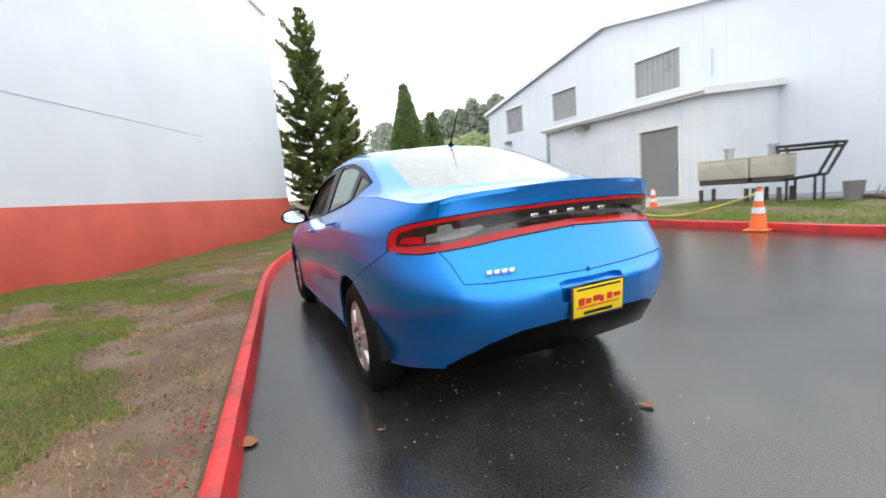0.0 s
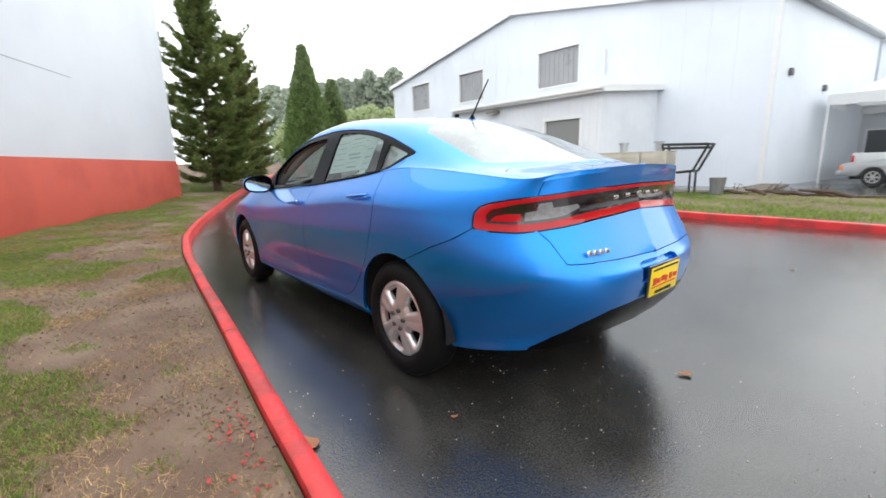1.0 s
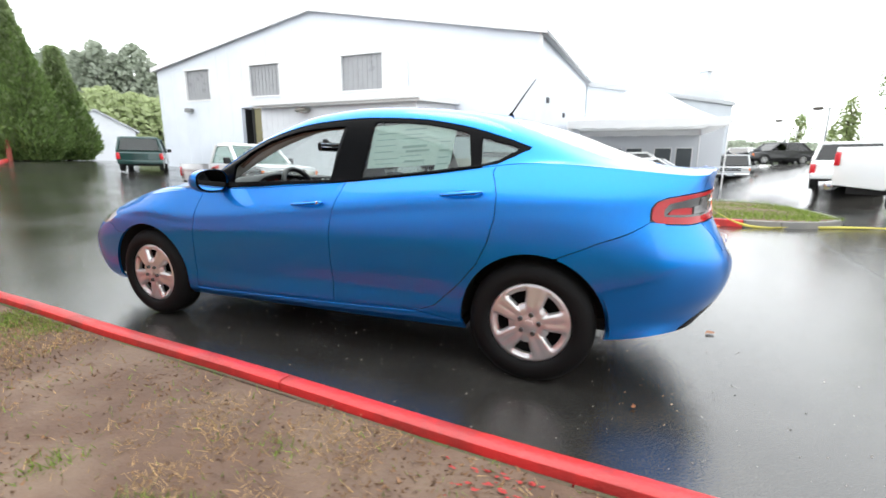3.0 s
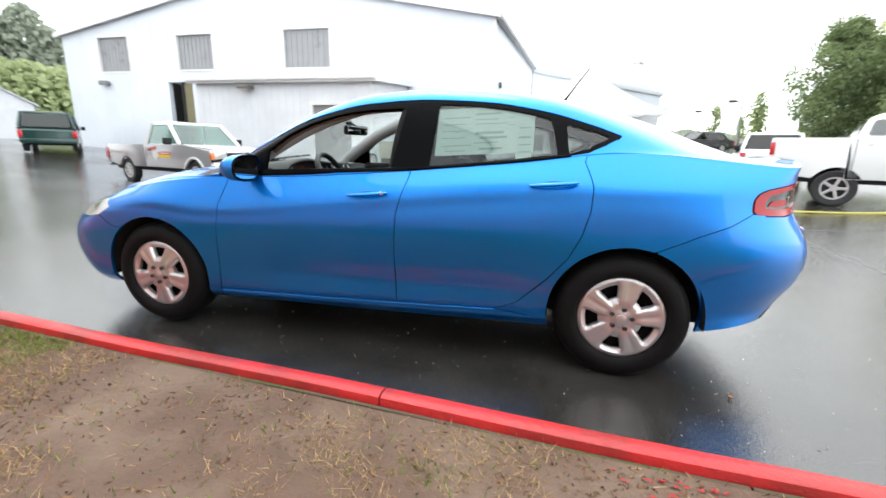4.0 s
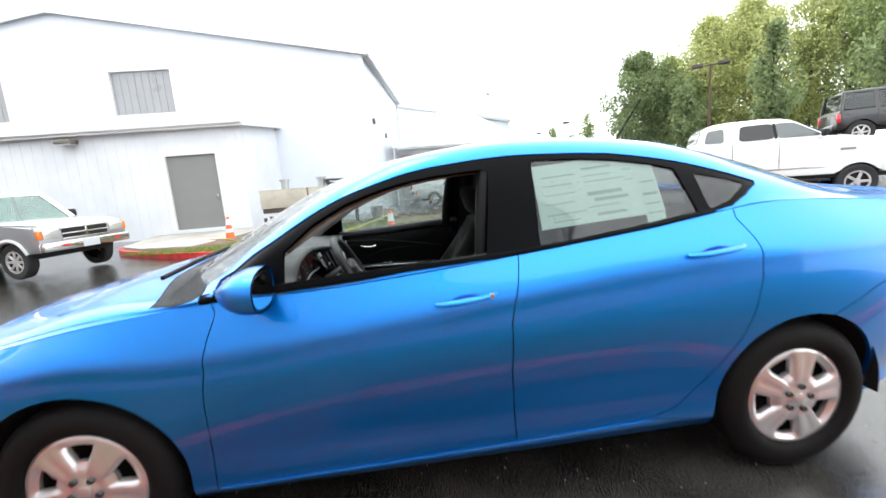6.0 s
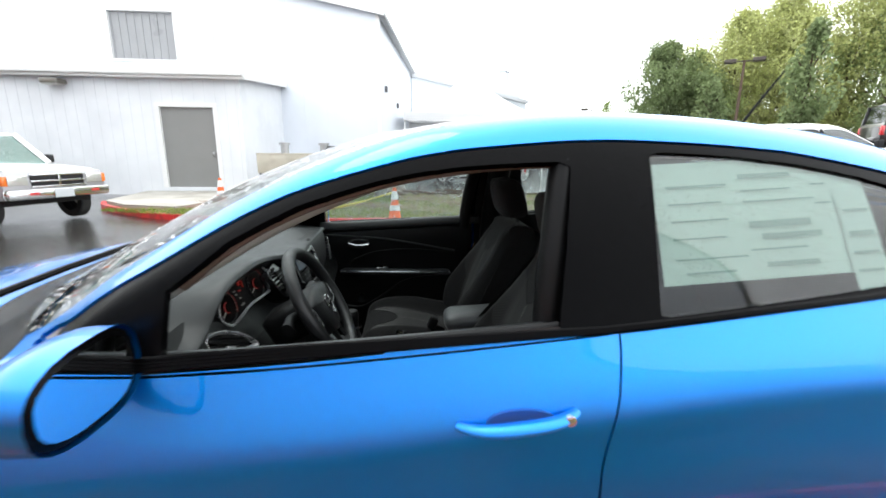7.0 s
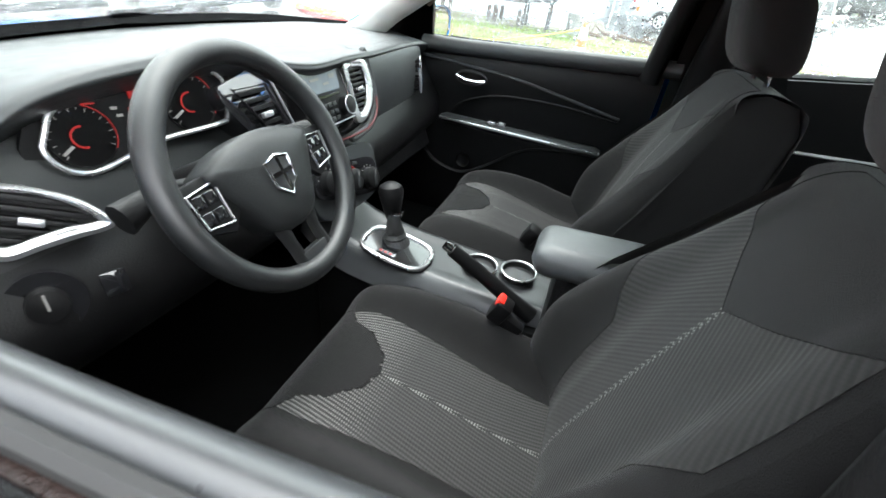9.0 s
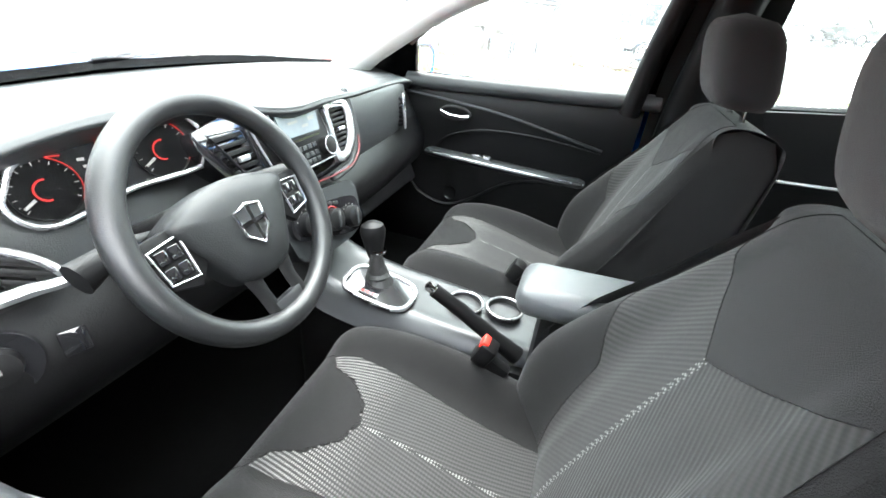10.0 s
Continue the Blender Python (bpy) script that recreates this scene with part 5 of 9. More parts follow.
price = sheet_patch("price_sheet", -0.370, -0.875, 1.078, 1.322, 0.016, STICKER, car, label="pale green printed price sheet inside the glass")
tag = sheet_patch("fuel_label", -0.79, -0.868, 1.065, 1.275, 0.013, mat("pale_label_paper", (0.66, 0.76, 0.72), 0.6, vary=0.03), car, 3, 6, "narrow pale label overlapping the sheet")
for k, (a, b, zz, h) in enumerate(((-.40, -.54, 1.27, .006), (-.40, -.52, 1.235, .004), (-.40, -.53, 1.20, .004), (-.40, -.52, 1.165, .004), (-.40, -.56, 1.125, .004),
                                   (-.57, -.70, 1.285, .010), (-.57, -.69, 1.255, .004), (-.57, -.74, 1.232, .004), (-.575, -.72, 1.185, .014), (-.60, -.74, 1.160, .012),
                                   (-.57, -.70, 1.135, .004), (-.60, -.72, 1.105, .010), (-.42, -.53, 1.098, .004), (-.74, -.78, 1.26, .004), (-.74, -.78, 1.22, .004))):
    sheet_patch("print_bar", a, b, zz - h / 2 + 0.06 * (a + 0.375) * -1, zz + h / 2 + 0.06 * (a + 0.375) * -1, 0.0135, INK, price, 3, 1)
for k, zz in enumerate((1.25, 1.20, 1.165, 1.13, 1.095)):
    sheet_patch("label_bar", -.80, -.86, zz - .003 - .025, zz + (.008 if k == 1 else .003) - .025, 0.0105, INK, tag, 2, 1)

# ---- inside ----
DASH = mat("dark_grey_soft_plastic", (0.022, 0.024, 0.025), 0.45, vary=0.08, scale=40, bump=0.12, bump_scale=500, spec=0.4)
# Black plastic, its base lowered further for footwell shade on the lower dash.
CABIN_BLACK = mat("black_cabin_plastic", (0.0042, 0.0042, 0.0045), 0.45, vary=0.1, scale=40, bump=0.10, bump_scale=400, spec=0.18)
PIANO = mat("piano_black_panel", (0.008, 0.008, 0.009), 0.10, vary=0.05, coat=0.6)
SATIN = mat("satin_silver_trim", (0.46, 0.47, 0.48), 0.28, 0.85, vary=0.04)
CONSOLE_GREY = mat("grey_console_panel", (0.022, 0.023, 0.0245), 0.34, 0.3, vary=0.05, scale=30)
# Charcoal base, also taken down for shade about the headrests.
FABRIC = mat("charcoal_seat_cloth", (0.0088, 0.0083, 0.0085), 0.92, vary=0.14, scale=220, bump=0.30, bump_scale=900, sheen=0.06, spec=0.2)
LINER = mat("grey_headliner_cloth", (0.42, 0.405, 0.38), 0.95, vary=0.05, scale=60, bump=0.1, bump_scale=600)
PILLAR = mat("pale_grey_pillar_trim", (0.42, 0.42, 0.40), 0.6, vary=0.04)
ARMREST = mat("grey_vinyl_armrest", (0.052, 0.055, 0.057), 0.40, vary=0.05, scale=60, bump=0.1, bump_scale=500)
# Footwell shadow is part of this near-black base.
CARPET = mat("shadow_black_carpet", (0.0035, 0.0035, 0.0035), 1.0, vary=0.3, scale=200, bump=0.4, bump_scale=600, spec=0.05)
# Darker copy of DASH: shade under the dash top is in the colour.
DASH_SHADED = mat("shade_dark_dash_plastic", (0.010, 0.0108, 0.0112), 0.45, vary=0.08, scale=40, bump=0.12, bump_scale=500, spec=0.3)
RED_GLOW = emitter("red_gauge_light", (0.9, 0.02, 0.015), 0.05)
WHITE_GLOW = emitter("white_gauge_light", (0.75, 0.75, 0.72), 0.04)


def woven(name, front, line, depth, tone_up=1.0):
    """Ribbed cloth whose ribs follow the first UV; pale dots by the front edge (front: where they begin) or along the middle line."""
    m = mat(name, (0.055, 0.053, 0.052), 0.9, vary=0.1, scale=150, sheen=0.05, spec=0.25)
    n, l = m.node_tree.nodes, m.node_tree.links
    b = n["Principled BSDF"]
    tc = n.new("ShaderNodeTexCoord")
    uv, ob = n.new("ShaderNodeSeparateXYZ"), n.new("ShaderNodeSeparateXYZ")
    l.new(tc.outputs["UV"], uv.inputs[0])
    l.new(tc.outputs["Object"], ob.inputs[0])

    def calc(op, a, b2=0.0, c=0.0):
        k = n.new("ShaderNodeMath")
        k.operation = op
        for i, w in enumerate((a, b2, c)):
            if isinstance(w, float):
                k.inputs[i].default_value = w
            else:
                l.new(w, k.inputs[i])
        return k.outputs[0]
    u, v = uv.outputs["X"], uv.outputs["Y"]
    rib = calc("MULTIPLY_ADD", calc("SINE", calc("MULTIPLY", u, 6.2832 / 0.0068)), 0.5, 0.5)
    knit = calc("MULTIPLY_ADD", calc("SINE", calc("MULTIPLY", v, 6.2832 / 0.0040)), 0.5, 0.5)
    dot = calc("GREATER_THAN", calc("MULTIPLY", rib, knit), 0.42)
    mid = calc("LESS_THAN", calc("ABSOLUTE", ob.outputs["Y"]), line)
    lead = n.new("ShaderNodeMapRange")
    lead.inputs["From Min"].default_value, lead.inputs["From Max"].default_value = front, front + 0.10
    l.new(ob.outputs["X"], lead.inputs["Value"])
    where = calc("MAXIMUM", mid, lead.outputs["Result"])
    tone = calc("MULTIPLY_ADD", knit, depth * 0.3, calc("MULTIPLY_ADD", rib, depth, 0.36 - 0.5 * depth))
    mx = n.new("ShaderNodeMixRGB")
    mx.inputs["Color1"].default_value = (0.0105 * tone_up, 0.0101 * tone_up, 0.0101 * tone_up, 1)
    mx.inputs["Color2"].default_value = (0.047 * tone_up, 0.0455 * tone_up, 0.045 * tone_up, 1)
    l.new(tone, mx.inputs["Fac"])
    pale = n.new("ShaderNodeMixRGB")
    pale.inputs["Color2"].default_value = (0.20, 0.195, 0.19, 1)
    l.new(calc("MULTIPLY", calc("MULTIPLY", dot, where), 0.8), pale.inputs["Fac"])
    l.new(mx.outputs["Color"], pale.inputs["Color1"])
    l.new(pale.outputs["Color"], b.inputs["Base Color"])
    bp = n.new("ShaderNodeBump")
    bp.inputs["Strength"].default_value, bp.inputs["Distance"].default_value = 0.4, 0.0015
    l.new(rib, bp.inputs["Height"])
    l.new(bp.outputs["Normal"], b.inputs["Normal"])
    return m


# One cloth in two tones: pillar shade is put into the backrest copy.
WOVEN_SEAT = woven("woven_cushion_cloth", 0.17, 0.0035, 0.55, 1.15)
WOVEN_BACK_SHADED = woven("shaded_backrest_cloth", 0.5, 0.005, 0.30, 0.74)


def skin_part(name, net, cs_, vs_, regions, mats, parent, rim=0.0012, gap=0.0, push=None):
    """Cuts a padded sheet into pieces and gives each its cloth; UVs run in metres."""
    sh = Sheet(net)
    made = {}
    for nm, (P, N, q) in dice(sh, cs_, vs_, regions, scale=(0.08, 0.08)).items():
        title, material = mats[nm]
        used, inv = np.unique(q, return_inverse=True)
        v, f = panel_mesh(P, N, q, gap=gap, rim=rim, keep_y0=False, push=(push or {}).get(nm, 0.0))
        o = raw(title, v, f, material, parent, sharp=30)
        uv = o.data.uv_layers.new(name="UVMap")
        co = np.array([tuple(a) for a in v])
        # ribs: nearly fore and aft on a cushion, a chevron on a backrest
        run = co[:, 0] - co[:, 2]
        if name == "cushion":
            ribs = np.abs(co[:, 1]) + 0.17 * run
        else:
            ribs = 0.72 * np.abs(co[:, 1]) - 0.52 * run
            run = run * 0.52 + 0.72 * np.abs(co[:, 1])
        loops = np.zeros(len(o.data.loops), int)
        o.data.loops.foreach_get("vertex_index", loops)
        uv.data.foreach_set("uv", np.stack([ribs[loops], run[loops]], 1).ravel())
        made[nm] = o
    return made


def rowset(profile, widths):
    """A net from a centre profile of (x, z, half width, bolster dx, bolster dz)."""
    net = []
    for k in np.linspace(-1, 1, 9):
        row = []
        for x, z, w, bx, bz in profile:
            a = abs(k)
            lift = smoothstep(0.45, 0.80, a) - 0.55 * smoothstep(0.86, 1.0, a)
            row.append((x + bx * lift - (0.03 * (a > 0.95) * (bx > 0)), k * w, z + bz * lift - (0.035 if a > 0.95 else 0) * (bz > 0)))
        net.append(row)
    return net


def front_seat(yc):
    root = new("front_seat")
    root.parent = car
    root.matrix_basis = pose(0, yc, 0)
    # cushion: front underside, lip, top, to the fold
    prof = [(.270, .36, .235, 0, 0), (.345, .44, .245, 0, 0), (.372, .525, .248, 0, .008), (.335, .580, .250, 0, .020), (.24, .592, .255, 0, .034), (.12, .575, .258, 0, .048),
            (.02, .552, .256, 0, .052), (-.08, .540, .25, 0, .05), (-.15, .545, .24, 0, .04)]
    net = rowset(prof, None)
    ins = np.array([(3.30, 2.5), (3.75, 2.75), (4.15, 3.4), (4.25, 4.0), (4.15, 4.6), (3.75, 5.25), (3.30, 5.5), (3.05, 5.95), (3.6, 6.05), (5.2, 5.75), (8.3, 5.6), (8.3, 2.4), (5.2, 2.25), (3.6, 1.95), (3.05, 2.05)])
    lip = np.array([(-.2, 1.75), (-.2, 6.25), (3.0, 6.0), (3.25, 5.5), (3.7, 5.22), (4.1, 4.6), (4.2, 4.0), (4.1, 3.4), (3.7, 2.78), (3.25, 2.5), (3.0, 2.0)])
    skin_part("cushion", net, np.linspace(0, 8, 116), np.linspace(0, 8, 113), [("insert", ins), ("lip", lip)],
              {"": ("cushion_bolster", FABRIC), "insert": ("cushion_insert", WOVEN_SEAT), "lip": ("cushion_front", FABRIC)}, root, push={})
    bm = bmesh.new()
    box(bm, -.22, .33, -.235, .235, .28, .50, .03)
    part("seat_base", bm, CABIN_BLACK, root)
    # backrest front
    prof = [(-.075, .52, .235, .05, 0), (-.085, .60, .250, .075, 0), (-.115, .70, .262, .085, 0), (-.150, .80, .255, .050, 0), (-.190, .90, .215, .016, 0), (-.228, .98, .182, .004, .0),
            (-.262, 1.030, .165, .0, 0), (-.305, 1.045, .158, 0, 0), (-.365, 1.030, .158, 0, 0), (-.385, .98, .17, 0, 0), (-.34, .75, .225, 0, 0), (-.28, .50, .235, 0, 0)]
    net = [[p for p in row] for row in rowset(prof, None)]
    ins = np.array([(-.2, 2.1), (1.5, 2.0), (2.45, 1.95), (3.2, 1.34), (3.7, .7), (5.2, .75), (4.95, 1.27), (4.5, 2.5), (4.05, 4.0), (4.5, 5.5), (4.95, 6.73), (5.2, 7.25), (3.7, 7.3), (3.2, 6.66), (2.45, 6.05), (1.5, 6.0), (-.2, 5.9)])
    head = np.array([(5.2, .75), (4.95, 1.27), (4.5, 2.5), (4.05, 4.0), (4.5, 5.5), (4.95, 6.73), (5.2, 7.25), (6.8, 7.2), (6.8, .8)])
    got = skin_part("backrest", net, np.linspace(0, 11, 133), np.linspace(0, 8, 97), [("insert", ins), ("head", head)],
                    {"": ("backrest", FABRIC), "insert": ("backrest_insert", WOVEN_BACK_SHADED), "head": ("backrest_upper", FABRIC)}, root, push={})
    for sgn in (-1, 1):
        bm = bmesh.new()
        edge = [(-.045, .52), (-.02, .60), (-.035, .70), (-.105, .80), (-.178, .90), (-.226, .98), (-.262, 1.028), (-.305, 1.043), (-.365, 1.028), (-.385, .98), (-.34, .75), (-.28, .50)]
        wid = [.215, .228, .238, .232, .200, .172, .156, .150, .150, .162, .215, .225]
        vv = [bm.verts.new((x, sgn * w, z)) for (x, z), w in zip(edge, wid)]
        mid = Vector((-.20, sgn * .236, .76))
        rings = [vv]
        for share, out in ((.14, .016), (.34, .026), (.62, .030)):
            ring = []
            for v in vv:
                q = v.co.lerp(mid, share)
                q.y = v.co.y + sgn * out * (1 - share * .4) + (mid.y - v.co.y) * share * .8
                ring.append(bm.verts.new(q))
            rings.append(ring)
        for r0, r1 in zip(rings, rings[1:]):
            for k in range(len(vv)):
                bm.faces.new((r0[k], r0[(k + 1) % len(vv)], r1[(k + 1) % len(vv)], r1[k]))
        bm.faces.new(rings[-1])
        part("backrest_side", bm, FABRIC, root, smooth=120)
    # head restraint on two posts
    bm = bmesh.new()
    nu, nv = 24, 14
    rows = []
    for i in range(nv + 1):
        t = -1 + 2 * i / nv
        r = (1 - abs(t) ** 3.6) ** (1 / 2.6)
        ring = []
        for k in range(nu):
            a = 6.28319 * k / nu
            ca, sa = math.cos(a), math.sin(a)
            ring.append(bm.verts.new((-.288 + .024 * t + .068 * r * math.copysign(abs(ca) ** .75, ca), .116 * (1 - .08 * t) * r ** .8 * math.copysign(abs(sa) ** .65, sa), 1.148 + .092 * t)))
        rows.append(ring)
    for a, b in zip(rows, rows[1:]):
        for k in range(nu):
            bm.faces.new((a[k], a[(k + 1) % nu], b[(k + 1) % nu], b[k]))
    part("headrest", bm, FABRIC, root, smooth=80)
    for y in (-.055, .055):
        bm = bmesh.new()
        tube(bm, [(-.325, y, 1.02), (-.315, y, 1.08)], .006, 8)
        part("headrest_post", bm, CHROME, root)
    return root


front_seat(0.36)
front_seat(-0.355)
# rear bench
bench = new("rear_bench")
bench.parent = car
part("bench_cushion", boxm(-1.08, -.62, -.64, .64, .40, .60, .06, 4), FABRIC, bench)
bm = box(bmesh.new(), -.09, .09, -.64, .64, 0, .56, .06, 4, pose(-1.10, 0, .52, 0, -22))
part("bench_back", bm, FABRIC, bench)
for y in (-.38, .38):
    part("bench_headrest", box(bmesh.new(), -.06, .06, -.13, .13, 0, .13, .045, 4, pose(-1.30, y, 1.06, 0, -12)), FABRIC, bench)
part("parcel_shelf", boxm(-1.72, -1.30, -.62, .62, 1.05, 1.075, .01), CABIN_BLACK, car)

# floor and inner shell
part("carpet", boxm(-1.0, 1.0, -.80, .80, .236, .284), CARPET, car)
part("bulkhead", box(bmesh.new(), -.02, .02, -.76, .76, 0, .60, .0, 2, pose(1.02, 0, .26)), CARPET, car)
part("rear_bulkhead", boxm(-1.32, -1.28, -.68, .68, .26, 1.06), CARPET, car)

# dashboard: smooth top, falling to the knees
ys = [-.735, -.62, -.45, -.25, -.08, .06, .19, .34, .50, .60, .68, .735]
lip_x = [.60, .585, .57, .555, .535, .53, .585, .59, .60, .605, .60, .60]
lip_z = [.955, .975, .985, .99, 1.000, 1.002, 1.020, 1.034, 1.014, .952, .930, .918]
net = []
for y, lx, lz in zip(ys, lip_x, lip_z):
    ex = 1.10 - .34 * (abs(y) / .735) ** 2.2 * .75
    net.append([(ex, y, .975), ((ex + lx) / 2 + .05, y, .995 if abs(y) < .6 else (.972 if y < 0 else .955)), (lx + .045, y, lz - .002), (lx, y, lz - .012), (lx + .012, y, lz - .03), (lx + .05, y, lz - .06)])
sh = Sheet(net)
C, V = np.meshgrid(np.linspace(0, 5, 40), np.linspace(0, 11, 90), indexing="ij")
P = sh.at(C.ravel(), V.ravel())
idx = np.arange(C.size).reshape(C.shape)
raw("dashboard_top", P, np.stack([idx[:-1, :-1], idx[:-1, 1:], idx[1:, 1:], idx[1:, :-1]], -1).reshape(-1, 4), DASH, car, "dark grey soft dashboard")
net = []
for y in ys:
    bulge = .035 * (1 - (abs(y) / .75) ** 2)
    net.append([(.66, y, .96), (.615, y, .90), (.58 - bulge * .3, y, .83), (.545 - bulge, y, .76), (.56 - bulge, y, .68), (.64, y, .60), (.75, y, .50), (.98, y, .40)])
sh = Sheet(net)
C, V = np.meshgrid(np.linspace(0, 7, 44), np.linspace(0, 11, 80), indexing="ij")
P = sh.at(C.ravel(), V.ravel())
idx = np.arange(C.size).reshape(C.shape)
quads = np.stack([idx[:-1, :-1], idx[:-1, 1:], idx[1:, 1:], idx[1:, :-1]], -1)
raw("dashboard_fascia", P, quads[:12].reshape(-1, 4), DASH_SHADED, car, "dark grey soft dashboard fascia")
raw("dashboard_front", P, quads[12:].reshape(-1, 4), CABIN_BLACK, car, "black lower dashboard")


def frame_on(origin, right, up):
    """A pose whose x runs right, y runs up and z looks out of a panel."""
    r = Vector(right).normalized()
    u = Vector(up)
    u = (u - r * u.dot(r)).normalized()
    n = r.cross(u)
    return Matrix(((r.x, u.x, n.x, origin[0]), (r.y, u.y, n.y, origin[1]), (r.z, u.z, n.z, origin[2]), (0, 0, 0, 1)))


def smooth_loop(pts, n=48):
    P = np.array(list(pts) + list(pts[:3]), float)
    Q = catmull(np.vstack([P]), 20 * len(P))
    return Q[20:20 + 20 * len(pts)][::max(1, 20 * len(pts) // n)]


def slab(name, outline, depth, material, parent, m, label="", bevel=0.0):
    bm = bmesh.new()
    plate(bm, outline, depth, "z", 0.0, bevel)
    o = part(name, bm, material, parent, label)
    o.matrix_basis = m
    return o


def rim_loop(name, outline, r, material, parent, m, z=0.0):
    bm = bmesh.new()
    tube(bm, [(a, b, z) for a, b in outline], r, 8, closed=True)
    o = part(name, bm, material, parent)
    o.matrix_basis = m
    return o


# instrument cluster, in a pod that looks at the driver
clus = new("instrument_cluster")
clus.parent = car
clus.matrix_basis = frame_on((.6085, .3435, .949), (-.155, -.983, -.101), (.28, 0, 1))
I4 = Matrix.Identity(4)
# local: x to the driver's right, y up
oval = smooth_loop([(-.146, -.022), (-.128, .012), (-.096, .034), (-.055, .051), (.003, .063), (.066, .067), (.107, .060), (.130, .038), (.142, .006), (.129, -.014), (.102, -.023), (.057, -.029),
                    (0, -.036), (-.054, -.053), (-.091, -.064), (-.118, -.064), (-.140, -.048)], 68)
slab("gauge_panel", oval, 0.006, CABIN_BLACK, clus, pose(0, 0, -.013))
rim_loop("gauge_rim", oval, 0.0042, SATIN, clus, I4)
for cx, cy, r, a0, a1 in ((-.098, -.019, .041, 3.9, -.4), (.062, .014, .044, 4.0, -.5)):
    g = part("dial", lathe(bmesh.new(), [(0.0, .001), (r * .96, .001), (r, .004), (r * 1.03, 0)], 36, pose(cx, cy, -.008)), CABIN_BLACK, clus)
    bm = bmesh.new()
    for k in range(17):
        a = a0 + (a1 - a0) * k / 16
        l0 = r * (.87 if k % 2 else .80)
        box(bm, l0, r * .92, -.0005, .0005, .002, .003, 0, 2, pose(cx, cy, -.007, 0, 0, math.degrees(a)))
    part("dial_ticks", bm, WHITE_GLOW, g)
    bm = bmesh.new()
    pts = [(cx + r * .34 * math.cos(a), cy + r * .34 * math.sin(a), -.004) for a in np.linspace(1.5, 4.9, 14)]
    tube(bm, pts, .0014, 6)
    tube(bm, [(cx + r * math.cos(a), cy + r * math.sin(a), -.005) for a in np.linspace(-.5, 1.3, 14)], .0009, 6)
    part("dial_glow_ring", bm, RED_GLOW, g)
    bm = bmesh.new()
    box(bm, r * .45, r * .85, -.0016, .0016, 0, .003, 0, 2, pose(cx, cy, -.005, 0, 0, 215))
    part("needle", bm, WHITE_GLOW, g)
for dx, dy, w, h in ((-.022, .030, .008, .010), (-.026, .012, .011, .004), (-.060, .042, .010, .005), (-.006, .026, .003, .018), (-.012, .036, .010, .003), (-.080, .022, .016, .002)):
    part("warning_light", boxm(dx - w / 2, dx + w / 2, dy - h / 2, dy + h / 2, -.008, -.004), RED_GLOW, clus)
for dx, dy in ((-.045, .004), (-.03, -.008), (-.05, .014), (-.022, -.026), (-.030, -.028), (.004, .045)):
    part("small_readout", boxm(dx - .004, dx + .004, dy - .002, dy + .002, -.008, -.005), WHITE_GLOW, clus)
# dark surround of the pod, enlarged so its black stands for recess shade
pod = [(a * 1.13, b * 1.22 + .006) for a, b in oval]
slab("cluster_surround", pod, .026, CABIN_BLACK, clus, pose(0, 0, -.036))


def vent(name, outline, m, slats=6, label="", tab=True, rim=None, rim_r=.004):
    v = new(name)
    v.parent = car
    v.matrix_basis = m
    v["label"] = label
    lo, hi = outline[:, 1].min(), outline[:, 1].max()
    slab("vent_box", outline, .004, DARK, v, pose(0, 0, -.03))
    rim_loop("vent_rim", outline, rim_r, rim or SATIN, v, I4)
    for k in range(slats):
        y = lo + (hi - lo) * (k + .8) / (slats + .6)
        xs_ = []
        for (a, b), (c, d) in zip(outline, np.roll(outline, -1, 0)):
            if (b - y) * (d - y) < 0:
                xs_.append(a + (c - a) * (y - b) / (d - b))
        if len(xs_) >= 2:
            bm = box(bmesh.new(), min(xs_) + .003, max(xs_) - .003, y - .0035, y + .0035, -.022, -.002, .001)
            part("vent_slat", bm, CABIN_BLACK, v)
    if tab:
        mx_, my_ = outline[:, 0].mean(), (lo + hi) / 2
        part("vent_tab", boxm(mx_ - .012, mx_ + .012, my_ - .005, my_ + .005, -.004, .006, .002), SATIN, v)
    return v


def ring_plate(name, outer, inner_loop, depth, material, parent, m, label=""):
    """A flat trim ring between two outlines of the same count, rounded on its face."""
    bm = bmesh.new()
    n = len(outer)
    mid = (np.array(outer) + np.array(inner_loop)) / 2
    rows = [[bm.verts.new((a, b, z)) for a, b in loop] for loop, z in ((outer, -depth), (outer, 0.0), (mid, depth * .35), (inner_loop, 0.0), (inner_loop, -depth))]
    for r, q in zip(rows, rows[1:]):
        for k in range(n):
            bm.faces.new((r[k], r[(k + 1) % n], q[(k + 1) % n], q[k]))
    o = part(name, bm, material, parent, label, smooth=50)
    o.matrix_basis = m
    return o


# driver's side vent, with a silver lip that widens below the slats
vent_m = frame_on((.577, .542, .8975), (-.531, -.755, -.384), (.074, -.493, .867))
vent_out = np.array(smooth_loop([(-.073, -.008), (-.064, .007), (-.034, .017), (.004, .018), (.042, .010), (.074, -.009), (.068, -.022), (.043, -.035), (.012, -.053), (-.019, -.071), (-.040, -.062), (-.060, -.036)], 60))
vent_in = np.array(smooth_loop([(-.067, -.009), (-.060, .002), (-.033, .012), (.003, .013), (.037, .005), (.062, -.010), (.053, -.018), (.031, -.027), (.004, -.043), (-.020, -.058), (-.036, -.053), (-.054, -.034)], 60))
sv_ = vent("side_vent", vent_in, vent_m, 5, "oblong air vent with satin silver rim")
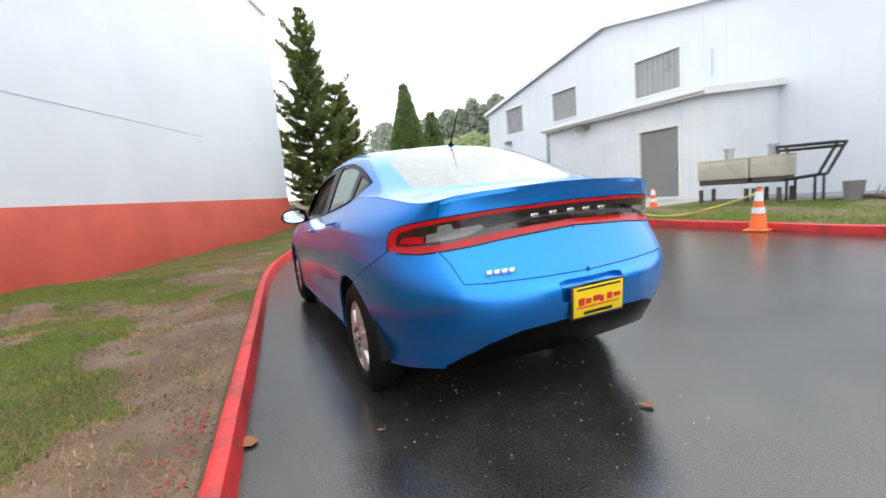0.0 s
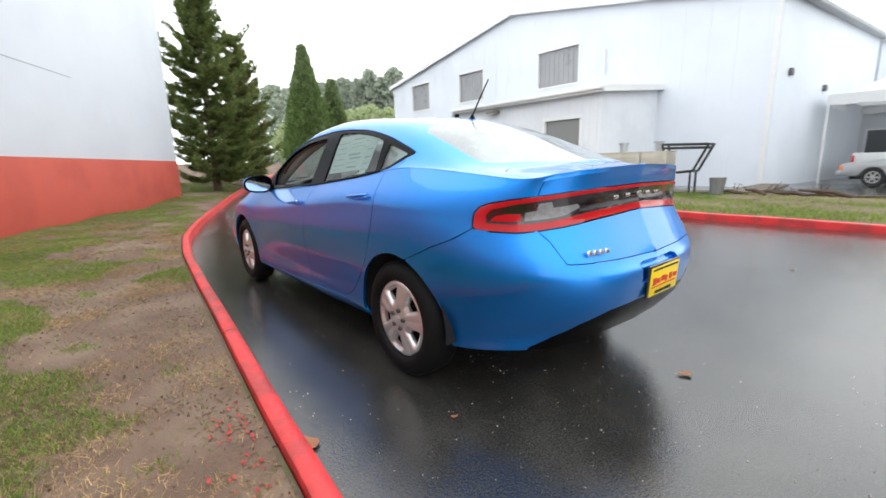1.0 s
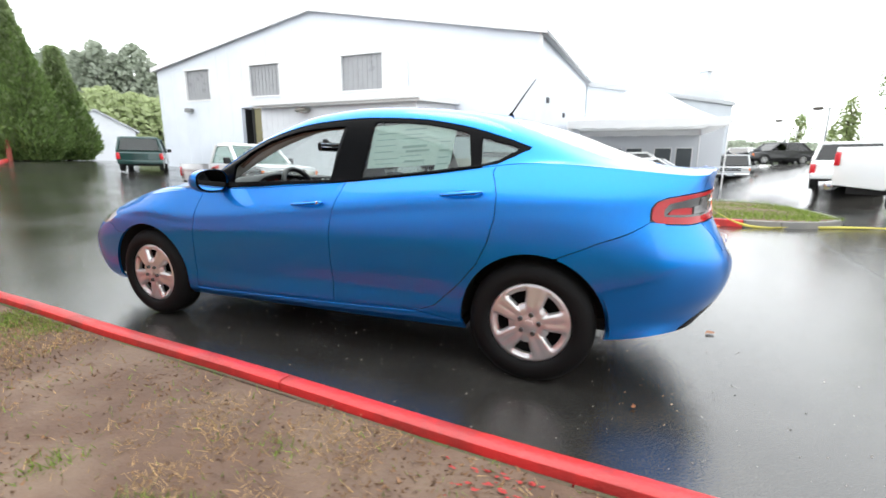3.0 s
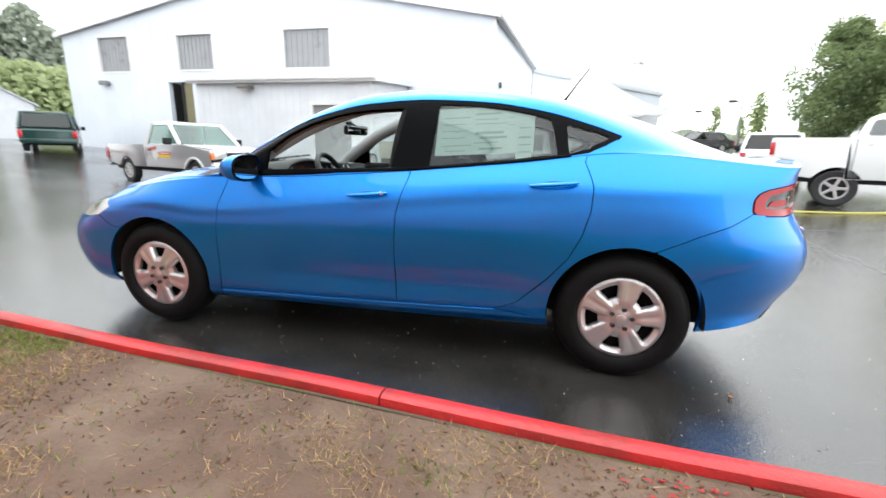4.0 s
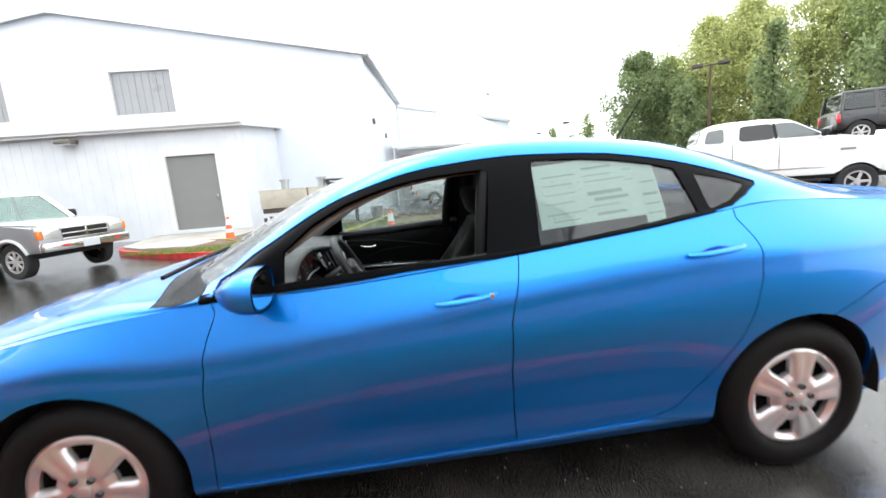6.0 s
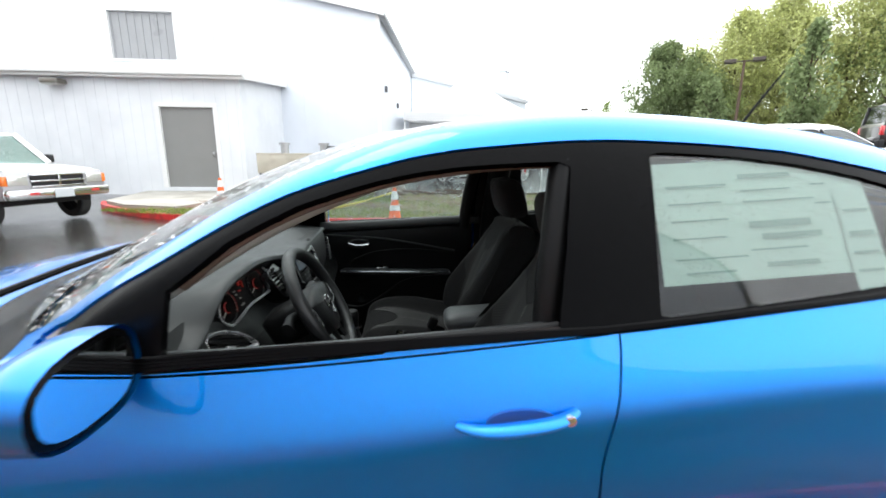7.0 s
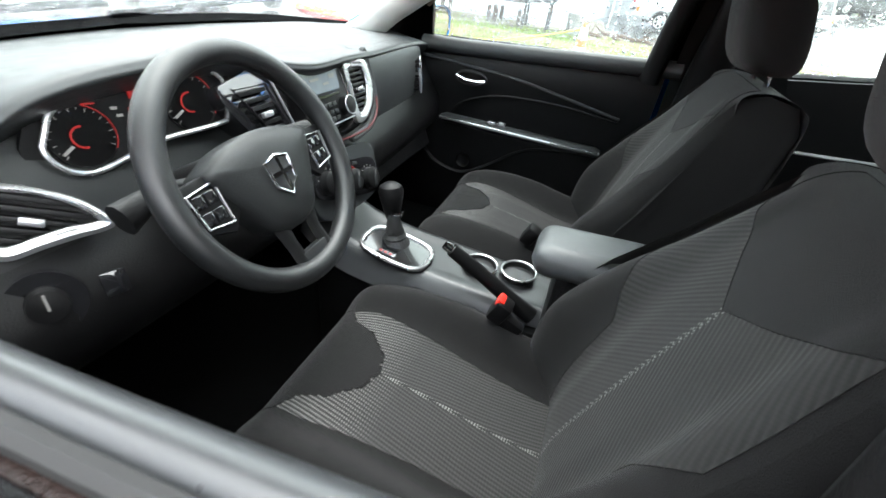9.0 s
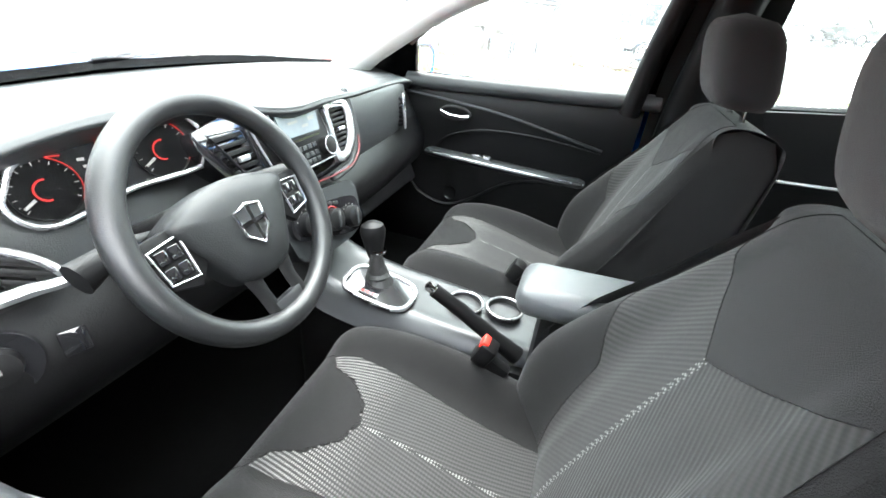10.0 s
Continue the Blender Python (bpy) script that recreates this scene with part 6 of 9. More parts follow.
ring_plate("vent_bezel", vent_out, vent_in, .010, SATIN, sv_, pose(0, 0, .003))
sw = new("light_switch")
sw.parent = car
sw.matrix_basis = frame_on((.548, .590, .790), (-.4, -.9, 0), (.35, 0, 1))
part("switch_plate", lathe(bmesh.new(), [(0, .0), (.040, .0), (.042, -.01)], 28), PIANO, sw)
part("switch_knob", lathe(bmesh.new(), [(.022, 0), (.020, .014), (0, .016)], 24), CABIN_BLACK, sw)
part("switch_mark", boxm(-.0015, .0015, -.004, .016, .014, .018), WHITE_GLOW, sw)
part("dimmer_wheel", boxm(.055, .085, -.016, .018, 0, .006, .003), PIANO, sw)
o = thing("speaker_inset", "", "")
o.parent = car
for k in ("label", "category"):
    if k in o:
        del o[k]
o.matrix_basis = frame_on((.715, .562, .972), (.35, -1, 0), (1, .3, .30))
slab("defrost_slot", smooth_loop([(-.035, 0), (0, .014), (.035, 0), (0, -.014)], 28), .003, DARK, o, I4)
rim_loop("defrost_rim", smooth_loop([(-.036, 0), (0, .015), (.036, 0), (0, -.015)], 28), .003, DASH, o, I4)

# centre stack, square to the driver's side
M = frame_on((.520, .0, .900), (0, -1, 0), (.34, 0, .94))
stack = new("centre_stack")
stack.parent = car
stack.matrix_basis = M
slab("stack_panel", smooth_loop([(-.245, .092), (-.135, .116), (.0, .110), (.15, .098), (.188, .080), (.186, .0), (.168, -.036), (.12, -.062), (.03, -.068), (-.06, -.058), (-.13, -.038), (-.21, .005)], 64), .056, PIANO, stack, pose(0, 0, -.088), bevel=.003)
rim_loop("stack_edge", smooth_loop([(.05, -.080), (.12, -.074), (.175, -.046), (.198, .0), (.202, .085), (.196, .100), (.190, .085), (.188, .0), (.165, -.040), (.12, -.066), (.05, -.071)], 60), .007, DASH, stack, pose(0, 0, -.010))
radio = [(-.102, .096), (.052, .090), (.066, -.030), (-.037, -.030), (-.098, .002)]
slab("radio_face", radio, .036, CABIN_BLACK, stack, pose(0, 0, -.034), bevel=.002)
rim_loop("radio_rim", radio, .0020, SATIN, stack, pose(0, 0, .003))
slab("radio_screen", [(-.088, .084), (.040, .079), (.034, .036), (-.086, .038)], .004, mat("grey_lcd", (0.14, 0.16, 0.18), 0.12, vary=0.3, scale=20), stack, pose(0, 0, .001))
for a, b, c, d in ((-.06, -.03, .062, .067), (-.02, .0, .050, .055), (.006, .026, .060, .068)):
    part("screen_print", boxm(a, b, c, d, .005, .0058), WHITE_GLOW, stack)
part("radio_slot", boxm(-.07, .030, .026, .031, .002, .0045), PIANO, stack)
for k in range(4):
    for yb in (.010, -.006, -.020):
        part("radio_button", boxm(-.058 + .017 * k, -.045 + .017 * k, yb - .004, yb + .005, .002, .006, .001), DASH, stack)
part("radio_knob", lathe(bmesh.new(), [(.0205, 0), (.0195, .018), (.0145, .020), (0, .020)], 28, pose(.036, -.002, .002)), CABIN_BLACK, stack)
rim_loop("knob_rim", [(.036 + .0195 * math.cos(a), -.002 + .0195 * math.sin(a)) for a in np.linspace(0, 6.28, 25)[:-1]], .0014, SATIN, stack, pose(0, 0, .020))
vent("centre_vent", np.array([(-.232, .084), (-.154, .081), (-.131, -.020), (-.150, -.022), (-.181, -.003), (-.206, .042)]), M @ pose(0, 0, -.018), 7, "slanting air vent set in gloss black", rim=PIANO, rim_r=.003)
part("vent_edge", tube(bmesh.new(), [(-.146, .085, -.010), (-.134, .03, -.010), (-.118, -.032, -.010)], .0022, 6), SATIN, stack)
tall_out = np.array(smooth_loop([(.070, .086), (.115, .085), (.160, .078), (.172, .060), (.172, .022), (.150, -.018), (.105, -.046), (.066, -.046), (.064, -.010), (.069, .040)], 60))
tall_in = np.array(smooth_loop([(.083, .072), (.112, .072), (.142, .067), (.150, .054), (.149, .022), (.130, -.012), (.103, -.031), (.080, -.030), (.077, -.004), (.080, .034)], 60))
tv = vent("centre_vent", tall_in, M @ pose(0, 0, .004), 9, "tall air vent with satin silver rim")
ring_plate("vent_bezel", tall_out, tall_in, .010, SATIN, tv, pose(0, 0, .002))
RED_STITCH = mat("dark_red_stitch", (0.10, 0.004, 0.005), 0.6)
part("red_seam", tube(bmesh.new(), [tuple(p) for p in catmull([(-.02, -.066, .0), (.057, -.070, .002), (.12, -.066, .002), (.165, -.044, .001), (.184, -.010, 0)], 20)], .0020, 6), RED_STITCH, stack)
lowc = smooth_loop([(-.150, -.066), (-.04, -.082), (.09, -.098), (.112, -.125), (.092, -.200), (.04, -.222), (-.08, -.216), (-.150, -.190)], 48)
slab("heater_mount", lowc, .05, DASH, stack, pose(0, 0, -.058), bevel=.006)
hv = new("heater_panel")
hv.parent = car
hv.matrix_basis = M @ pose(-.028, -.150, .0, 0, 0, -16)
slab("heater_face", smooth_loop([(-.125, -.010), (-.11, .028), (0, .040), (.095, .044), (.115, .010), (.10, -.034), (0, -.040), (-.10, -.036)], 44), .012, PIANO, hv, pose(0, 0, -.010))
for k, x in enumerate((-.078, .006, .076)):
    kn = part("heater_knob", lathe(bmesh.new(), [(.026, 0), (.025, .016), (.019, .020), (0, .020)], 28, pose(x, -.004, .001)), CABIN_BLACK, hv)
    part("knob_grip", boxm(x - .004, x + .004, -.022, .015, .016, .024, .001), DASH, kn)
    part("knob_mark", boxm(x - .001, x + .001, .004, .014, .024, .025), WHITE_GLOW, kn)
    for a in np.linspace(.3, 2.9, 7):
        part("knob_tick", box(bmesh.new(), -.0012, .0012, .0295, .0325, .002, .0028, 0, 2, pose(x, -.004, 0, 0, 0, math.degrees(a) - 90)), WHITE_GLOW, kn)
part("heater_red_arc", tube(bmesh.new(), [(.006 + .030 * math.cos(a), -.004 + .030 * math.sin(a), .003) for a in np.linspace(.5, 2.6, 12)], .0014, 6), RED_GLOW, hv)
for k in range(4):
    part("heater_button", boxm(-.05 + .022 * k, -.034 + .022 * k, .030, .037, .001, .004, .001), DASH, hv)

# passenger side of the dashboard: a rounded grey face, cut off over a dark recess
net = []
for y, dx, dz in ((-.170, .0, .012), (-.26, .004, .006), (-.40, .010, .0), (-.55, .022, -.004), (-.64, .046, -.010), (-.70, .085, -.02), (-.735, .13, -.03)):
    net.append([(.600 + dx, y, .985 + dz), (.562 + dx, y, .972 + dz), (.545 + dx, y, .93 + dz), (.540 + dx, y, .87 + dz), (.548 + dx, y, .815 + dz), (.560 + dx, y, .800 + dz), (.64 + dx, y, .792 + dz)])
sh3 = Sheet(net)
C3, V3 = np.meshgrid(np.linspace(0, 6, 36), np.linspace(0, 6, 50), indexing="ij")
id3 = np.arange(C3.size).reshape(C3.shape)
raw("dashboard_face", sh3.at(C3.ravel(), V3.ravel()), np.stack([id3[:-1, :-1], id3[:-1, 1:], id3[1:, 1:], id3[1:, :-1]], -1).reshape(-1, 4), DASH, car, "grey passenger-side dashboard face")
part("dash_seam", tube(bmesh.new(), [(.555, -.19, .842), (.562, -.40, .832), (.575, -.55, .826)], .0025, 6), CABIN_BLACK, car)
# The lid is black to stand for shade in the recess.
part("glovebox_lid", box(bmesh.new(), -.012, .012, -.20, .20, -.075, .075, .012, 3, pose(.560, -.42, .700, 0, 24)), CABIN_BLACK, car)
pv = np.array(smooth_loop([(-.018, .052), (.014, .050), (.024, 0), (.010, -.050), (-.014, -.046), (-.024, 0)], 36))
vent("side_vent", pv, frame_on((.552, -.552, .880), (.35, -.9, 0), (.12, 0, 1)), 7, "narrow air vent with bright rim")

# steering wheel
WC, WT = Vector((.402, .350, .918)), 28.5
wheel = new("steering_wheel")
wheel.parent = car
wheel.matrix_basis = frame_on(WC, (.05, -1, 0), (math.sin(radians(WT)), 0, math.cos(radians(WT))))
bm = bmesh.new()
tube(bm, [(.163 * math.cos(a), .160 * math.sin(a), 0) for a in np.linspace(0, 6.28319, 73)[:-1]], .0172, 14, closed=True)
part("wheel_rim", bm, mat("black_grained_wheel", (0.0085, 0.009, 0.0095), 0.38, vary=0.08, scale=60, bump=0.15, bump_scale=700), wheel, smooth=80)
pad = smooth_loop([(-.104, .030), (-.06, .047), (0, .054), (.06, .047), (.104, .030), (.096, .004), (.072, -.040), (.046, -.080), (0, -.092), (-.046, -.080), (-.072, -.040), (-.096, .004)], 60)
bm = bmesh.new()
rings = []
for s_, z in ((1.0, -.035), (1.0, -.006), (.97, .003), (.88, .009), (.6, .014), (.3, .016)):
    rings.append([bm.verts.new((a * s_, b * s_, z)) for a, b in pad])
for a, b in zip(rings, rings[1:]):
    for k in range(len(pad)):
        bm.faces.new((a[k], a[(k + 1) % len(pad)], b[(k + 1) % len(pad)], b[k]))
bm.faces.new(rings[-1])
part("airbag_pad", bm, DASH_SHADED, wheel, smooth=60)
for sgn in (-1, 1):
    bm = bmesh.new()
    plate(bm, [(sgn * .07, .030), (sgn * .150, .026), (sgn * .152, -.030), (sgn * .10, -.050), (sgn * .068, -.02)], .014, "z", -.016, .003)
    sp = part("spoke", bm, CABIN_BLACK, wheel)
    rim_loop("button_rim", [(sgn * .096, .018), (sgn * .140, .014), (sgn * .136, -.030), (sgn * .098, -.036)], .0020, SATIN, sp, pose(0, 0, .0))
    for k in range(2):
        for j in range(2):
            part("wheel_button", boxm(sgn * .118 + .018 * j - .017, sgn * .118 + .018 * j - .002, -.006 - .022 * k, .011 - .022 * k, -.004, .002, .002), PIANO, sp)
    bm = bmesh.new()
    tube(bm, [(sgn * .034, -.070, -.006), (sgn * .030, -.11, -.006), (sgn * .030, -.152, 0)], [.016, .012, .013], 8, flat=.5)
    part("lower_spoke", bm, CABIN_BLACK, wheel)
part("lower_bridge", boxm(-.030, .030, -.156, -.128, -.012, .004, .004), CONSOLE_GREY, wheel)
# plain shield emblem
sh_o = [(-.024, .022), (0, .028), (.024, .022), (.022, -.012), (0, -.030), (-.022, -.012)]
em = new("wheel_emblem")
em.parent = wheel
em.matrix_basis = pose(0, -.014, .0165)
rim_loop("emblem_rim", sh_o, .0026, CHROME, em, I4)
bm = bmesh.new()
box(bm, -.003, .003, -.026, .024, -.001, .003)
box(bm, -.020, .020, .0, .006, -.001, .003)
part("emblem_cross", bm, CHROME, em)
part("column_cover", box(bmesh.new(), -.06, .06, -.055, .045, -.16, -.03, .02, 3), CABIN_BLACK, wheel)
part("stalk", tube(bmesh.new(), [(-.05, .015, -.05), (-.13, .03, -.052), (-.185, .02, -.05)], [.009, .012, .020], 10, flat=.7), CABIN_BLACK, wheel)
part("stalk", tube(bmesh.new(), [(.05, .015, -.05), (.13, .03, -.052), (.180, .02, -.05)], [.009, .012, .018], 10, flat=.7), CABIN_BLACK, wheel)

# centre console
con = new("centre_console")
con.parent = car
net = []
for k, y in enumerate(np.linspace(-.125, .125, 7)):
    e = abs(y) / .125
    drop = .05 * max(0, e - .66) / .34
    net.append([(.55, y * .9, .69 - drop), (.46, y, .635 - drop), (.34, y, .612 - drop), (.20, y, .600 - drop), (.08, y * .95, .592 - drop), (-.05, y * .85, .588 - drop)])
shc = Sheet(net)
C, V = np.meshgrid(np.linspace(0, 5, 40), np.linspace(0, 6, 28), indexing="ij")
P = shc.at(C.ravel(), V.ravel())
idx = np.arange(C.size).reshape(C.shape)
raw("console_top", P, np.stack([idx[:-1, :-1], idx[:-1, 1:], idx[1:, 1:], idx[1:, :-1]], -1).reshape(-1, 4), CONSOLE_GREY, con)
part("console_side", boxm(-.32, .52, -.115, .115, .26, .565, .02), CABIN_BLACK, con)
gate = [(.080 * math.copysign(abs(math.cos(a)) ** .6, math.cos(a)), .056 * math.copysign(abs(math.sin(a)) ** .6, math.sin(a))) for a in np.linspace(0, 6.2832, 49)[:-1]]
gm = frame_on((.335, .045, .618), (1, 0, .16), (0, 1, 0))
slab("gate_plate", gate, .008, PIANO, con, gm)
rim_loop("gate_rim", gate, .006, SATIN, con, gm, .008)
slab("gate_letters", [(-.01, .028), (.03, .028), (.03, .040), (-.01, .040)], .0095, SATIN, con, gm)
bm = bmesh.new()
for k in range(3):
    box(bm, -.002 + .012 * k, .005 + .012 * k, .031, .037, .0095, .0105)
o = part("gate_marks", bm, RED_GLOW, con)
o.matrix_basis = gm
bm = bmesh.new()
lathe(bm, [(.036, .0), (.033, .008), (.027, .016), (.028, .022), (.022, .030), (.023, .036), (.018, .045), (.019, .051), (.015, .062), (.014, .080)], 18, pose(.350, .022, .620, 0, 6))
part("gear_gaiter", bm, mat("black_leather", (0.018, 0.018, 0.018), 0.5, bump=0.4, bump_scale=120), con)
bm = bmesh.new()
lathe(bm, [(.013, .060), (.019, .076), (.022, .095), (.027, .114), (.029, .130), (.025, .143), (.014, .150), (0, .1515)], 22, pose(.352, .020, .618, 4, 9))
part("gear_knob", bm, CABIN_BLACK, con)
part("gear_collar", lathe(bmesh.new(), [(.0165, .078), (.0175, .082), (.0165, .086)], 16, pose(.352, .018, .622)), CHROME, con)
for x, y in ((.145, -.015), (.055, -.035)):
    bm = lathe(bmesh.new(), [(.040, 0), (.038, -.002), (.036, -.05), (0, -.05)], 28, pose(x, y, .606))
    part("cup_holder", bm, DARK, con)
    rim_loop("cup_rim", [(x + .041 * math.cos(a), y + .041 * math.sin(a)) for a in np.linspace(0, 6.28, 31)[:-1]], .0028, SATIN, con, pose(0, 0, .606))
bm = bmesh.new()
tube(bm, [(.0, .085, .585), (.06, .088, .62), (.13, .10, .672), (.185, .112, .710)], [.020, .017, .0155, .0145], 10)
lever = part("brake_lever", bm, CABIN_BLACK, con)
part("brake_button", tube(bmesh.new(), [(.184, .112, .709), (.200, .115, .719)], .0095, 10), CHROME, lever)
# armrest box and lid
part("armrest_box", boxm(-.33, -.02, -.05, .115, .50, .735, .02), CABIN_BLACK, con)
bm = box(bmesh.new(), -.170, .165, -.068, .068, -.036, .030, .032, 8)
o = part("armrest_lid", bm, ARMREST, con, "grey vinyl armrest", smooth=60)
o.matrix_basis = pose(-.135, .062, .753, 0, 3)
# belt buckles
for y, red in ((.162, True), (-.155, False)):
    b = new("belt_buckle")
    b.parent = car
    b.matrix_basis = pose(.062, y - .004, .618, 0, -25, 0)
    part("buckle_stem", boxm(-.055, .0, -.012, .012, -.05, .02, .006), CABIN_BLACK, b)
    part("buckle_body", boxm(-.012, .022, -.02, .02, -.005, .045, .007), CABIN_BLACK, b)
    if red:
        part("buckle_button", boxm(.010, .024, -.014, .014, .030, .048, .003), mat("red_button", (0.75, 0.03, 0.02), 0.35), b)

# doors from inside
def door_inside(s):
    root = new("door_panel")
    root.parent = car
    net = []
    for x in (.98, .80, .55, .25, .0, -.18):
        zb = np.interp(x, [-.2, .4, .7, .98], [.985, .945, .93, .925])
        net.append([(x, s * .765, zb - .006), (x, s * .742, zb - .004), (x, s * .728, zb - .02), (x, s * .722, zb - .08), (x, s * .735, .78), (x, s * .745, .70), (x, s * .74, .55), (x, s * .75, .40), (x, s * .79, .28)])
    sh2 = Sheet(net)
    C2, V2 = np.meshgrid(np.linspace(0, 8, 50), np.linspace(0, 5, 40), indexing="ij")
    P2 = sh2.at(C2.ravel(), V2.ravel())
    id2 = np.arange(C2.size).reshape(C2.shape)
    q2 = np.stack([id2[:-1, :-1], id2[:-1, 1:], id2[1:, 1:], id2[1:, :-1]], -1).reshape(-1, 4)
    # Driver's card takes a lighter plastic to stand for daylight on it.
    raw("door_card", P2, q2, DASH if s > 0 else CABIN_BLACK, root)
    # sloping crease from the dashboard down to the rear edge
    part("trim_line", tube(bmesh.new(), [tuple(p) for p in catmull([(.70, s * .716, .920), (.46, s * .716, .905), (.24, s * .718, .884), (-.09, s * .724, .822)], 20)], .008, 6, flat=.6), DASH, root)
    bm = bmesh.new()
    arm = catmull([(.52, s * .715, .715), (.42, s * .685, .722), (.25, s * .672, .722), (.05, s * .676, .716), (-.06, s * .70, .708)], 26)
    tube(bm, [tuple(p) for p in arm], [.018] + [.030] * 24 + [.020], 10, flat=.55)
    part("door_armrest", bm, DASH, root)
    part("armrest_trim", tube(bmesh.new(), [(x, y - s * .026, z + .006) for x, y, z in arm], .003, 6), SATIN, root)
    part("door_speaker", lathe(bmesh.new(), [(0, .004), (.020, .003), (.026, 0), (.028, -.004)], 24, frame_on((.42, s * .728, .560), (-s, 0, 0), (0, 0, 1)) @ pose(0, 0, 0)), CABIN_BLACK, root)
    bow = catmull([(.50, s * .728, .725), (.44, s * .722, .783), (.31, s * .720, .824), (.11, s * .722, .830), (-.09, s * .73, .808)], 24)
    part("upper_insert_edge", tube(bmesh.new(), [tuple(p) for p in bow], .004, 6), CABIN_BLACK, root)
    pk = catmull([(.62, s * .735, .68), (.60, s * .730, .60), (.54, s * .724, .535), (.43, s * .722, .510), (.33, s * .722, .555), (.18, s * .724, .655), (-.03, s * .73, .685)], 30)
    part("pocket_edge", tube(bmesh.new(), [tuple(p) for p in pk], .007, 6), CABIN_BLACK, root)
    # release handle in its dark cup
    cup = new("release_cup")
    cup.parent = root
    cup.matrix_basis = pose(.425, s * .712, .866)
    bm = bmesh.new()
    tube(bm, [(.055 * math.cos(a), 0, .022 * math.sin(a)) for a in np.linspace(0, 6.28, 25)[:-1]], .005, 6, closed=True)
    part("cup_rim", bm, DARK, root).matrix_basis = pose(.425, s * .712, .866)
    bm = bmesh.new()
    tube(bm, [(.475, s * .698, .872), (.44, s * .694, .862), (.40, s * .692, .862), (.372, s * .698, .866)], [.006, .008, .008, .010], 8, flat=.7)
    part("release_handle", bm, CHROME, root)
    bpy.data.objects.remove(cup)
    for k in range(2):
        part("window_switch", boxm(.27 + .035 * k, .30 + .035 * k, min(s * .668, s * .688), max(s * .668, s * .688), .736, .746, .003), SATIN, root)
    return root


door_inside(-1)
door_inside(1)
# rear door cards and inner sills
for s in (1, -1):
    bm = bmesh.new()
    plate(bm, [(-.25, .99), (-1.10, 1.09), (-1.15, .9), (-1.0, .5), (-.85, .28), (-.25, .28)], s * .03, "y", s * .72)
    part("rear_door_card", bm, CABIN_BLACK, car)
    part("rear_card_trim", tube(bmesh.new(), [(-.30, s * .715, .83), (-.6, s * .708, .835), (-.95, s * .715, .85)], .008, 6, flat=.6), SATIN, car)

# pillars, headliner and sunshades
inner = dice(top_sheet, np.linspace(9.0, 15.2, 90), np.unique(np.concatenate([np.linspace(.75, 1.2, 10), np.linspace(1.2, 3, 24)])), [("dlo", dlo), ("ws", ws), ("bl", bl)], scale=(0.24, 0.40))
P, N, q = inner[""]
v, f = panel_mesh(P, N, q, gap=0.0, push=-0.028, thick=False)
both("headliner", v, f, LINER, car, "pale grey cloth headliner")
for s in (1, -1):
    cc = np.linspace(c_cowl - .35, c_roof_f + .6, 26)
    vv_ = np.full(26, 1.25)
    ap = top_sheet.at(cc, vv_) - top_sheet.normal(cc, vv_) * 0.050
    bm = bmesh.new()
    tube(bm, [(x, s * abs(y), z) for x, y, z in ap], [.048] * 26, 12)
    part("front_pillar_trim", bm, PILLAR, car, smooth=60)
    part("quarter_trim", box(bmesh.new(), -1.80, -1.02, min(s * .655, s * .675), max(s * .655, s * .675), .45, 1.07, .008), CABIN_BLACK, car)
    bpil = catmull([(-.265, s * .700, .60), (-.275, s * .690, .95), (-.285, s * .620, 1.15), (-.295, s * .545, 1.33)], 20)
    bm = bmesh.new()
    tube(bm, [tuple(p) for p in bpil], [.055] * 20, 10, flat=1.0)
    part("centre_pillar_trim", bm, CABIN_BLACK, car)
    bm = bmesh.new()
    rows_ = [[bm.verts.new((x, s * y, z)) for x in np.linspace(x0, x1, 5)] for x0, x1, y, z in ((-.20, -.52, .716, .55), (-.19, -.50, .712, .98), (-.19, -.44, .668, 1.10), (-.20, -.41, .612, 1.23), (-.21, -.40, .556, 1.34))]
    for ra, rb in zip(rows_, rows_[1:]):
        for k in range(4):
            bm.faces.new((ra[k], ra[k + 1], rb[k + 1], rb[k]))
    bmesh.ops.solidify(bm, geom=bm.faces[:], thickness=0.012)
    part("pillar_panel", bm, DASH_SHADED, car, "dark grey inner pillar cover", smooth=60)
    bm = bmesh.new()
    tube(bm, [(-.30, s * .655, 1.12), (-.285, s * .665, .95), (-.27, s * .68, .70), (-.25, s * .66, .50)], .024, 4, flat=.1)
    belt_ob = part("seat_belt", bm, mat("black_webbing", (0.02, 0.02, 0.021), 0.8, bump=0.2, bump_scale=300), car)
    part("belt_guide", boxm(-.325, -.275, min(s * .64, s * .67), max(s * .64, s * .67), 1.10, 1.15, .01), CABIN_BLACK, belt_ob)
    sv = part("sun_visor", box(bmesh.new(), -.08, .08, -.19, .19, -.010, .010, .008, 3), LINER, car)
    sv.matrix_basis = pose(-.03, s * .33, 1.368, 0, 7)
# roof-edge trim seen through the open window
for s in (1, -1):
    edge = [(x, s * (y - .014), z - .010) for x, y, z in ((.60, .700, 1.085), (.50, .680, 1.165), (.37, .655, 1.232), (.22, .633, 1.280), (.09, .617, 1.306), (-.05, .606, 1.322), (-.17, .60, 1.328))]
    part("roof_edge_trim", tube(bmesh.new(), [tuple(p) for p in catmull(edge, 24)], .013, 8), mat("brown_grey_seal", (0.11, 0.075, 0.06), 0.7) if s == 1 else bpy.data.materials["brown_grey_seal"], car)
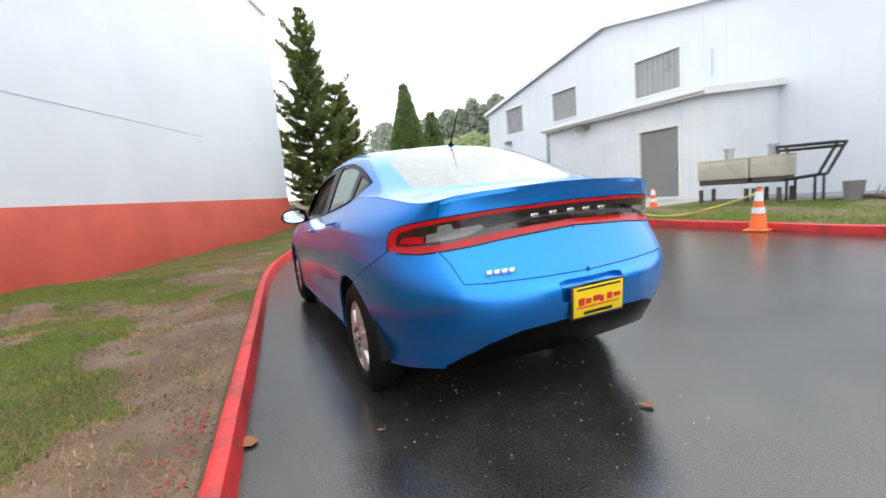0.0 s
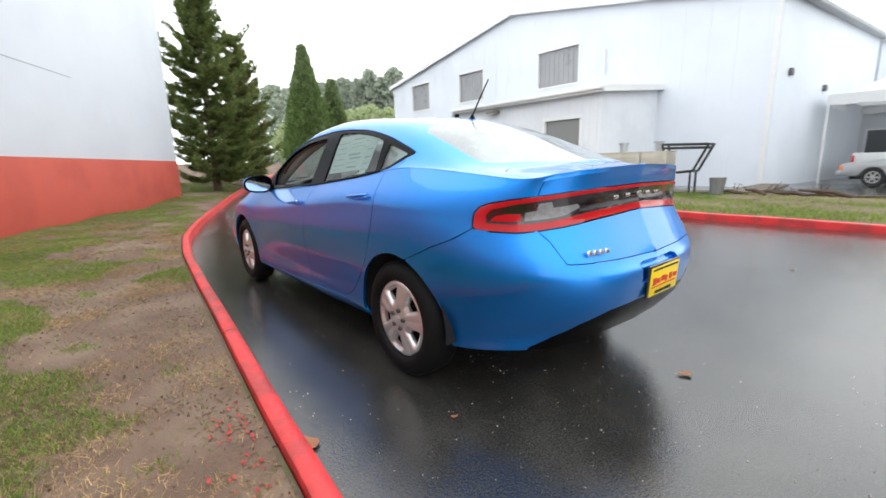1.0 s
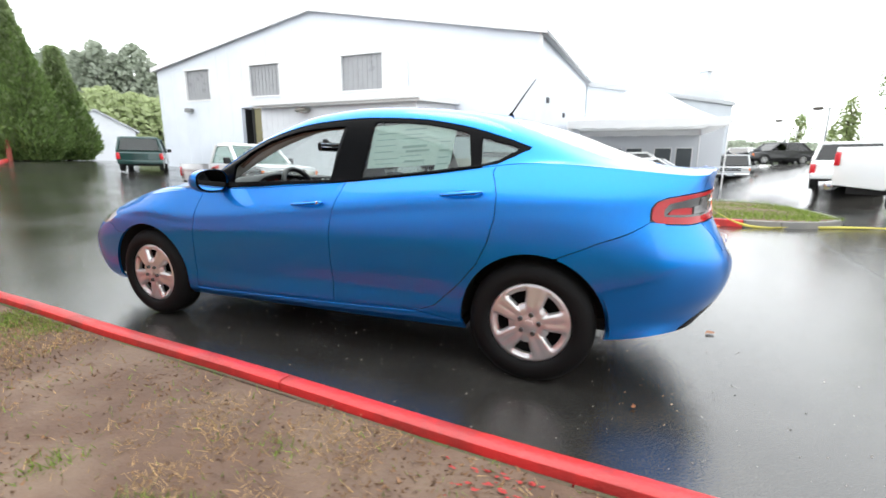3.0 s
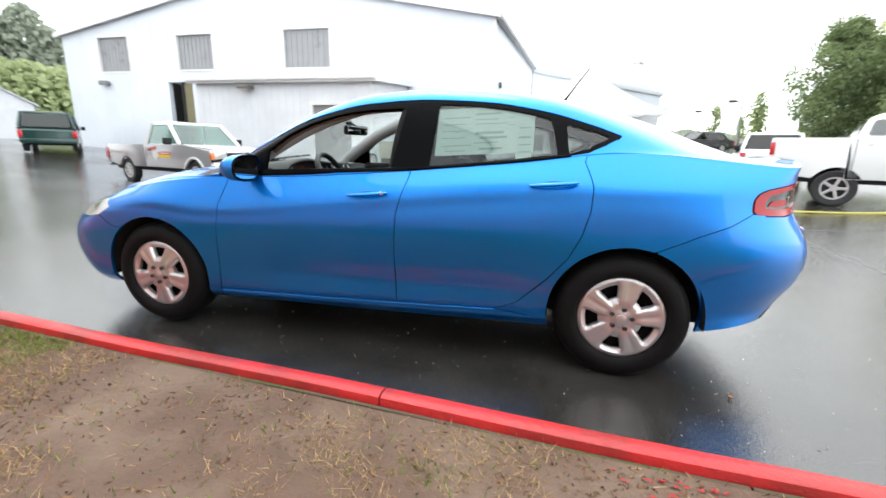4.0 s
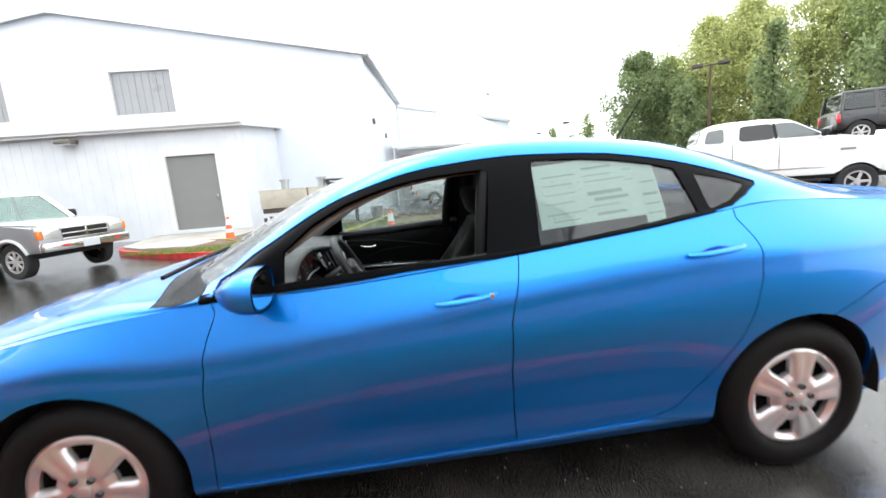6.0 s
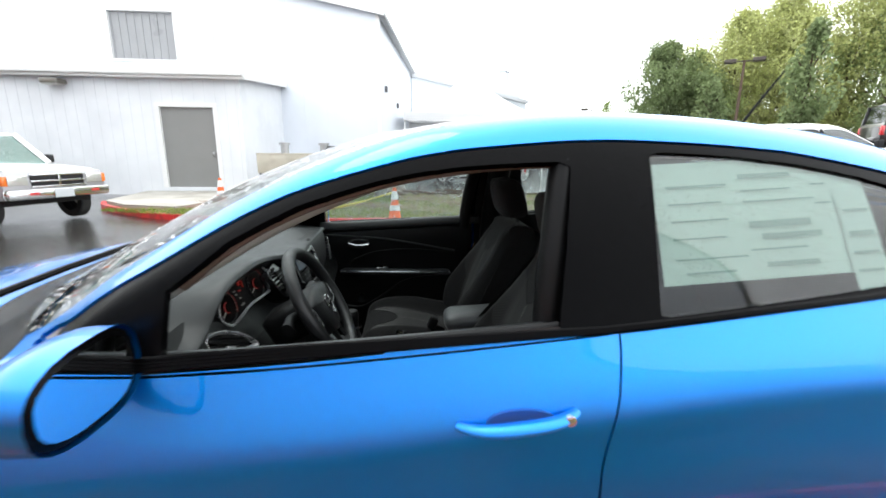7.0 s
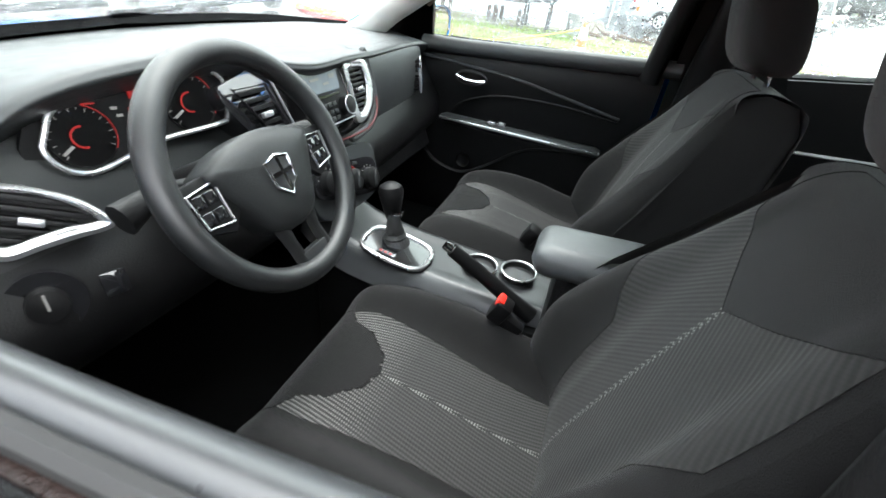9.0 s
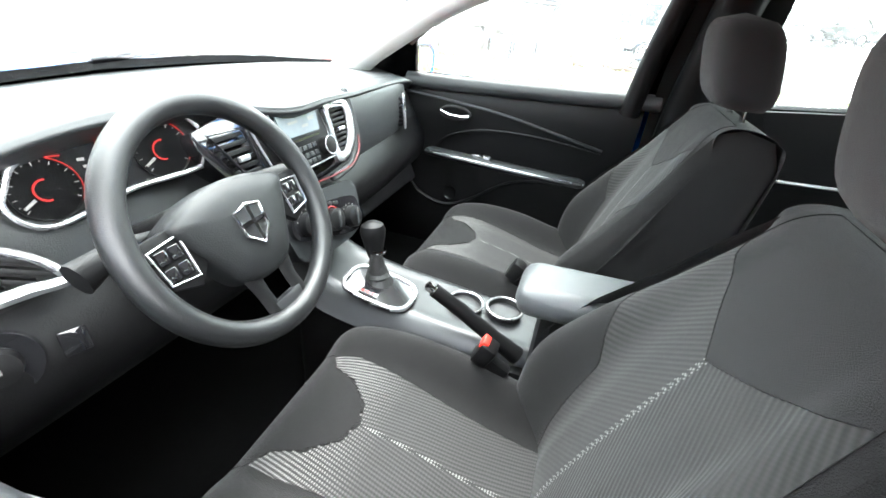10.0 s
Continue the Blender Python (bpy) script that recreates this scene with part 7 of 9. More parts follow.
# felt-lined channel at the rear edge of the open window
for s in (1, -1):
    run = [(x, s * y, z) for x, y, z in ((-.134, .705, .955), (-.141, .690, 1.04), (-.153, .664, 1.14), (-.170, .628, 1.24), (-.186, .596, 1.315))]
    part("window_channel", tube(bmesh.new(), [tuple(p) for p in catmull(run, 20)], .030, 10), CABIN_BLACK, car, "black rubber window channel", smooth=60)
# belt-line seal and the slot of the lowered window
sl = catmull([(.60, .756, .950), (.4, .754, .958), (.1, .748, .976), (-.215, .738, .996)], 20)
# A near-black rod stands for the slot's unlit gap.
part("window_slot", tube(bmesh.new(), [(p[0], p[1] + .005, p[2] + .008) for p in sl], .0085, 8), DARK, car)
sl2 = catmull([(.60, .768, .956), (.4, .766, .964), (.1, .760, .982), (-.22, .750, 1.002)], 20)
# The rubber's brown is a red reflection kept in the base colour.
part("outer_sill_seal", tube(bmesh.new(), [(p[0], p[1] + .007, p[2] - .002) for p in sl2], .0085, 8), mat("red_reflection_rubber", (0.012, 0.0065, 0.0058), 0.22, vary=0.5, scale=60, bump=0.3, bump_scale=300, spec=0.25), car)
sl3 = catmull([(.62, .741, .945), (.4, .739, .953), (.1, .733, .970), (-.215, .723, .990)], 20)
# Daylight from outside is put into this sill's lighter grey.
part("inner_sill", tube(bmesh.new(), [(p[0], p[1] - .003, p[2] - .008) for p in sl3], .0225, 14), mat("daylit_sill_plastic", (0.028, 0.0295, 0.031), 0.32, vary=0.06, scale=40, bump=0.03, bump_scale=700), car, "grey inner door sill")
part("inner_sill", tube(bmesh.new(), [(p[0], -p[1] + .010, p[2] + .007) for p in sl3], .026, 12), DASH, car, "dark grey inner door sill")
# rear-view mirror
rv = new("rear_view_mirror")
rv.parent = car
rv.matrix_basis = pose(.405, -.028, 1.228, 0, 0, -18)
part("mirror_body", box(bmesh.new(), -.02, .02, -.115, .115, -.034, .034, .018, 4), CABIN_BLACK, rv)
part("mirror_face", boxm(-.0225, -.0195, -.104, .104, -.026, .026, .004), bpy.data.materials["mirror_silver"], rv)
part("mirror_stem", tube(bmesh.new(), [(.0, 0, .02), (.05, 0, .05), (.085, 0, .052)], .014, 8), CABIN_BLACK, rv)
part("dome_light", box(bmesh.new(), -.06, .06, -.09, .09, -.012, .006, .008, 3, pose(.02, 0, 1.385, 0, 8)), PILLAR, car)
part("dome_light", box(bmesh.new(), -.05, .05, -.06, .06, -.012, .006, .008, 3, pose(-.62, 0, 1.408)), mat("dome_lens", (0.7, 0.7, 0.68), 0.3), car)

# rain standing in beads on the glass
WATER = bpy.data.materials.new("rain_water")
WATER.use_nodes = True
wb = WATER.node_tree.nodes["Principled BSDF"]
wb.inputs["Base Color"].default_value = (0.97, 0.98, 0.98, 1)
wb.inputs["Roughness"].default_value = 0.12
wb.inputs["IOR"].default_value = 1.33
wb.inputs["Transmission Weight"].default_value = 1.0


def raindrops(pane, count, out, seed):
    """Scatter flattened water beads, some run into short streaks, over a pane's outer face."""
    r = np.random.default_rng(seed)
    me = pane.data
    me.calc_loop_triangles()
    V = np.array([v.co[:] for v in me.vertices])
    T = np.array([t.vertices[:] for t in me.loop_triangles])
    A, B, C = V[T[:, 0]], V[T[:, 1]], V[T[:, 2]]
    X = np.cross(B - A, C - A)
    area = np.linalg.norm(X, axis=1)
    k = r.choice(len(T), count, p=area / area.sum())
    a, b = r.random((count, 1)), r.random((count, 1))
    flip = a + b > 1
    a, b = np.where(flip, 1 - a, a), np.where(flip, 1 - b, b)
    P = A[k] + a * (B[k] - A[k]) + b * (C[k] - A[k])
    N = X[k] / area[k][:, None]
    N *= np.sign(N @ np.array(out))[:, None]
    down = np.array([0, 0, -1.0]) - N * (N @ np.array([0, 0, -1.0]))[:, None]
    down /= np.linalg.norm(down, axis=1)[:, None]
    side = np.cross(N, down)
    size = 0.0010 + 0.0026 * r.random(count) ** 2.2
    stretch = 1 + 0.5 * r.random(count) + 2.5 * (r.random(count) < 0.12) * r.random(count)
    th = np.linspace(0, 2 * math.pi, 7, endpoint=False)
    rings = []
    for rad, hi in ((1.0, 0.0), (0.68, 0.15), (0.0, 0.22)):
        ang = th if rad else th[:1]
        rings.append(P[:, None] + N[:, None] * (0.0006 + hi * size[:, None, None]) + (side[:, None] * np.cos(ang)[None, :, None] + down[:, None] * (np.sin(ang)[None, :] * stretch[:, None])[..., None]) * (rad * size)[:, None, None])
    v = np.concatenate(rings, 1).reshape(-1, 3)
    faces = []
    for i in range(count):
        o = 15 * i
        faces.append([o + 6 - j for j in range(7)])
        for j in range(7):
            n = (j + 1) % 7
            faces.append([o + j, o + n, o + 7 + n, o + 7 + j])
            faces.append([o + 7 + j, o + 7 + n, o + 14])
    d = raw("rain", v, faces, WATER, pane, "clear beads of rain on the glass", sharp=0)
    d["kind"] = "stuff"
    d.visible_shadow = False


for ob in list(car.children):
    if ob.type == 'MESH' and len(ob.data.vertices):
        ym = ob.data.vertices[0].co.y
        if ob.name.startswith("windscreen"):
            raindrops(ob, 5200, (.5, 0, 1), 5)
        elif ob.name.startswith("front_door_glass"):
            raindrops(ob, 1500, (0, -1, .3), 6)
        elif ob.name.startswith("rear_door_glass") and ym < 0:
            raindrops(ob, 1300, (0, -1, .3), 7)


# ---- plants ----
GRASS = mat("short_grass", (0.19, 0.27, 0.055), 0.8, vary=0.25, scale=2.0, tint_random=0.45, island=True, spec=0.3)
STRAW = mat("dry_straw", (0.36, 0.235, 0.115), 0.85, vary=0.25, scale=3.0, tint_random=0.45, island=True, spec=0.2)
NEEDLES = mat("conifer_needles", (0.145, 0.185, 0.055), 0.75, vary=0.35, scale=1.2, tint_random=0.45, island=True, spec=0.3)
CYPRESS = mat("cypress_foliage", (0.125, 0.190, 0.055), 0.8, vary=0.3, scale=0.8, tint_random=0.35, island=True, spec=0.25)
RUSTY = mat("dead_needles", (0.20, 0.085, 0.035), 0.85, vary=0.3, tint_random=0.3, island=True)
# Lot trees: leaf tones are lifted to stand for haze before them.
LEAF_YELLOW = mat("yellow_green_leaves", (0.47, 0.50, 0.21), 0.7, vary=0.3, scale=0.15, tint_random=0.35, island=True, spec=0.3)
LEAF_GREEN = mat("mid_green_leaves", (0.33, 0.40, 0.18), 0.7, vary=0.3, scale=0.15, tint_random=0.35, island=True, spec=0.3)
LEAF_DARK = mat("dark_green_leaves", (0.23, 0.29, 0.14), 0.75, vary=0.25, scale=0.15, tint_random=0.35, island=True, spec=0.3)
# Far leaves: aerial haze is mixed into these pale base colours.
LEAF_HAZE_GREY = mat("haze_tinted_wood_leaves", (0.38, 0.42, 0.34), 0.9, vary=0.15, scale=0.05, tint_random=0.2, island=True, spec=0.1)
LEAF_HAZE_GREEN = mat("haze_tinted_hill_leaves", (0.42, 0.48, 0.27), 0.9, vary=0.15, scale=0.05, tint_random=0.2, island=True, spec=0.1)


def lit_through(m, share):
    """Lets part of the light pass through a leaf material."""
    n, l = m.node_tree.nodes, m.node_tree.links
    b = n["Principled BSDF"]
    tl = n.new("ShaderNodeBsdfTranslucent")
    l.new(b.inputs["Base Color"].links[0].from_socket, tl.inputs["Color"])
    mix = n.new("ShaderNodeMixShader")
    mix.inputs["Fac"].default_value = share
    l.new(b.outputs["BSDF"], mix.inputs[1])
    l.new(tl.outputs["BSDF"], mix.inputs[2])
    l.new(mix.outputs["Shader"], n["Material Output"].inputs["Surface"])


for m in (GRASS, LEAF_YELLOW, LEAF_GREEN, LEAF_DARK, LEAF_HAZE_GREY, LEAF_HAZE_GREEN):
    lit_through(m, 0.50)
for m in (NEEDLES, CYPRESS):
    lit_through(m, 0.25)
rng = np.random.default_rng(5)


def blades(name, base, height, width, material, label, category, lean=0.6):
    """One triangle a blade."""
    n = len(base)
    a = rng.uniform(0, 6.283, n)
    h = height * rng.uniform(0.5, 1.4, n)
    w = width * rng.uniform(0.6, 1.3, n)
    d = np.stack([np.cos(a), np.sin(a), np.zeros(n)], 1)
    tip = base + np.stack([rng.normal(0, lean, n) * h, rng.normal(0, lean, n) * h, h], 1)
    v = np.stack([base - d * w[:, None], base + d * w[:, None], tip], 1).reshape(-1, 3)
    me = bpy.data.meshes.new(name)
    me.from_pydata(v.tolist(), [], np.arange(3 * n).reshape(-1, 3).tolist())
    me.materials.append(material)
    return tagged(new(name, me), label, category, "", "stuff")


def lawn_points(n, x0, x1, keep):
    """Random places on the planted strip, kept by a mask of (x, y, reach from kerb)."""
    rows = 46
    V = lawn_v.reshape(-1, rows, 3)
    du, dv = V[1:, :-1] - V[:-1, :-1], V[:-1, 1:] - V[:-1, :-1]
    cell = np.abs(du[..., 0] * dv[..., 1] - du[..., 1] * dv[..., 0]) * ((V[:-1, :-1, 0] > x0) & (V[:-1, :-1, 0] < x1))
    pick = rng.choice(cell.size, n, p=(cell / cell.sum()).ravel())
    i, j = pick // (rows - 1), pick % (rows - 1)
    fi, fj = rng.random(n)[:, None], rng.random(n)[:, None]
    p = V[i, j] * (1 - fi) * (1 - fj) + V[i + 1, j] * fi * (1 - fj) + V[i, j + 1] * (1 - fi) * fj + V[i + 1, j + 1] * fi * fj
    reach = np.linalg.norm((p - V[i, 0])[:, :2], axis=1)
    ok = rng.random(n) < keep(p, reach)
    return p[ok]


def patchy(p, s, seed):
    q = np.array([noise.noise(Vector((x * s + seed, y * s, seed))) for x, y in p[:, :2]])
    return q


def green_mask(p, reach):
    q = patchy(p, 0.8, 3.1) + 0.5 * patchy(p, 3.0, 9.0)
    near = smoothstep(0.30, 1.15, reach)
    strip = smoothstep(3.0, 8.0, p[:, 0])
    return np.clip(smoothstep(0.0, 0.35, q + 0.42 * near - 0.07 + 0.2 * strip - 0.14 * smoothstep(-1.0, 0.8, p[:, 0]) * (1 - strip)), 0.02, 1)


def straw_mask(p, reach):
    q = patchy(p, 1.5, 17.0) + 0.4 * patchy(p, 5.0, 27.0)
    return np.clip(smoothstep(0.06, 0.36, q + 0.12), 0.05, 1)


blades("grass", np.vstack([lawn_points(620000, -7.0, 4.0, green_mask), lawn_points(130000, 4.0, 16.0, green_mask)]), 0.023, 0.0026, GRASS, "short patchy green grass on the soil strip", "grass", 0.7)
blades("straw", lawn_points(420000, -7.0, 7.0, straw_mask), 0.017, 0.0018, STRAW, "dry straw and dead grass on the soil", "dead grass", 1.2)
LITTER = mat("dead_leaf_litter", (0.17, 0.095, 0.05), 0.85, vary=0.3, scale=3.0, tint_random=0.6, island=True, spec=0.2)
blades("leaf_litter", lawn_points(90000, -7.0, 7.0, lambda p, reach: np.clip(0.45 + patchy(p, 2.2, 41.0), 0.08, 1)), 0.010, 0.0055, LITTER, "brown leaf litter and crumbs on the soil", "litter", 1.4)
gx, gy = rng.uniform(-6.0, 6.6, 60000), rng.uniform(-11.9, -6.6, 60000)
okm = (gy < -6.65 - 0.16 * np.maximum(0, gx - 2.4) ** 1.3) & (gx > -5.9 + 0.5 * (gy > -7.1)) & ~((gx > 4.4) & (gy < -8.0))
gp = np.stack([gx, gy, np.full(len(gx), 0.125)], 1)[okm]
gp = gp[rng.random(len(gp)) < np.clip(0.9 - 0.75 * smoothstep(-9.0, -11.5, gp[:, 1]), 0.1, 1)]
blades("island_grass", gp, 0.060, 0.007, GRASS, "bright green grass on the far island", "grass", 0.5)


def sprays(centres, dirs, length, width, curl=0.25):
    """Flat leaf sprays: a kinked pair of quads each."""
    n = len(centres)
    d = dirs / (np.linalg.norm(dirs, axis=1, keepdims=True) + 1e-9)
    r = rng.normal(size=(n, 3))
    s = np.cross(d, r)
    s /= np.linalg.norm(s, axis=1, keepdims=True) + 1e-9
    L = (length * rng.uniform(0.6, 1.3, n))[:, None]
    W = (width * rng.uniform(0.6, 1.2, n))[:, None]
    tip = centres + d * L + np.array([0, 0, -1]) * L * curl
    mid = centres + d * L * 0.5
    v = np.stack([centres, mid + s * W, tip, mid - s * W], 1).reshape(-1, 3)
    return v, np.arange(4 * n).reshape(-1, 4)


def leafy(name, v, f, material, parent, label=""):
    me = bpy.data.meshes.new(name)
    me.from_pydata(v.tolist(), [], f.tolist())
    me.materials.append(material)
    ob = new(name, me)
    ob.parent = parent
    if label:
        ob["label"] = label
    return ob


def conifer(x, y, h, spread, label, bare=0.5, whorls=26, rusty=False):
    z0 = gz(x, y) + 0.16
    root = thing("conifer_tree", label, "tree", "conifers by the wall", loc=(x, y, z0))
    bm = bmesh.new()
    tube(bm, [(0, 0, -0.2), (0.03, 0.0, h * 0.3), (0.0, 0.03, h * 0.65), (0, 0, h * 0.97)], [0.15 * h / 8, 0.11 * h / 8, 0.06 * h / 8, 0.015], 10)
    part("trunk", bm, BARK, root)
    C, D = [], []
    bl_ = bmesh.new()
    for k in range(whorls):
        t = k / (whorls - 1)
        z = bare + (h - bare) * t ** 0.92
        R = spread * (1 - t) ** 0.72 * (0.78 + 0.22 * math.sin(2.3 * k)) + 0.10
        if t < 0.12:
            R *= 0.7 + 2.5 * t
        nb = 6 if t < 0.85 else 4
        for b in range(nb):
            a = 6.283 * (b + 0.37 * k) / nb + rng.uniform(-.35, .35)
            L = R * rng.choice((0.55, 0.8, 1.0, 1.0, 1.3))
            # a limb leaves level, sags, and turns up at its tip
            out = np.array((math.cos(a), math.sin(a), 0.0))
            side = np.array((-math.sin(a), math.cos(a), 0.0))
            s_ = np.linspace(0, 1, 7)
            lift = L * (-0.10 * np.sin(s_ * math.pi) + (0.16 + 0.42 * t) * s_ ** 2.2 * rng.uniform(0.7, 1.5))
            line = np.array((0, 0, z)) + out * (L * s_)[:, None] + side * (0.10 * L * s_ ** 2 * rng.uniform(-1, 1))[:, None] + np.array((0, 0, 1.0)) * lift[:, None]
            tube(bl_, [tuple(q) for q in line[::2]], [0.024, 0.016, 0.009, 0.004], 4, cap=False)
            # side twigs, each clothed in short needles
            twigs = [(line, 0.10 + 0.03 * L, 1.0)]
            for w in range(int(2 + 5 * L)):
                u0 = rng.uniform(0.25, 0.9)
                j0 = line[int(u0 * 6)]
                tl = L * rng.uniform(0.22, 0.42) * (1.15 - u0)
                d0 = out * 0.75 + side * rng.choice((-1, 1)) * rng.uniform(0.5, 0.9) + np.array((0, 0, rng.uniform(0.05, 0.40)))
                twigs.append((np.array([j0 + d0 * tl * q + np.array((0, 0, 0.12 * tl * q * q)) for q in np.linspace(0, 1, 4)]), 0.085, 0.8))
            for pts, rad, dens in twigs:
                seg = np.linalg.norm(pts[-1] - pts[0])
                m = int((26 + 175 * seg) * dens)
                s1_ = 0.16 + 0.84 * rng.random(m) if len(pts) > 4 else rng.random(m)
                f_ = s1_ * (len(pts) - 1)
                i_ = np.minimum(f_.astype(int), len(pts) - 2)
                pos = pts[i_] + (pts[i_ + 1] - pts[i_]) * (f_ - i_)[:, None]
                way = pts[i_ + 1] - pts[i_]
                way /= np.linalg.norm(way, axis=1, keepdims=True) + 1e-9
                r_ = rng.normal(size=(m, 3))
                r_ /= np.linalg.norm(r_, axis=1, keepdims=True)
                C.append(pos + r_ * rad * rng.uniform(0.1, 0.8, (m, 1)) * np.array((1, 1, .7)))
                D.append(way * 0.9 + r_ * 0.7 + np.array((0, 0, 0.35)))
    part("limb", bl_, BARK, root, kind="stuff")
    C, D = np.vstack(C), np.vstack(D)
    v, f = sprays(C, D, 0.125, 0.019, 0.02)
    leafy("crown", v, f, NEEDLES, root, "dark green needle crown with gaps")
    if rusty:
        pick = rng.random(len(C)) < 0.05
        v, f = sprays(C[pick] + rng.normal(0, .05, (pick.sum(), 3)), D[pick], 0.16, 0.03, 0.2)
        leafy("dead_twig", v, f, RUSTY, root)["kind"] = "stuff"
    return root


conifer(14.25, -1.75, 8.1, 2.25, "tall dark green conifer with upswept branches beside the white wall", 0.35, 30)
conifer(15.9, -3.2, 5.6, 1.45, "smaller dark conifer with a few rusty twigs", 0.3, 20, True)
conifer(17.4, -3.9, 5.9, 1.2, "smaller dark conifer at the lawn's edge", 0.3, 20, True)


def cypress(x, y, h, r, n=15000):
    z0 = gz(x, y) - 0.05
    root = thing("cypress_tree", "dense clipped conical cypress standing by the kerb", "tree", "conical cypresses", loc=(x, y, z0))
    part("trunk", tube(bmesh.new(), [(0, 0, -0.3), (0, 0, h * .8)], [0.16, 0.03], 8), BARK, root)
    t = rng.random(n) ** 1.35
    a = rng.uniform(0, 6.283, n)
    lump = 1 + 0.10 * np.sin(3 * a + 5 * t) + 0.07 * np.sin(7 * a - 9 * t) + rng.normal(0, 0.05, n)
    R = r * (1 - t ** 1.15) * (0.62 + 0.38 * smoothstep(0, .12, t)) * lump + 0.04
    R *= rng.uniform(0.72, 1.0, n)
    P = np.stack([R * np.cos(a), R * np.sin(a), 0.05 + h * t], 1)
    D = np.stack([0.55 * np.cos(a), 0.55 * np.sin(a), np.full(n, 1.0)], 1) + rng.normal(0, .25, (n, 3))
    v, f = sprays(P, D, 0.26, 0.050, -0.05)
    leafy("crown", v, f, CYPRESS, root)
    v2, f2 = sprays(P * np.array((.78, .78, .97)), D, 0.5, 0.2, 0)
    leafy("inner_foliage", v2[: 4 * (n // 3)], f2[: n // 3], LEAF_DARK, root)
    return root


cypress(30.5, -12.35, 8.9, 2.35, 24000)
cypress(31.5, -15.1, 6.8, 1.8, 18000)


def broadleaf(x, y, h, r, material, label, n=5200, leaf=0.34, narrow=1.0, base=None, trunk=0.25):
    z0 = gz(x, y) if base is None else base
    root = thing("broadleaf_tree", label, "tree", "trees beyond the lot", loc=(x, y, z0))
    bm = bmesh.new()
    tube(bm, [(0, 0, -.3), (.1, .05, h * .35), (0, 0, h * .8)], [trunk, trunk * .7, .04], 8)
    for k in range(7):
        a = k * 2.4
        tube(bm, [(0, 0, h * (.22 + .07 * k)), (r * .6 * math.cos(a), r * .6 * math.sin(a), h * (.38 + .07 * k))], [trunk * .4, .03], 6)
    part("trunk", bm, BARK, root)
    nb = 60
    bc = rng.normal(0, 0.42, (nb, 3))
    bt = rng.random(nb)
    prof = np.sin(np.clip(bt * 0.93 + 0.07, 0, 1) * math.pi) ** 0.6
    bc = np.stack([bc[:, 0] * r * prof, bc[:, 1] * r * prof, h * (0.14 + 0.80 * bt)], 1)
    br = r * rng.uniform(0.24, 0.46, nb) * (0.55 + 0.45 * prof)
    k = rng.integers(0, nb, n)
    u = rng.normal(size=(n, 3))
    u /= np.linalg.norm(u, axis=1, keepdims=True)
    P = bc[k] + u * (br[k] * rng.uniform(0.45, 1.05, n))[:, None] * np.array((1, 1, narrow))
    v, f = sprays(P, u + rng.normal(0, .8, (n, 3)), leaf, leaf * .42, .3)
    leafy("crown", v, f, material, root)
    return root


def at_bearing(ex, ey, az, d):
    return ex + d * math.cos(radians(az)), ey + d * math.sin(radians(az))


for az, d, h, r, m, lab in ((-119.6, 52, 11.6, 3.9, LEAF_DARK, "tall dark evergreen at the lot's edge"), (-123.0, 54, 10.6, 3.4, LEAF_GREEN, "green broadleaf tree beyond the lot"),
                            (-126.4, 55, 14.2, 5.0, LEAF_YELLOW, "yellowing broadleaf tree beyond the lot"), (-130.0, 54, 15.0, 4.8, LEAF_YELLOW, "tall yellow-green tree beyond the lot"),
                            (-135.2, 53, 15.0, 5.2, LEAF_YELLOW, "broad yellow-green tree beyond the lot"), (-139.6, 52, 14.2, 4.8, LEAF_GREEN, "leafy green tree beyond the lot"),
                            (-144.5, 54, 12.6, 4.6, LEAF_YELLOW, "broad yellow-green tree beyond the lot"), (-150.0, 52, 12.0, 4.6, LEAF_GREEN, "leafy green tree beyond the lot")):
    x, y = at_bearing(0.0, 2.4, az, d)
    broadleaf(x, y, h, r, m, lab, 26000, 0.24)
for az, d, h, r in ((-132.2, 38, 8.6, 1.3), (-141.5, 36, 8.4, 1.5), (-124.6, 46, 6.6, 1.2)):
    x, y = at_bearing(0.0, 2.4, az, d)
    broadleaf(x, y, h, r, LEAF_DARK, "slim upright dark green tree in the car park", 3200, 0.30, 1.9, trunk=.14)
for az, d, h, r in ((-112.9, 46, 5.2, .75), (-109.0, 62, 5.6, .9), (-116.6, 70, 3.4, .9), (-111.4, 75, 5.2, .9)):
    x, y = at_bearing(-.7, 2.9, az, d)
    broadleaf(x, y, h, r, LEAF_GREEN, "slim young tree far across the car park", 900, 0.26, 1.9, trunk=.08)


def far_wood(name, rows, material, label, leaf):
    C, D = [], []
    for az, d, top, wid in rows:
        x, y = at_bearing(-1.6, 2.9, az, d)
        n = 3200
        t = rng.random(n)
        a = rng.uniform(0, 6.283, n)
        R = wid * np.sin(np.clip(t * .9 + .1, 0, 1) * math.pi) ** .55 * np.sqrt(rng.random(n))
        P = np.stack([x + R * np.cos(a), y + R * np.sin(a), gz(x, y) + top * t], 1)
        C.append(P)
        D.append(rng.normal(size=(n, 3)))
    C, D = np.vstack(C), np.vstack(D)
    v, f = sprays(C, D, leaf, leaf * .45, .2)
    me = bpy.data.meshes.new(name)
    me.from_pydata(v.tolist(), [], f.tolist())
    me.materials.append(material)
    return tagged(new(name, me), label, "woods", "", "stuff")


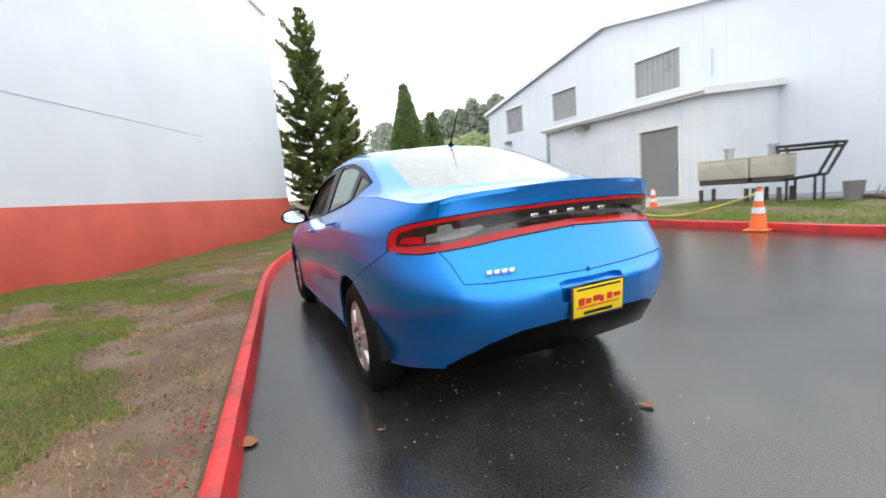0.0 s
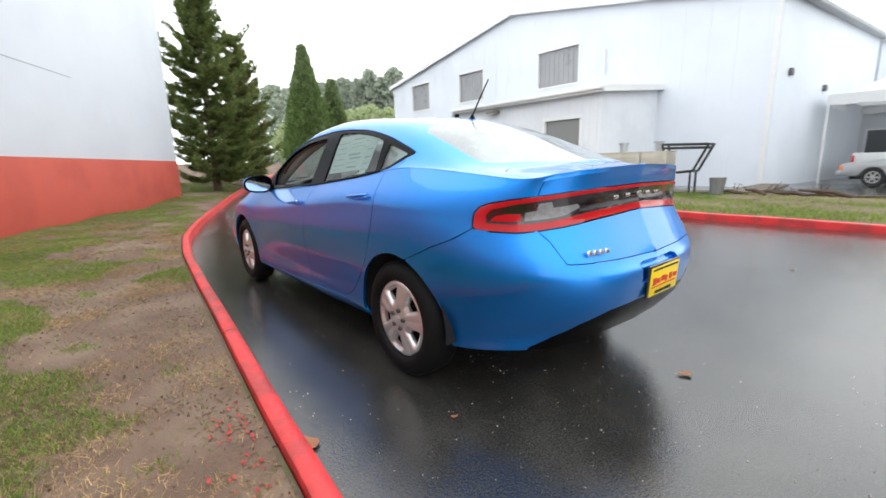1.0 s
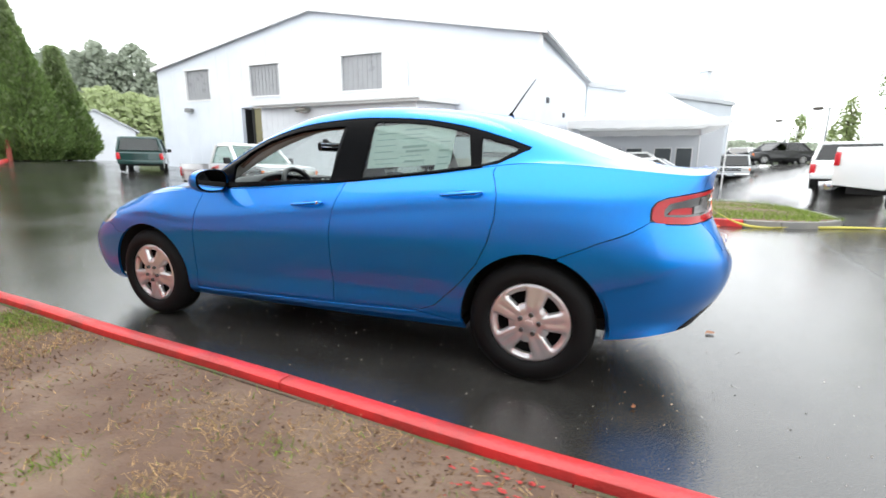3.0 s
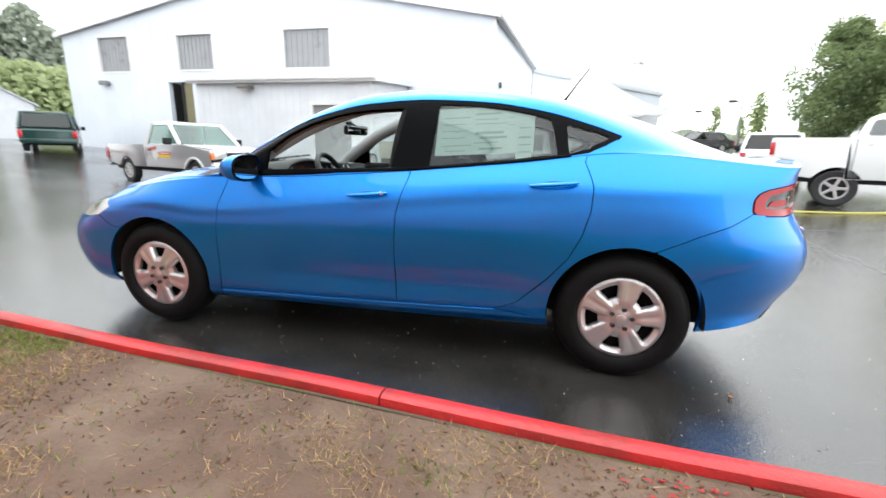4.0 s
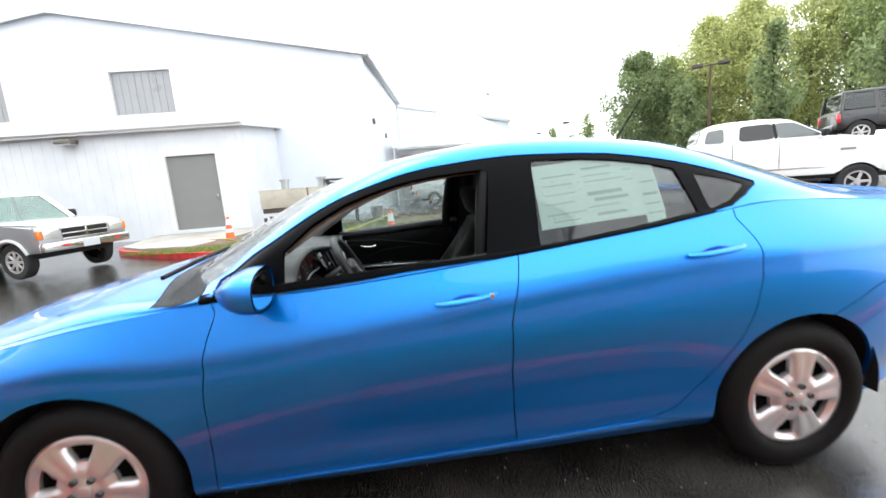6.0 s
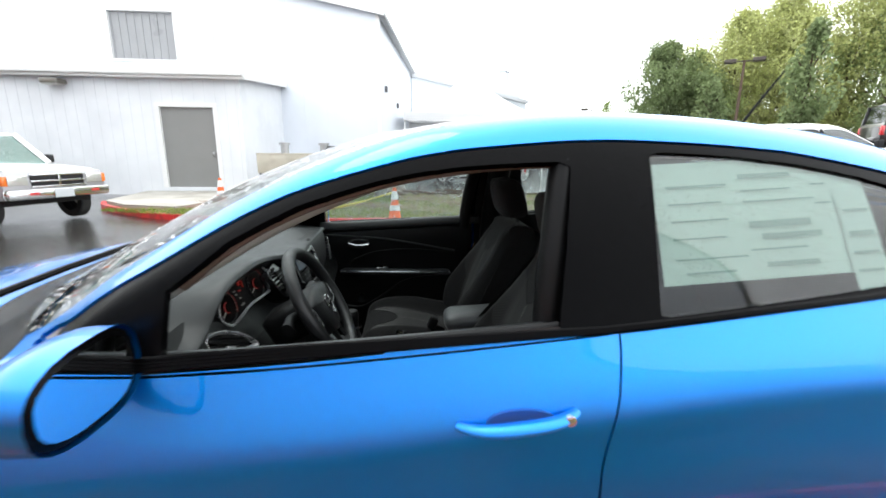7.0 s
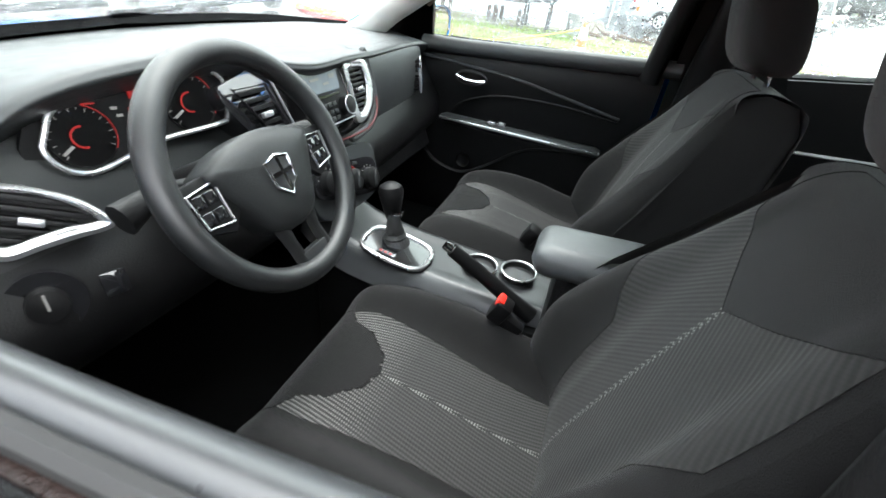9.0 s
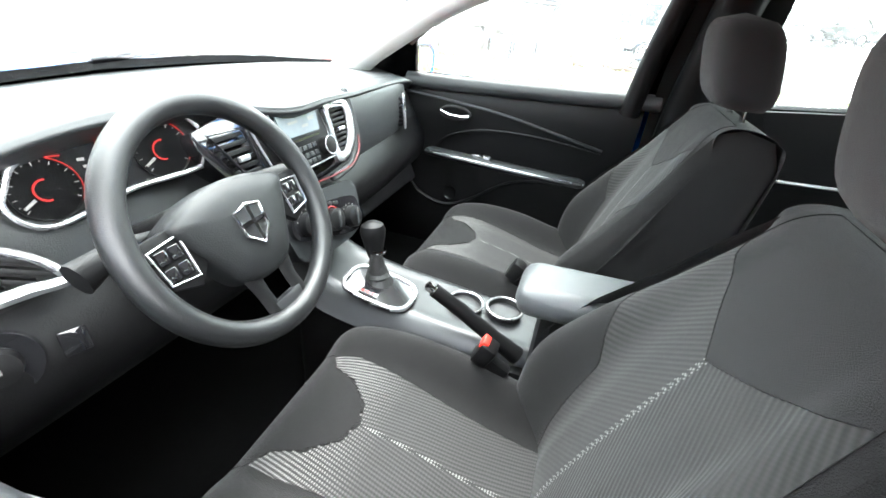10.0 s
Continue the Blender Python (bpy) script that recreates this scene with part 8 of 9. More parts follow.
# Distant stands; their paleness is haze held in the leaf colour.
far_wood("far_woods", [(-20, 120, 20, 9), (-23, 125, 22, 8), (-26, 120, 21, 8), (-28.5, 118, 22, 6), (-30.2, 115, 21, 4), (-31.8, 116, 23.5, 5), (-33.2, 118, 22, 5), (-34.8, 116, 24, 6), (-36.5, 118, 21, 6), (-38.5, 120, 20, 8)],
         LEAF_HAZE_GREY, "hazy wooded hill in the rain", 1.0)
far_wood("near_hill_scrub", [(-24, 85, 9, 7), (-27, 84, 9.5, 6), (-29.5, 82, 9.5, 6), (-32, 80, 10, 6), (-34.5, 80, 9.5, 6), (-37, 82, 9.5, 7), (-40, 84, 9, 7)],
         LEAF_HAZE_GREEN, "pale green scrub on the slope behind the yard", 0.9)
far_wood("horizon_trees", [(az, 150 + 8 * math.sin(az), 5.5 + 1.5 * math.sin(az * 1.7), 9) for az in range(-118, -98, 3)], LEAF_HAZE_GREY, "far line of grey-green trees", 1.0)


# ---- vehicles round the yard ----
TYRE_OLD = mat("weathered_tyre", (0.022, 0.022, 0.023), 0.75, vary=0.25, scale=12, bump=0.2)
CHROME_OLD = mat("bright_chrome", (0.62, 0.63, 0.64), 0.16, 1.0, vary=0.12, scale=8)
STEEL_WHEEL = mat("silver_wheel_paint", (0.55, 0.55, 0.54), 0.35, 0.6, vary=0.15, scale=10)
CAR_GLASS = glass("tinted_car_glass", (0.30, 0.36, 0.35), rough=0.02)
CAR_GLASS_DARK = glass("dark_car_glass", (0.06, 0.07, 0.075), rough=0.02)
# White film on these panes stands for a pale sky reflection.
CAR_GLASS_REFLECTING = glass("pale_reflection_car_glass", (0.5, 0.6, 0.58), rough=0.03, film=0.16)
CAR_GLASS_GREEN = glass("pale_green_car_glass", (0.55, 0.70, 0.66), rough=0.03, wet=0.35)
LAMP_RED = mat("red_lamp_lens", (0.55, 0.012, 0.02), 0.15, vary=0.2, scale=30, coat=1.0)
LAMP_ORANGE = mat("orange_lamp_lens", (0.85, 0.19, 0.025), 0.2, vary=0.15, scale=30, coat=1.0)
LAMP_CLEAR = mat("clear_lamp_lens", (0.60, 0.60, 0.58), 0.12, 0.4, vary=0.25, scale=40, coat=1.0)
STRIPE_RED = mat("red_vinyl", (0.62, 0.03, 0.03), 0.4, vary=0.08)
STRIPE_YELLOW = mat("yellow_vinyl", (0.80, 0.55, 0.03), 0.4, vary=0.08)
RED_BARS = mat("red_lettering_vinyl", (0.60, 0.05, 0.05), 0.4)
GRIME_BLACK = mat("black_underside", (0.014, 0.014, 0.015), 0.8, vary=0.3, scale=9)
PLATE_PALE = mat("pale_plate", (0.55, 0.58, 0.60), 0.4, vary=0.1)


def road_wheel(parent, x, y, r, w, spokes, rim_mat, side):
    """Tyre and rim; side +1 has its face towards +y."""
    m = pose(x, y, r, -90 * side, 0, 0)
    ri = r * 0.62
    tyre = part("wheel", lathe(bmesh.new(), [(ri * .96, -w * .45), (r * .93, -w * .5), (r, -w * .38), (r, w * .38), (r * .93, w * .5), (ri * 1.04, w * .46), (ri * .96, w * .40)], 32, m), TYRE_OLD, parent)
    bm = bmesh.new()
    lathe(bm, [(ri, w * .44), (ri * .93, w * .43), (ri * .88, w * .20), (ri * .34, w * .24), (ri * .30, w * .34), (0.001, w * .36)], 28, m)
    part("rim", bm, rim_mat if not spokes else GRIME_BLACK, tyre)
    bm = bmesh.new()
    lathe(bm, [(ri * 1.02, w * .40), (ri * 1.02, w * .47), (ri * .90, w * .47), (ri * .86, w * .34)], 28, m)
    for k in range(spokes):
        a = 6.2832 * k / spokes
        t = m @ Matrix.Rotation(a, 4, "Z")
        box(bm, ri * .18, ri * .93, -ri * .13, ri * .13, w * .30, w * .44, 0.012, 1, t)
    lathe(bm, [(ri * .30, w * .30), (ri * .28, w * .46), (0.001, w * .48)], 16, m)
    part("wheel_face", bm, rim_mat, tyre)
    return tyre


def arch(cx, r, n=9):
    return [(cx + r * math.cos(math.pi * (1 - k / (n - 1))), 0.0 + r * math.sin(math.pi * (1 - k / (n - 1)))) for k in range(n)]


def quad_patch(quad, u0, u1, v0, v1, lift=0.006, thick=0.010):
    """A thin slab on a four-cornered face (a, b, c, d round it), from fractions of its sides."""
    a, b, c, d = [Vector(q) for q in quad]

    def at(u, v):
        return (a * (1 - u) + b * u) * (1 - v) + (d * (1 - u) + c * u) * v
    n = (b - a).cross(d - a).normalized()
    bm = bmesh.new()
    low = [bm.verts.new(at(u, v) + n * (lift - thick)) for u, v in ((u0, v0), (u1, v0), (u1, v1), (u0, v1))]
    top = [bm.verts.new(at(u, v) + n * lift) for u, v in ((u0, v0), (u1, v0), (u1, v1), (u0, v1))]
    bm.faces.new(low[::-1])
    bm.faces.new(top)
    for i in range(4):
        bm.faces.new((low[i], low[(i + 1) % 4], top[(i + 1) % 4], top[i]))
    return bm


def crew_cab(root, paint):
    """Upper cab of a full-size truck: rounded shell with curved roof, tapering inwards, and three panes a side."""
    Z = [1.48, 1.56, 1.68, 1.82, 1.94, 2.02, 2.075, 2.11, 2.13]
    rear = [-1.60, -1.59, -1.56, -1.51, -1.45, -1.37, -1.24, -0.98, -0.60]
    front = [1.36, 1.30, 1.10, 0.87, 0.68, 0.52, 0.34, 0.05, -0.25]
    half = [.965, .955, .932, .898, .862, .828, .775, .66, .42]

    def width(z):
        return float(np.interp(z, Z, half))
    bm = bmesh.new()
    rings = []
    for z, a, b, h in zip(Z, rear, front, half):
        ring = []
        for k in range(48):
            t = 2 * math.pi * (k + .5) / 48
            cx, cy = math.cos(t), math.sin(t)
            ring.append(bm.verts.new(((a + b) / 2 + (b - a) / 2 * math.copysign(abs(cx) ** .22, cx), h * math.copysign(abs(cy) ** .22, cy), z)))
        rings.append(ring)
    for lo, hi in zip(rings, rings[1:]):
        for k in range(48):
            bm.faces.new((lo[k], lo[(k + 1) % 48], hi[(k + 1) % 48], hi[k]))
    bm.faces.new(rings[-1])
    part("cab_shell", bm, paint, root, smooth=60)

    def pane(corner, lift, side=None, end=None):
        """A curved pane on the shell; corner: (x or y, z) four times, from below counter-clockwise."""
        g = bmesh.new()
        rows = []
        for j in range(7):
            row = []
            for i in range(7):
                # rounded corners: pull the outer rows in towards their ends
                u, v = i / 6, j / 6
                if i in (0, 6) and j in (0, 6):
                    u, v = u + (.035 if i == 0 else -.035), v + (.05 if j == 0 else -.05)
                p, q = [(1 - v) * ((1 - u) * corner[0][n] + u * corner[1][n]) + v * ((1 - u) * corner[3][n] + u * corner[2][n]) for n in (0, 1)]
                row.append(g.verts.new((p, side * (width(q) + lift), q) if side else (float(np.interp(q, Z, end)) + lift, p, q)))
            rows.append(row)
        for j in range(6):
            for i in range(6):
                g.faces.new((rows[j][i], rows[j][i + 1], rows[j + 1][i + 1], rows[j + 1][i]))
        return g
    for s in (1, -1):
        for corner, m in ((((-1.44, 1.60), (-.99, 1.585), (-.99, 1.955), (-1.36, 1.92)), CAR_GLASS_REFLECTING), (((-.66, 1.585), (.10, 1.585), (.06, 1.975), (-.63, 1.97)), CAR_GLASS_DARK),
                          (((.17, 1.585), (1.12, 1.585), (.52, 1.955), (.13, 1.975)), CAR_GLASS_REFLECTING)):
            # Black sheets under the panes stand for the unlit cab inside.
            part("window_liner", pane(corner, .006, s), GRIME_BLACK, root)
            part("side_window", pane(corner, .012, s), m, root)
        part("window_post", pane(((.10, 1.585), (.17, 1.585), (.13, 1.975), (.06, 1.975)), .009, s), GRIME_BLACK, root)
    for end, sign, c in ((front, 1, ((-.80, 1.60), (.80, 1.60), (.70, 2.0), (-.70, 2.0))), (rear, -1, ((-.70, 1.62), (.70, 1.62), (.62, 1.95), (-.62, 1.95)))):
        part("window_liner", pane(c, sign * .008, None, end), GRIME_BLACK, root)
        part("windscreen" if sign > 0 else "rear_window", pane(c, sign * .014, None, end), CAR_GLASS_REFLECTING if sign > 0 else CAR_GLASS_DARK, root)


def vehicle(name, label, category, loc, turn, wb, W, r, over_f, over_r, sill, belt, nose, cowl, roof, g, top, paint,
            bed=None, hood_paint=None, roof_paint=None, splits=(), glass_side=None, glass_front=None, spokes=6, rim=None, group="", tuck=0.13, cab=None):
    """A parked vehicle seen from some way off. Local x is forward, from mid wheelbase.
    g: x of the greenhouse's foot behind and in front; top: the same of its roof; bed: x where a pickup's bed ends."""
    root = thing(name, label, category, group, loc, turn)
    glass_side = glass_side or CAR_GLASS_DARK
    glass_front = glass_front or glass_side
    rim = rim or STEEL_WHEEL
    xf, xr, af, ar = wb / 2 + over_f, -wb / 2 - over_r, wb / 2, -wb / 2
    ra = r * 1.20
    h = W / 2
    foot = max(sill, r * 0.75)
    ang = math.asin(min(.95, max(-.95, (foot - r) / ra)))

    def arc(cx):
        a0, a1 = math.pi - ang, ang
        return [(cx + ra * math.cos(a0 + (a1 - a0) * k / 10), r + ra * math.sin(a0 + (a1 - a0) * k / 10)) for k in range(11)]
    back = xr if bed is None else bed
    line = [(back, foot)]
    if bed is None:
        line += arc(ar)
    line += arc(af) + [(xf - .06, foot + .02), (xf, foot + .15), (xf - .02, nose - .10), (xf - .10, nose), (cowl, belt - .02), (g[1], belt), (g[0], belt)]
    line += [(back + (.10 if bed is None else 0.0), belt - (.02 if bed is None else 0.0)), (back, belt - .12 if bed is None else belt - .03)]
    part("body", plate(bmesh.new(), line, W, "y", -h, 0.035), paint, root)
    if hood_paint is not None:
        hood = [(xf - .11, nose + .004), (cowl + .02, belt - .012), (cowl + .02, belt + .012), (xf - .14, nose + .028)]
        part("hood", plate(bmesh.new(), hood, W * .86, "y", -h * .86, 0.008), hood_paint, root)
        for s in (1, -1):
            lip = [(x, z) for x, z in arc(af)] + [(x * 1.0 + (x - af) * .10, r + (z - r) * 1.10) for x, z in arc(af)[::-1]]
            part("arch_flare", plate(bmesh.new(), lip, 0.03, "y", s * h - (0.0 if s > 0 else 0.03), 0.006), hood_paint, root)
    if bed is not None:
        zb = belt if bed < g[0] + .3 else belt
        for s in (1, -1):
            out = [(xr, foot + .1)] + arc(ar) + [(bed - .02, foot), (bed - .02, zb - .01), (xr + .02, zb - .01), (xr, zb - .05)]
            part("bed_side", plate(bmesh.new(), out, 0.07, "y", s * h - (0.07 if s > 0 else 0.0), 0.014), paint, root)
        part("bed_floor", boxm(xr + .05, bed - .03, -h + .08, h - .08, foot + .22, foot + .30), GRIME_BLACK, root)
        gate = part("tailgate", boxm(xr + .005, xr + .07, -h + .16, h - .16, foot + .18, zb - .015, 0.015), paint, root)
        part("gate_handle", boxm(xr - .012, xr + .01, -.10, .10, zb - .16, zb - .09, 0.006), GRIME_BLACK, gate)
    # greenhouse
    hg, ht = h - 0.035, h - 0.035 - tuck
    B = [(g[0], -hg, belt - .01), (g[1], -hg, belt - .01), (g[1], hg, belt - .01), (g[0], hg, belt - .01)]
    T = [(top[0], -ht, roof), (top[1], -ht, roof), (top[1], ht, roof), (top[0], ht, roof)]
    post = 0.055
    fr = (B[1], B[2], T[2], T[1])
    bk = (B[3], B[0], T[0], T[3])
    if cab is not None:
        cab(root, paint)
    else:
        for p, q in zip(B, T):
            part("pillar", tube(bmesh.new(), [p, q], post, 6), roof_paint or paint, root)
        bm = bmesh.new()
        v = [bm.verts.new((x, y, z - .05)) for x, y, z in T] + [bm.verts.new((x * .97 + .03 * (top[0] + top[1]) / 2, y * .93, z + .045)) for x, y, z in T]
        bm.faces.new(v[3::-1])
        bm.faces.new(v[4:])
        for i in range(4):
            bm.faces.new((v[i], v[(i + 1) % 4], v[4 + (i + 1) % 4], v[4 + i]))
        bmesh.ops.bevel(bm, geom=bm.edges[:], offset=0.035, segments=2, affect="EDGES", profile=0.5)
        part("roof", bm, roof_paint or paint, root)
        part("windscreen", quad_patch(fr, .03, .97, .03, .95, 0.0), glass_front, root)
        part("rear_window", quad_patch(bk, .05, .95, .06, .92, 0.0), glass_side, root)
    cuts = [0.0] + list(splits) + [1.0]
    for s in (1, -1):
        q = (B[0], B[1], T[1], T[0]) if s < 0 else (B[2], B[3], T[3], T[2])
        for k, (a, b) in enumerate(zip(cuts, cuts[1:]) if cab is None else ()):
            if s > 0:
                a, b = 1 - b, 1 - a
            part("side_window", quad_patch(q, a + .025, b - .025, .06, .90, -0.004), glass_front if k == len(cuts) - 2 else glass_side, root)
            if k:
                e = cuts[k] if s < 0 else 1 - cuts[k]
                part("window_post", quad_patch(q, e - .025, e + .025, .02, .97, 0.004, .03), roof_paint or paint, root)
        xs = [g[0] + (g[1] - g[0]) * c for c in cuts]
        for k in range(1, len(xs)):
            part("door_handle", boxm(xs[k - 1] + .12, xs[k - 1] + .27, s * h - .012, s * h + .022, belt - .17, belt - .125, 0.008), paint if bed is None else CHROME_OLD if category != "pickup truck" else GRIME_BLACK if hood_paint else paint, root)
        for xx in xs[:-1]:
            part("door_seam", boxm(xx - .006, xx + .006, s * h - .004, s * h + .0015, sill + .18, belt - .03), GRIME_BLACK, root)
        mirror = part("wing_mirror", boxm(g[1] - .30, g[1] - .18, s * (h + .13) - .09, s * (h + .13) + .09, belt + .0, belt + .17, 0.03), GRIME_BLACK, root)
        for cx in (af, ar):
            road_wheel(root, cx, s * (h - .12), r, .24 if r > .36 else .20, spokes, rim, s)
        lamp_z = nose - .16
        part("headlight", boxm(xf - .05, xf + .015, s * (h - .22) - .15, s * (h - .22) + .15, lamp_z - .08, lamp_z + .08, 0.015), LAMP_CLEAR, root)
        part("turn_light", boxm(xf - .10, xf + .005, s * (h - .035) - .035, s * (h - .035) + .04, lamp_z - .08, lamp_z + .08, 0.012), LAMP_ORANGE, root)
        tz = belt - .24
        part("tail_light", boxm(xr - .012, xr + .09, s * (h - .06) - .085, s * (h - .06) + .068, tz - .17, tz + .13, 0.02), LAMP_RED, root)
    part("underbody", boxm(xr + .25, xf - .25, -h + .12, h - .12, foot - .10, foot + .06, 0.03), GRIME_BLACK, root)
    bumper = part("front_bumper", boxm(xf - .06, xf + .09, -h + .0, h - .0, foot + .02, foot + .20, 0.04), CHROME_OLD if bed is not None else paint, root)
    part("number_plate", boxm(xf + .085, xf + .10, -.16, .16, foot + .03, foot + .18), PLATE_PALE, bumper)
    part("rear_bumper", boxm(xr - .12, xr + .05, -h + .03, h - .03, foot - .02, foot + .17, 0.04), CHROME_OLD if bed is not None else paint, root)
    grille = part("grille", boxm(xf - .03, xf + .012, -h + .42, h - .42, nose - .27, nose - .07, 0.01), GRIME_BLACK, root)
    for z in (nose - .27, nose - .175, nose - .07):
        part("grille_bar", boxm(xf - .02, xf + .03, -h + .40, h - .40, z - .014, z + .014, 0.006), CHROME_OLD if bed is not None else GRIME_BLACK, grille)
    part("grille_bar", boxm(xf - .02, xf + .03, -.02, .02, nose - .28, nose - .06, 0.006), CHROME_OLD if bed is not None else GRIME_BLACK, grille)
    return root


# old two-tone work truck
old = vehicle("pickup_truck", "old silver-grey compact pickup truck with white hood and roof", "pickup truck", (8.72, -7.42, gz(8.7, -7.4)), 163.5,
              3.2, 1.72, 0.335, 0.72, 1.05, 0.46, 1.06, 0.96, 0.92, 1.60, (-0.52, 1.02), (-0.36, 0.42), PICKUP_GREY, bed=-0.62,
              hood_paint=WHITE_CAR, roof_paint=WHITE_CAR, glass_side=CAR_GLASS_GREEN, glass_front=CAR_GLASS_GREEN, spokes=8, tuck=.12)
for s in (-1,):
    y0 = -0.86
    decal = part("door_decal", boxm(.12, .62, y0 - .005, y0 + .01, .80, .875), STRIPE_RED, old, "red vinyl stripe with white lettering bars")
    part("decal_bar", boxm(.16, .58, y0 - .0075, y0 + .01, .825, .850), WHITE_CAR, decal)
    part("door_decal", boxm(.06, .60, y0 - .005, y0 + .01, .725, .795), STRIPE_YELLOW, old, "yellow vinyl stripe")
    part("door_badge", plate(bmesh.new(), [(-.22, .86), (.04, .86), (.04, .76), (-.09, .66), (-.22, .76)], .012, "y", y0 - .006), WHITE_CAR, old, "pale shield decal")
    for k, (a, b) in enumerate(((-.46, -.40), (-.38, -.33), (-.31, -.24), (-.22, -.17), (-.15, -.08), (-.06, -.01))):
        part("lettering_bar", boxm(a, b, y0 - .004, y0 + .01, .885 + .008 * k, .955 + .012 * k), RED_BARS, old)
    for k in range(3):
        part("bumper_sticker", boxm(2.40, 2.412, -.55 + .52 * k, -.40 + .52 * k, .56, .60), STRIPE_RED if k != 1 else PLATE_PALE, old)

# white crew-cab truck at the lot's edge
hd = 154.5
ch, sh = math.cos(radians(hd)), math.sin(radians(hd))
cx, cy = -8.875 - .92 * sh + .35 * ch, -8.075 + .92 * ch + .35 * sh
wp = vehicle("crew_cab_pickup", "white full-size crew-cab pickup truck with chrome bumper", "pickup truck", (cx, cy, 0.0), hd,
             3.6, 2.0, 0.41, 0.98, 1.30, 0.62, 1.55, 1.38, 1.36, 2.04, (-1.58, 1.30), (-1.28, 0.56), WHITE_CAR, bed=-1.66, splits=(0.27, 0.62), glass_front=CAR_GLASS_GREEN, rim=STEEL_WHEEL, spokes=5, tuck=.16, cab=crew_cab)
part("fender_badge", boxm(1.42, 1.72, -1.004, -.99, 1.18, 1.24), DOOR_GREY, wp)
part("side_moulding", boxm(-.9, 1.15, -1.010, -.99, .80, .84, 0.004), CHROME_OLD, wp)
part("running_board", boxm(-.85, 1.25, -1.06, -.86, .47, .53, 0.02), GRIME_BLACK, wp)

vehicle("off_roader", "black boxy off-road vehicle parked on the upper lot", "car", (-17.8, -11.7, gz(-17.8, -11.7)), 150,
        2.95, 1.86, 0.40, 0.62, 0.68, 0.55, 1.20, 1.16, 0.92, 1.82, (-2.05, 0.95), (-1.98, 0.55), BLACK_CAR, splits=(.33, .66), glass_side=CAR_GLASS, tuck=.07)
vehicle("hatchback", "white car seen end-on behind the crew-cab pickup", "car", (-9.2, -15.6, gz(-9.2, -15.6)), 249,
        2.65, 1.78, 0.32, .85, .75, .36, .92, .84, .95, 1.45, (-1.9, 1.0), (-1.45, .3), WHITE_CAR, splits=(.33, .66))
vehicle("sedan", "silver sedan parked before the canopy", "car", (-2.9, -18.8, 0), -15, 2.75, 1.78, .32, .92, 1.02, .34, .93, .80, .95, 1.42, (-1.75, 1.0), (-.95, .35), SILVER, splits=(.22, .60))
vehicle("delivery_pickup", "white pickup truck standing under the canopy", "pickup truck", (-3.2, -22.4, 0), 170, 3.3, 1.85, .36, .85, 1.1, .5, 1.15, 1.05, 1.0, 1.78, (-.75, 1.1), (-.55, .45), WHITE_CAR, bed=-.85, splits=(.3,))
vehicle("far_pickup", "silver pickup truck far across the wet lot", "pickup truck", (-9.1, -29.6, 0), 76, 3.4, 1.9, .38, .95, 1.1, .55, 1.2, 1.12, 1.0, 1.82, (-.75, 1.15), (-.5, .4), SILVER, bed=-.85, splits=(.35,))
for x, y, tr, pt, nm in ((-12.6, -34.0, 20, BLACK_CAR, "dark hatchback parked far across the lot"), (-12.4, -42.0, 60, SILVER, "silver car parked far across the lot"), (-16.5, -44.0, 60, WHITE_CAR, "white car parked far across the lot"),
                         (-21, -46, 60, BLACK_CAR, "black car parked far across the lot"), (-9.5, -43, 60, BLACK_CAR, "dark car parked far across the lot")):
    vehicle("far_car", nm, "car", (x, y, gz(x, y)), tr, 2.65, 1.78, .32, .88, .95, .34, .93, .82, .95, 1.45, (-1.75, 1.0), (-1.2, .35), pt, splits=(.25, .6), group="cars across the lot")
vehicle("minivan", "dark green minivan parked before the white building", "car", (21.0, -12.8, gz(21.0, -12.8)), -40, 2.7, 1.85, .34, .85, .75, .36, .98, .92, 1.1, 1.60, (-2.05, 1.3), (-1.85, .3), GREEN_CAR, splits=(.33, .66), glass_side=CAR_GLASS)

# ---- cones, tape and yard clutter ----
CONE_ORANGE = mat("orange_cone_plastic", (0.85, 0.13, 0.015), 0.5, vary=0.15, scale=10, second=(0.72, 0.11, 0.02))
CONE_BAND = mat("white_reflective_band", (0.72, 0.74, 0.74), 0.35, vary=0.1)
TAPE = mat("yellow_caution_tape", (0.62, 0.55, 0.10), 0.35, vary=0.15, scale=5)


def cone(x, y, band, label):
    z = gz(x, y)
    root = thing("traffic_cone", label, "traffic cone", "traffic cones", (x, y, z), 17 * x)
    bm = boxm(-.18, .18, -.18, .18, 0.0, .035, 0.02)
    part("base", bm, CONE_ORANGE, root)
    part("cone", lathe(bmesh.new(), [(.145, .034), (.130, .06), (.036, .69), (.030, .715), (.016, .715), (.016, .66)], 24), CONE_ORANGE, root)
    if band:
        for z0, z1 in ((.30, .40), (.50, .66)):
            ra, rb = .139 - .1492 * z0 + .006, .139 - .1492 * z1 + .006
            part("band", lathe(bmesh.new(), [(ra - .004, z0), (ra, z0), (rb, z1), (rb - .004, z1)], 24), CONE_BAND, root, "white reflective band")
    return root


cone(0.44, -6.45, True, "orange traffic cone with white bands before the kerb")
cone(-3.45, -6.3, False, "plain orange traffic cone on wet asphalt")
cone(-8.9, -7.5, False, "plain orange traffic cone near the white pickup")
cone(4.85, -9.5, True, "orange traffic cone with white bands by the building")


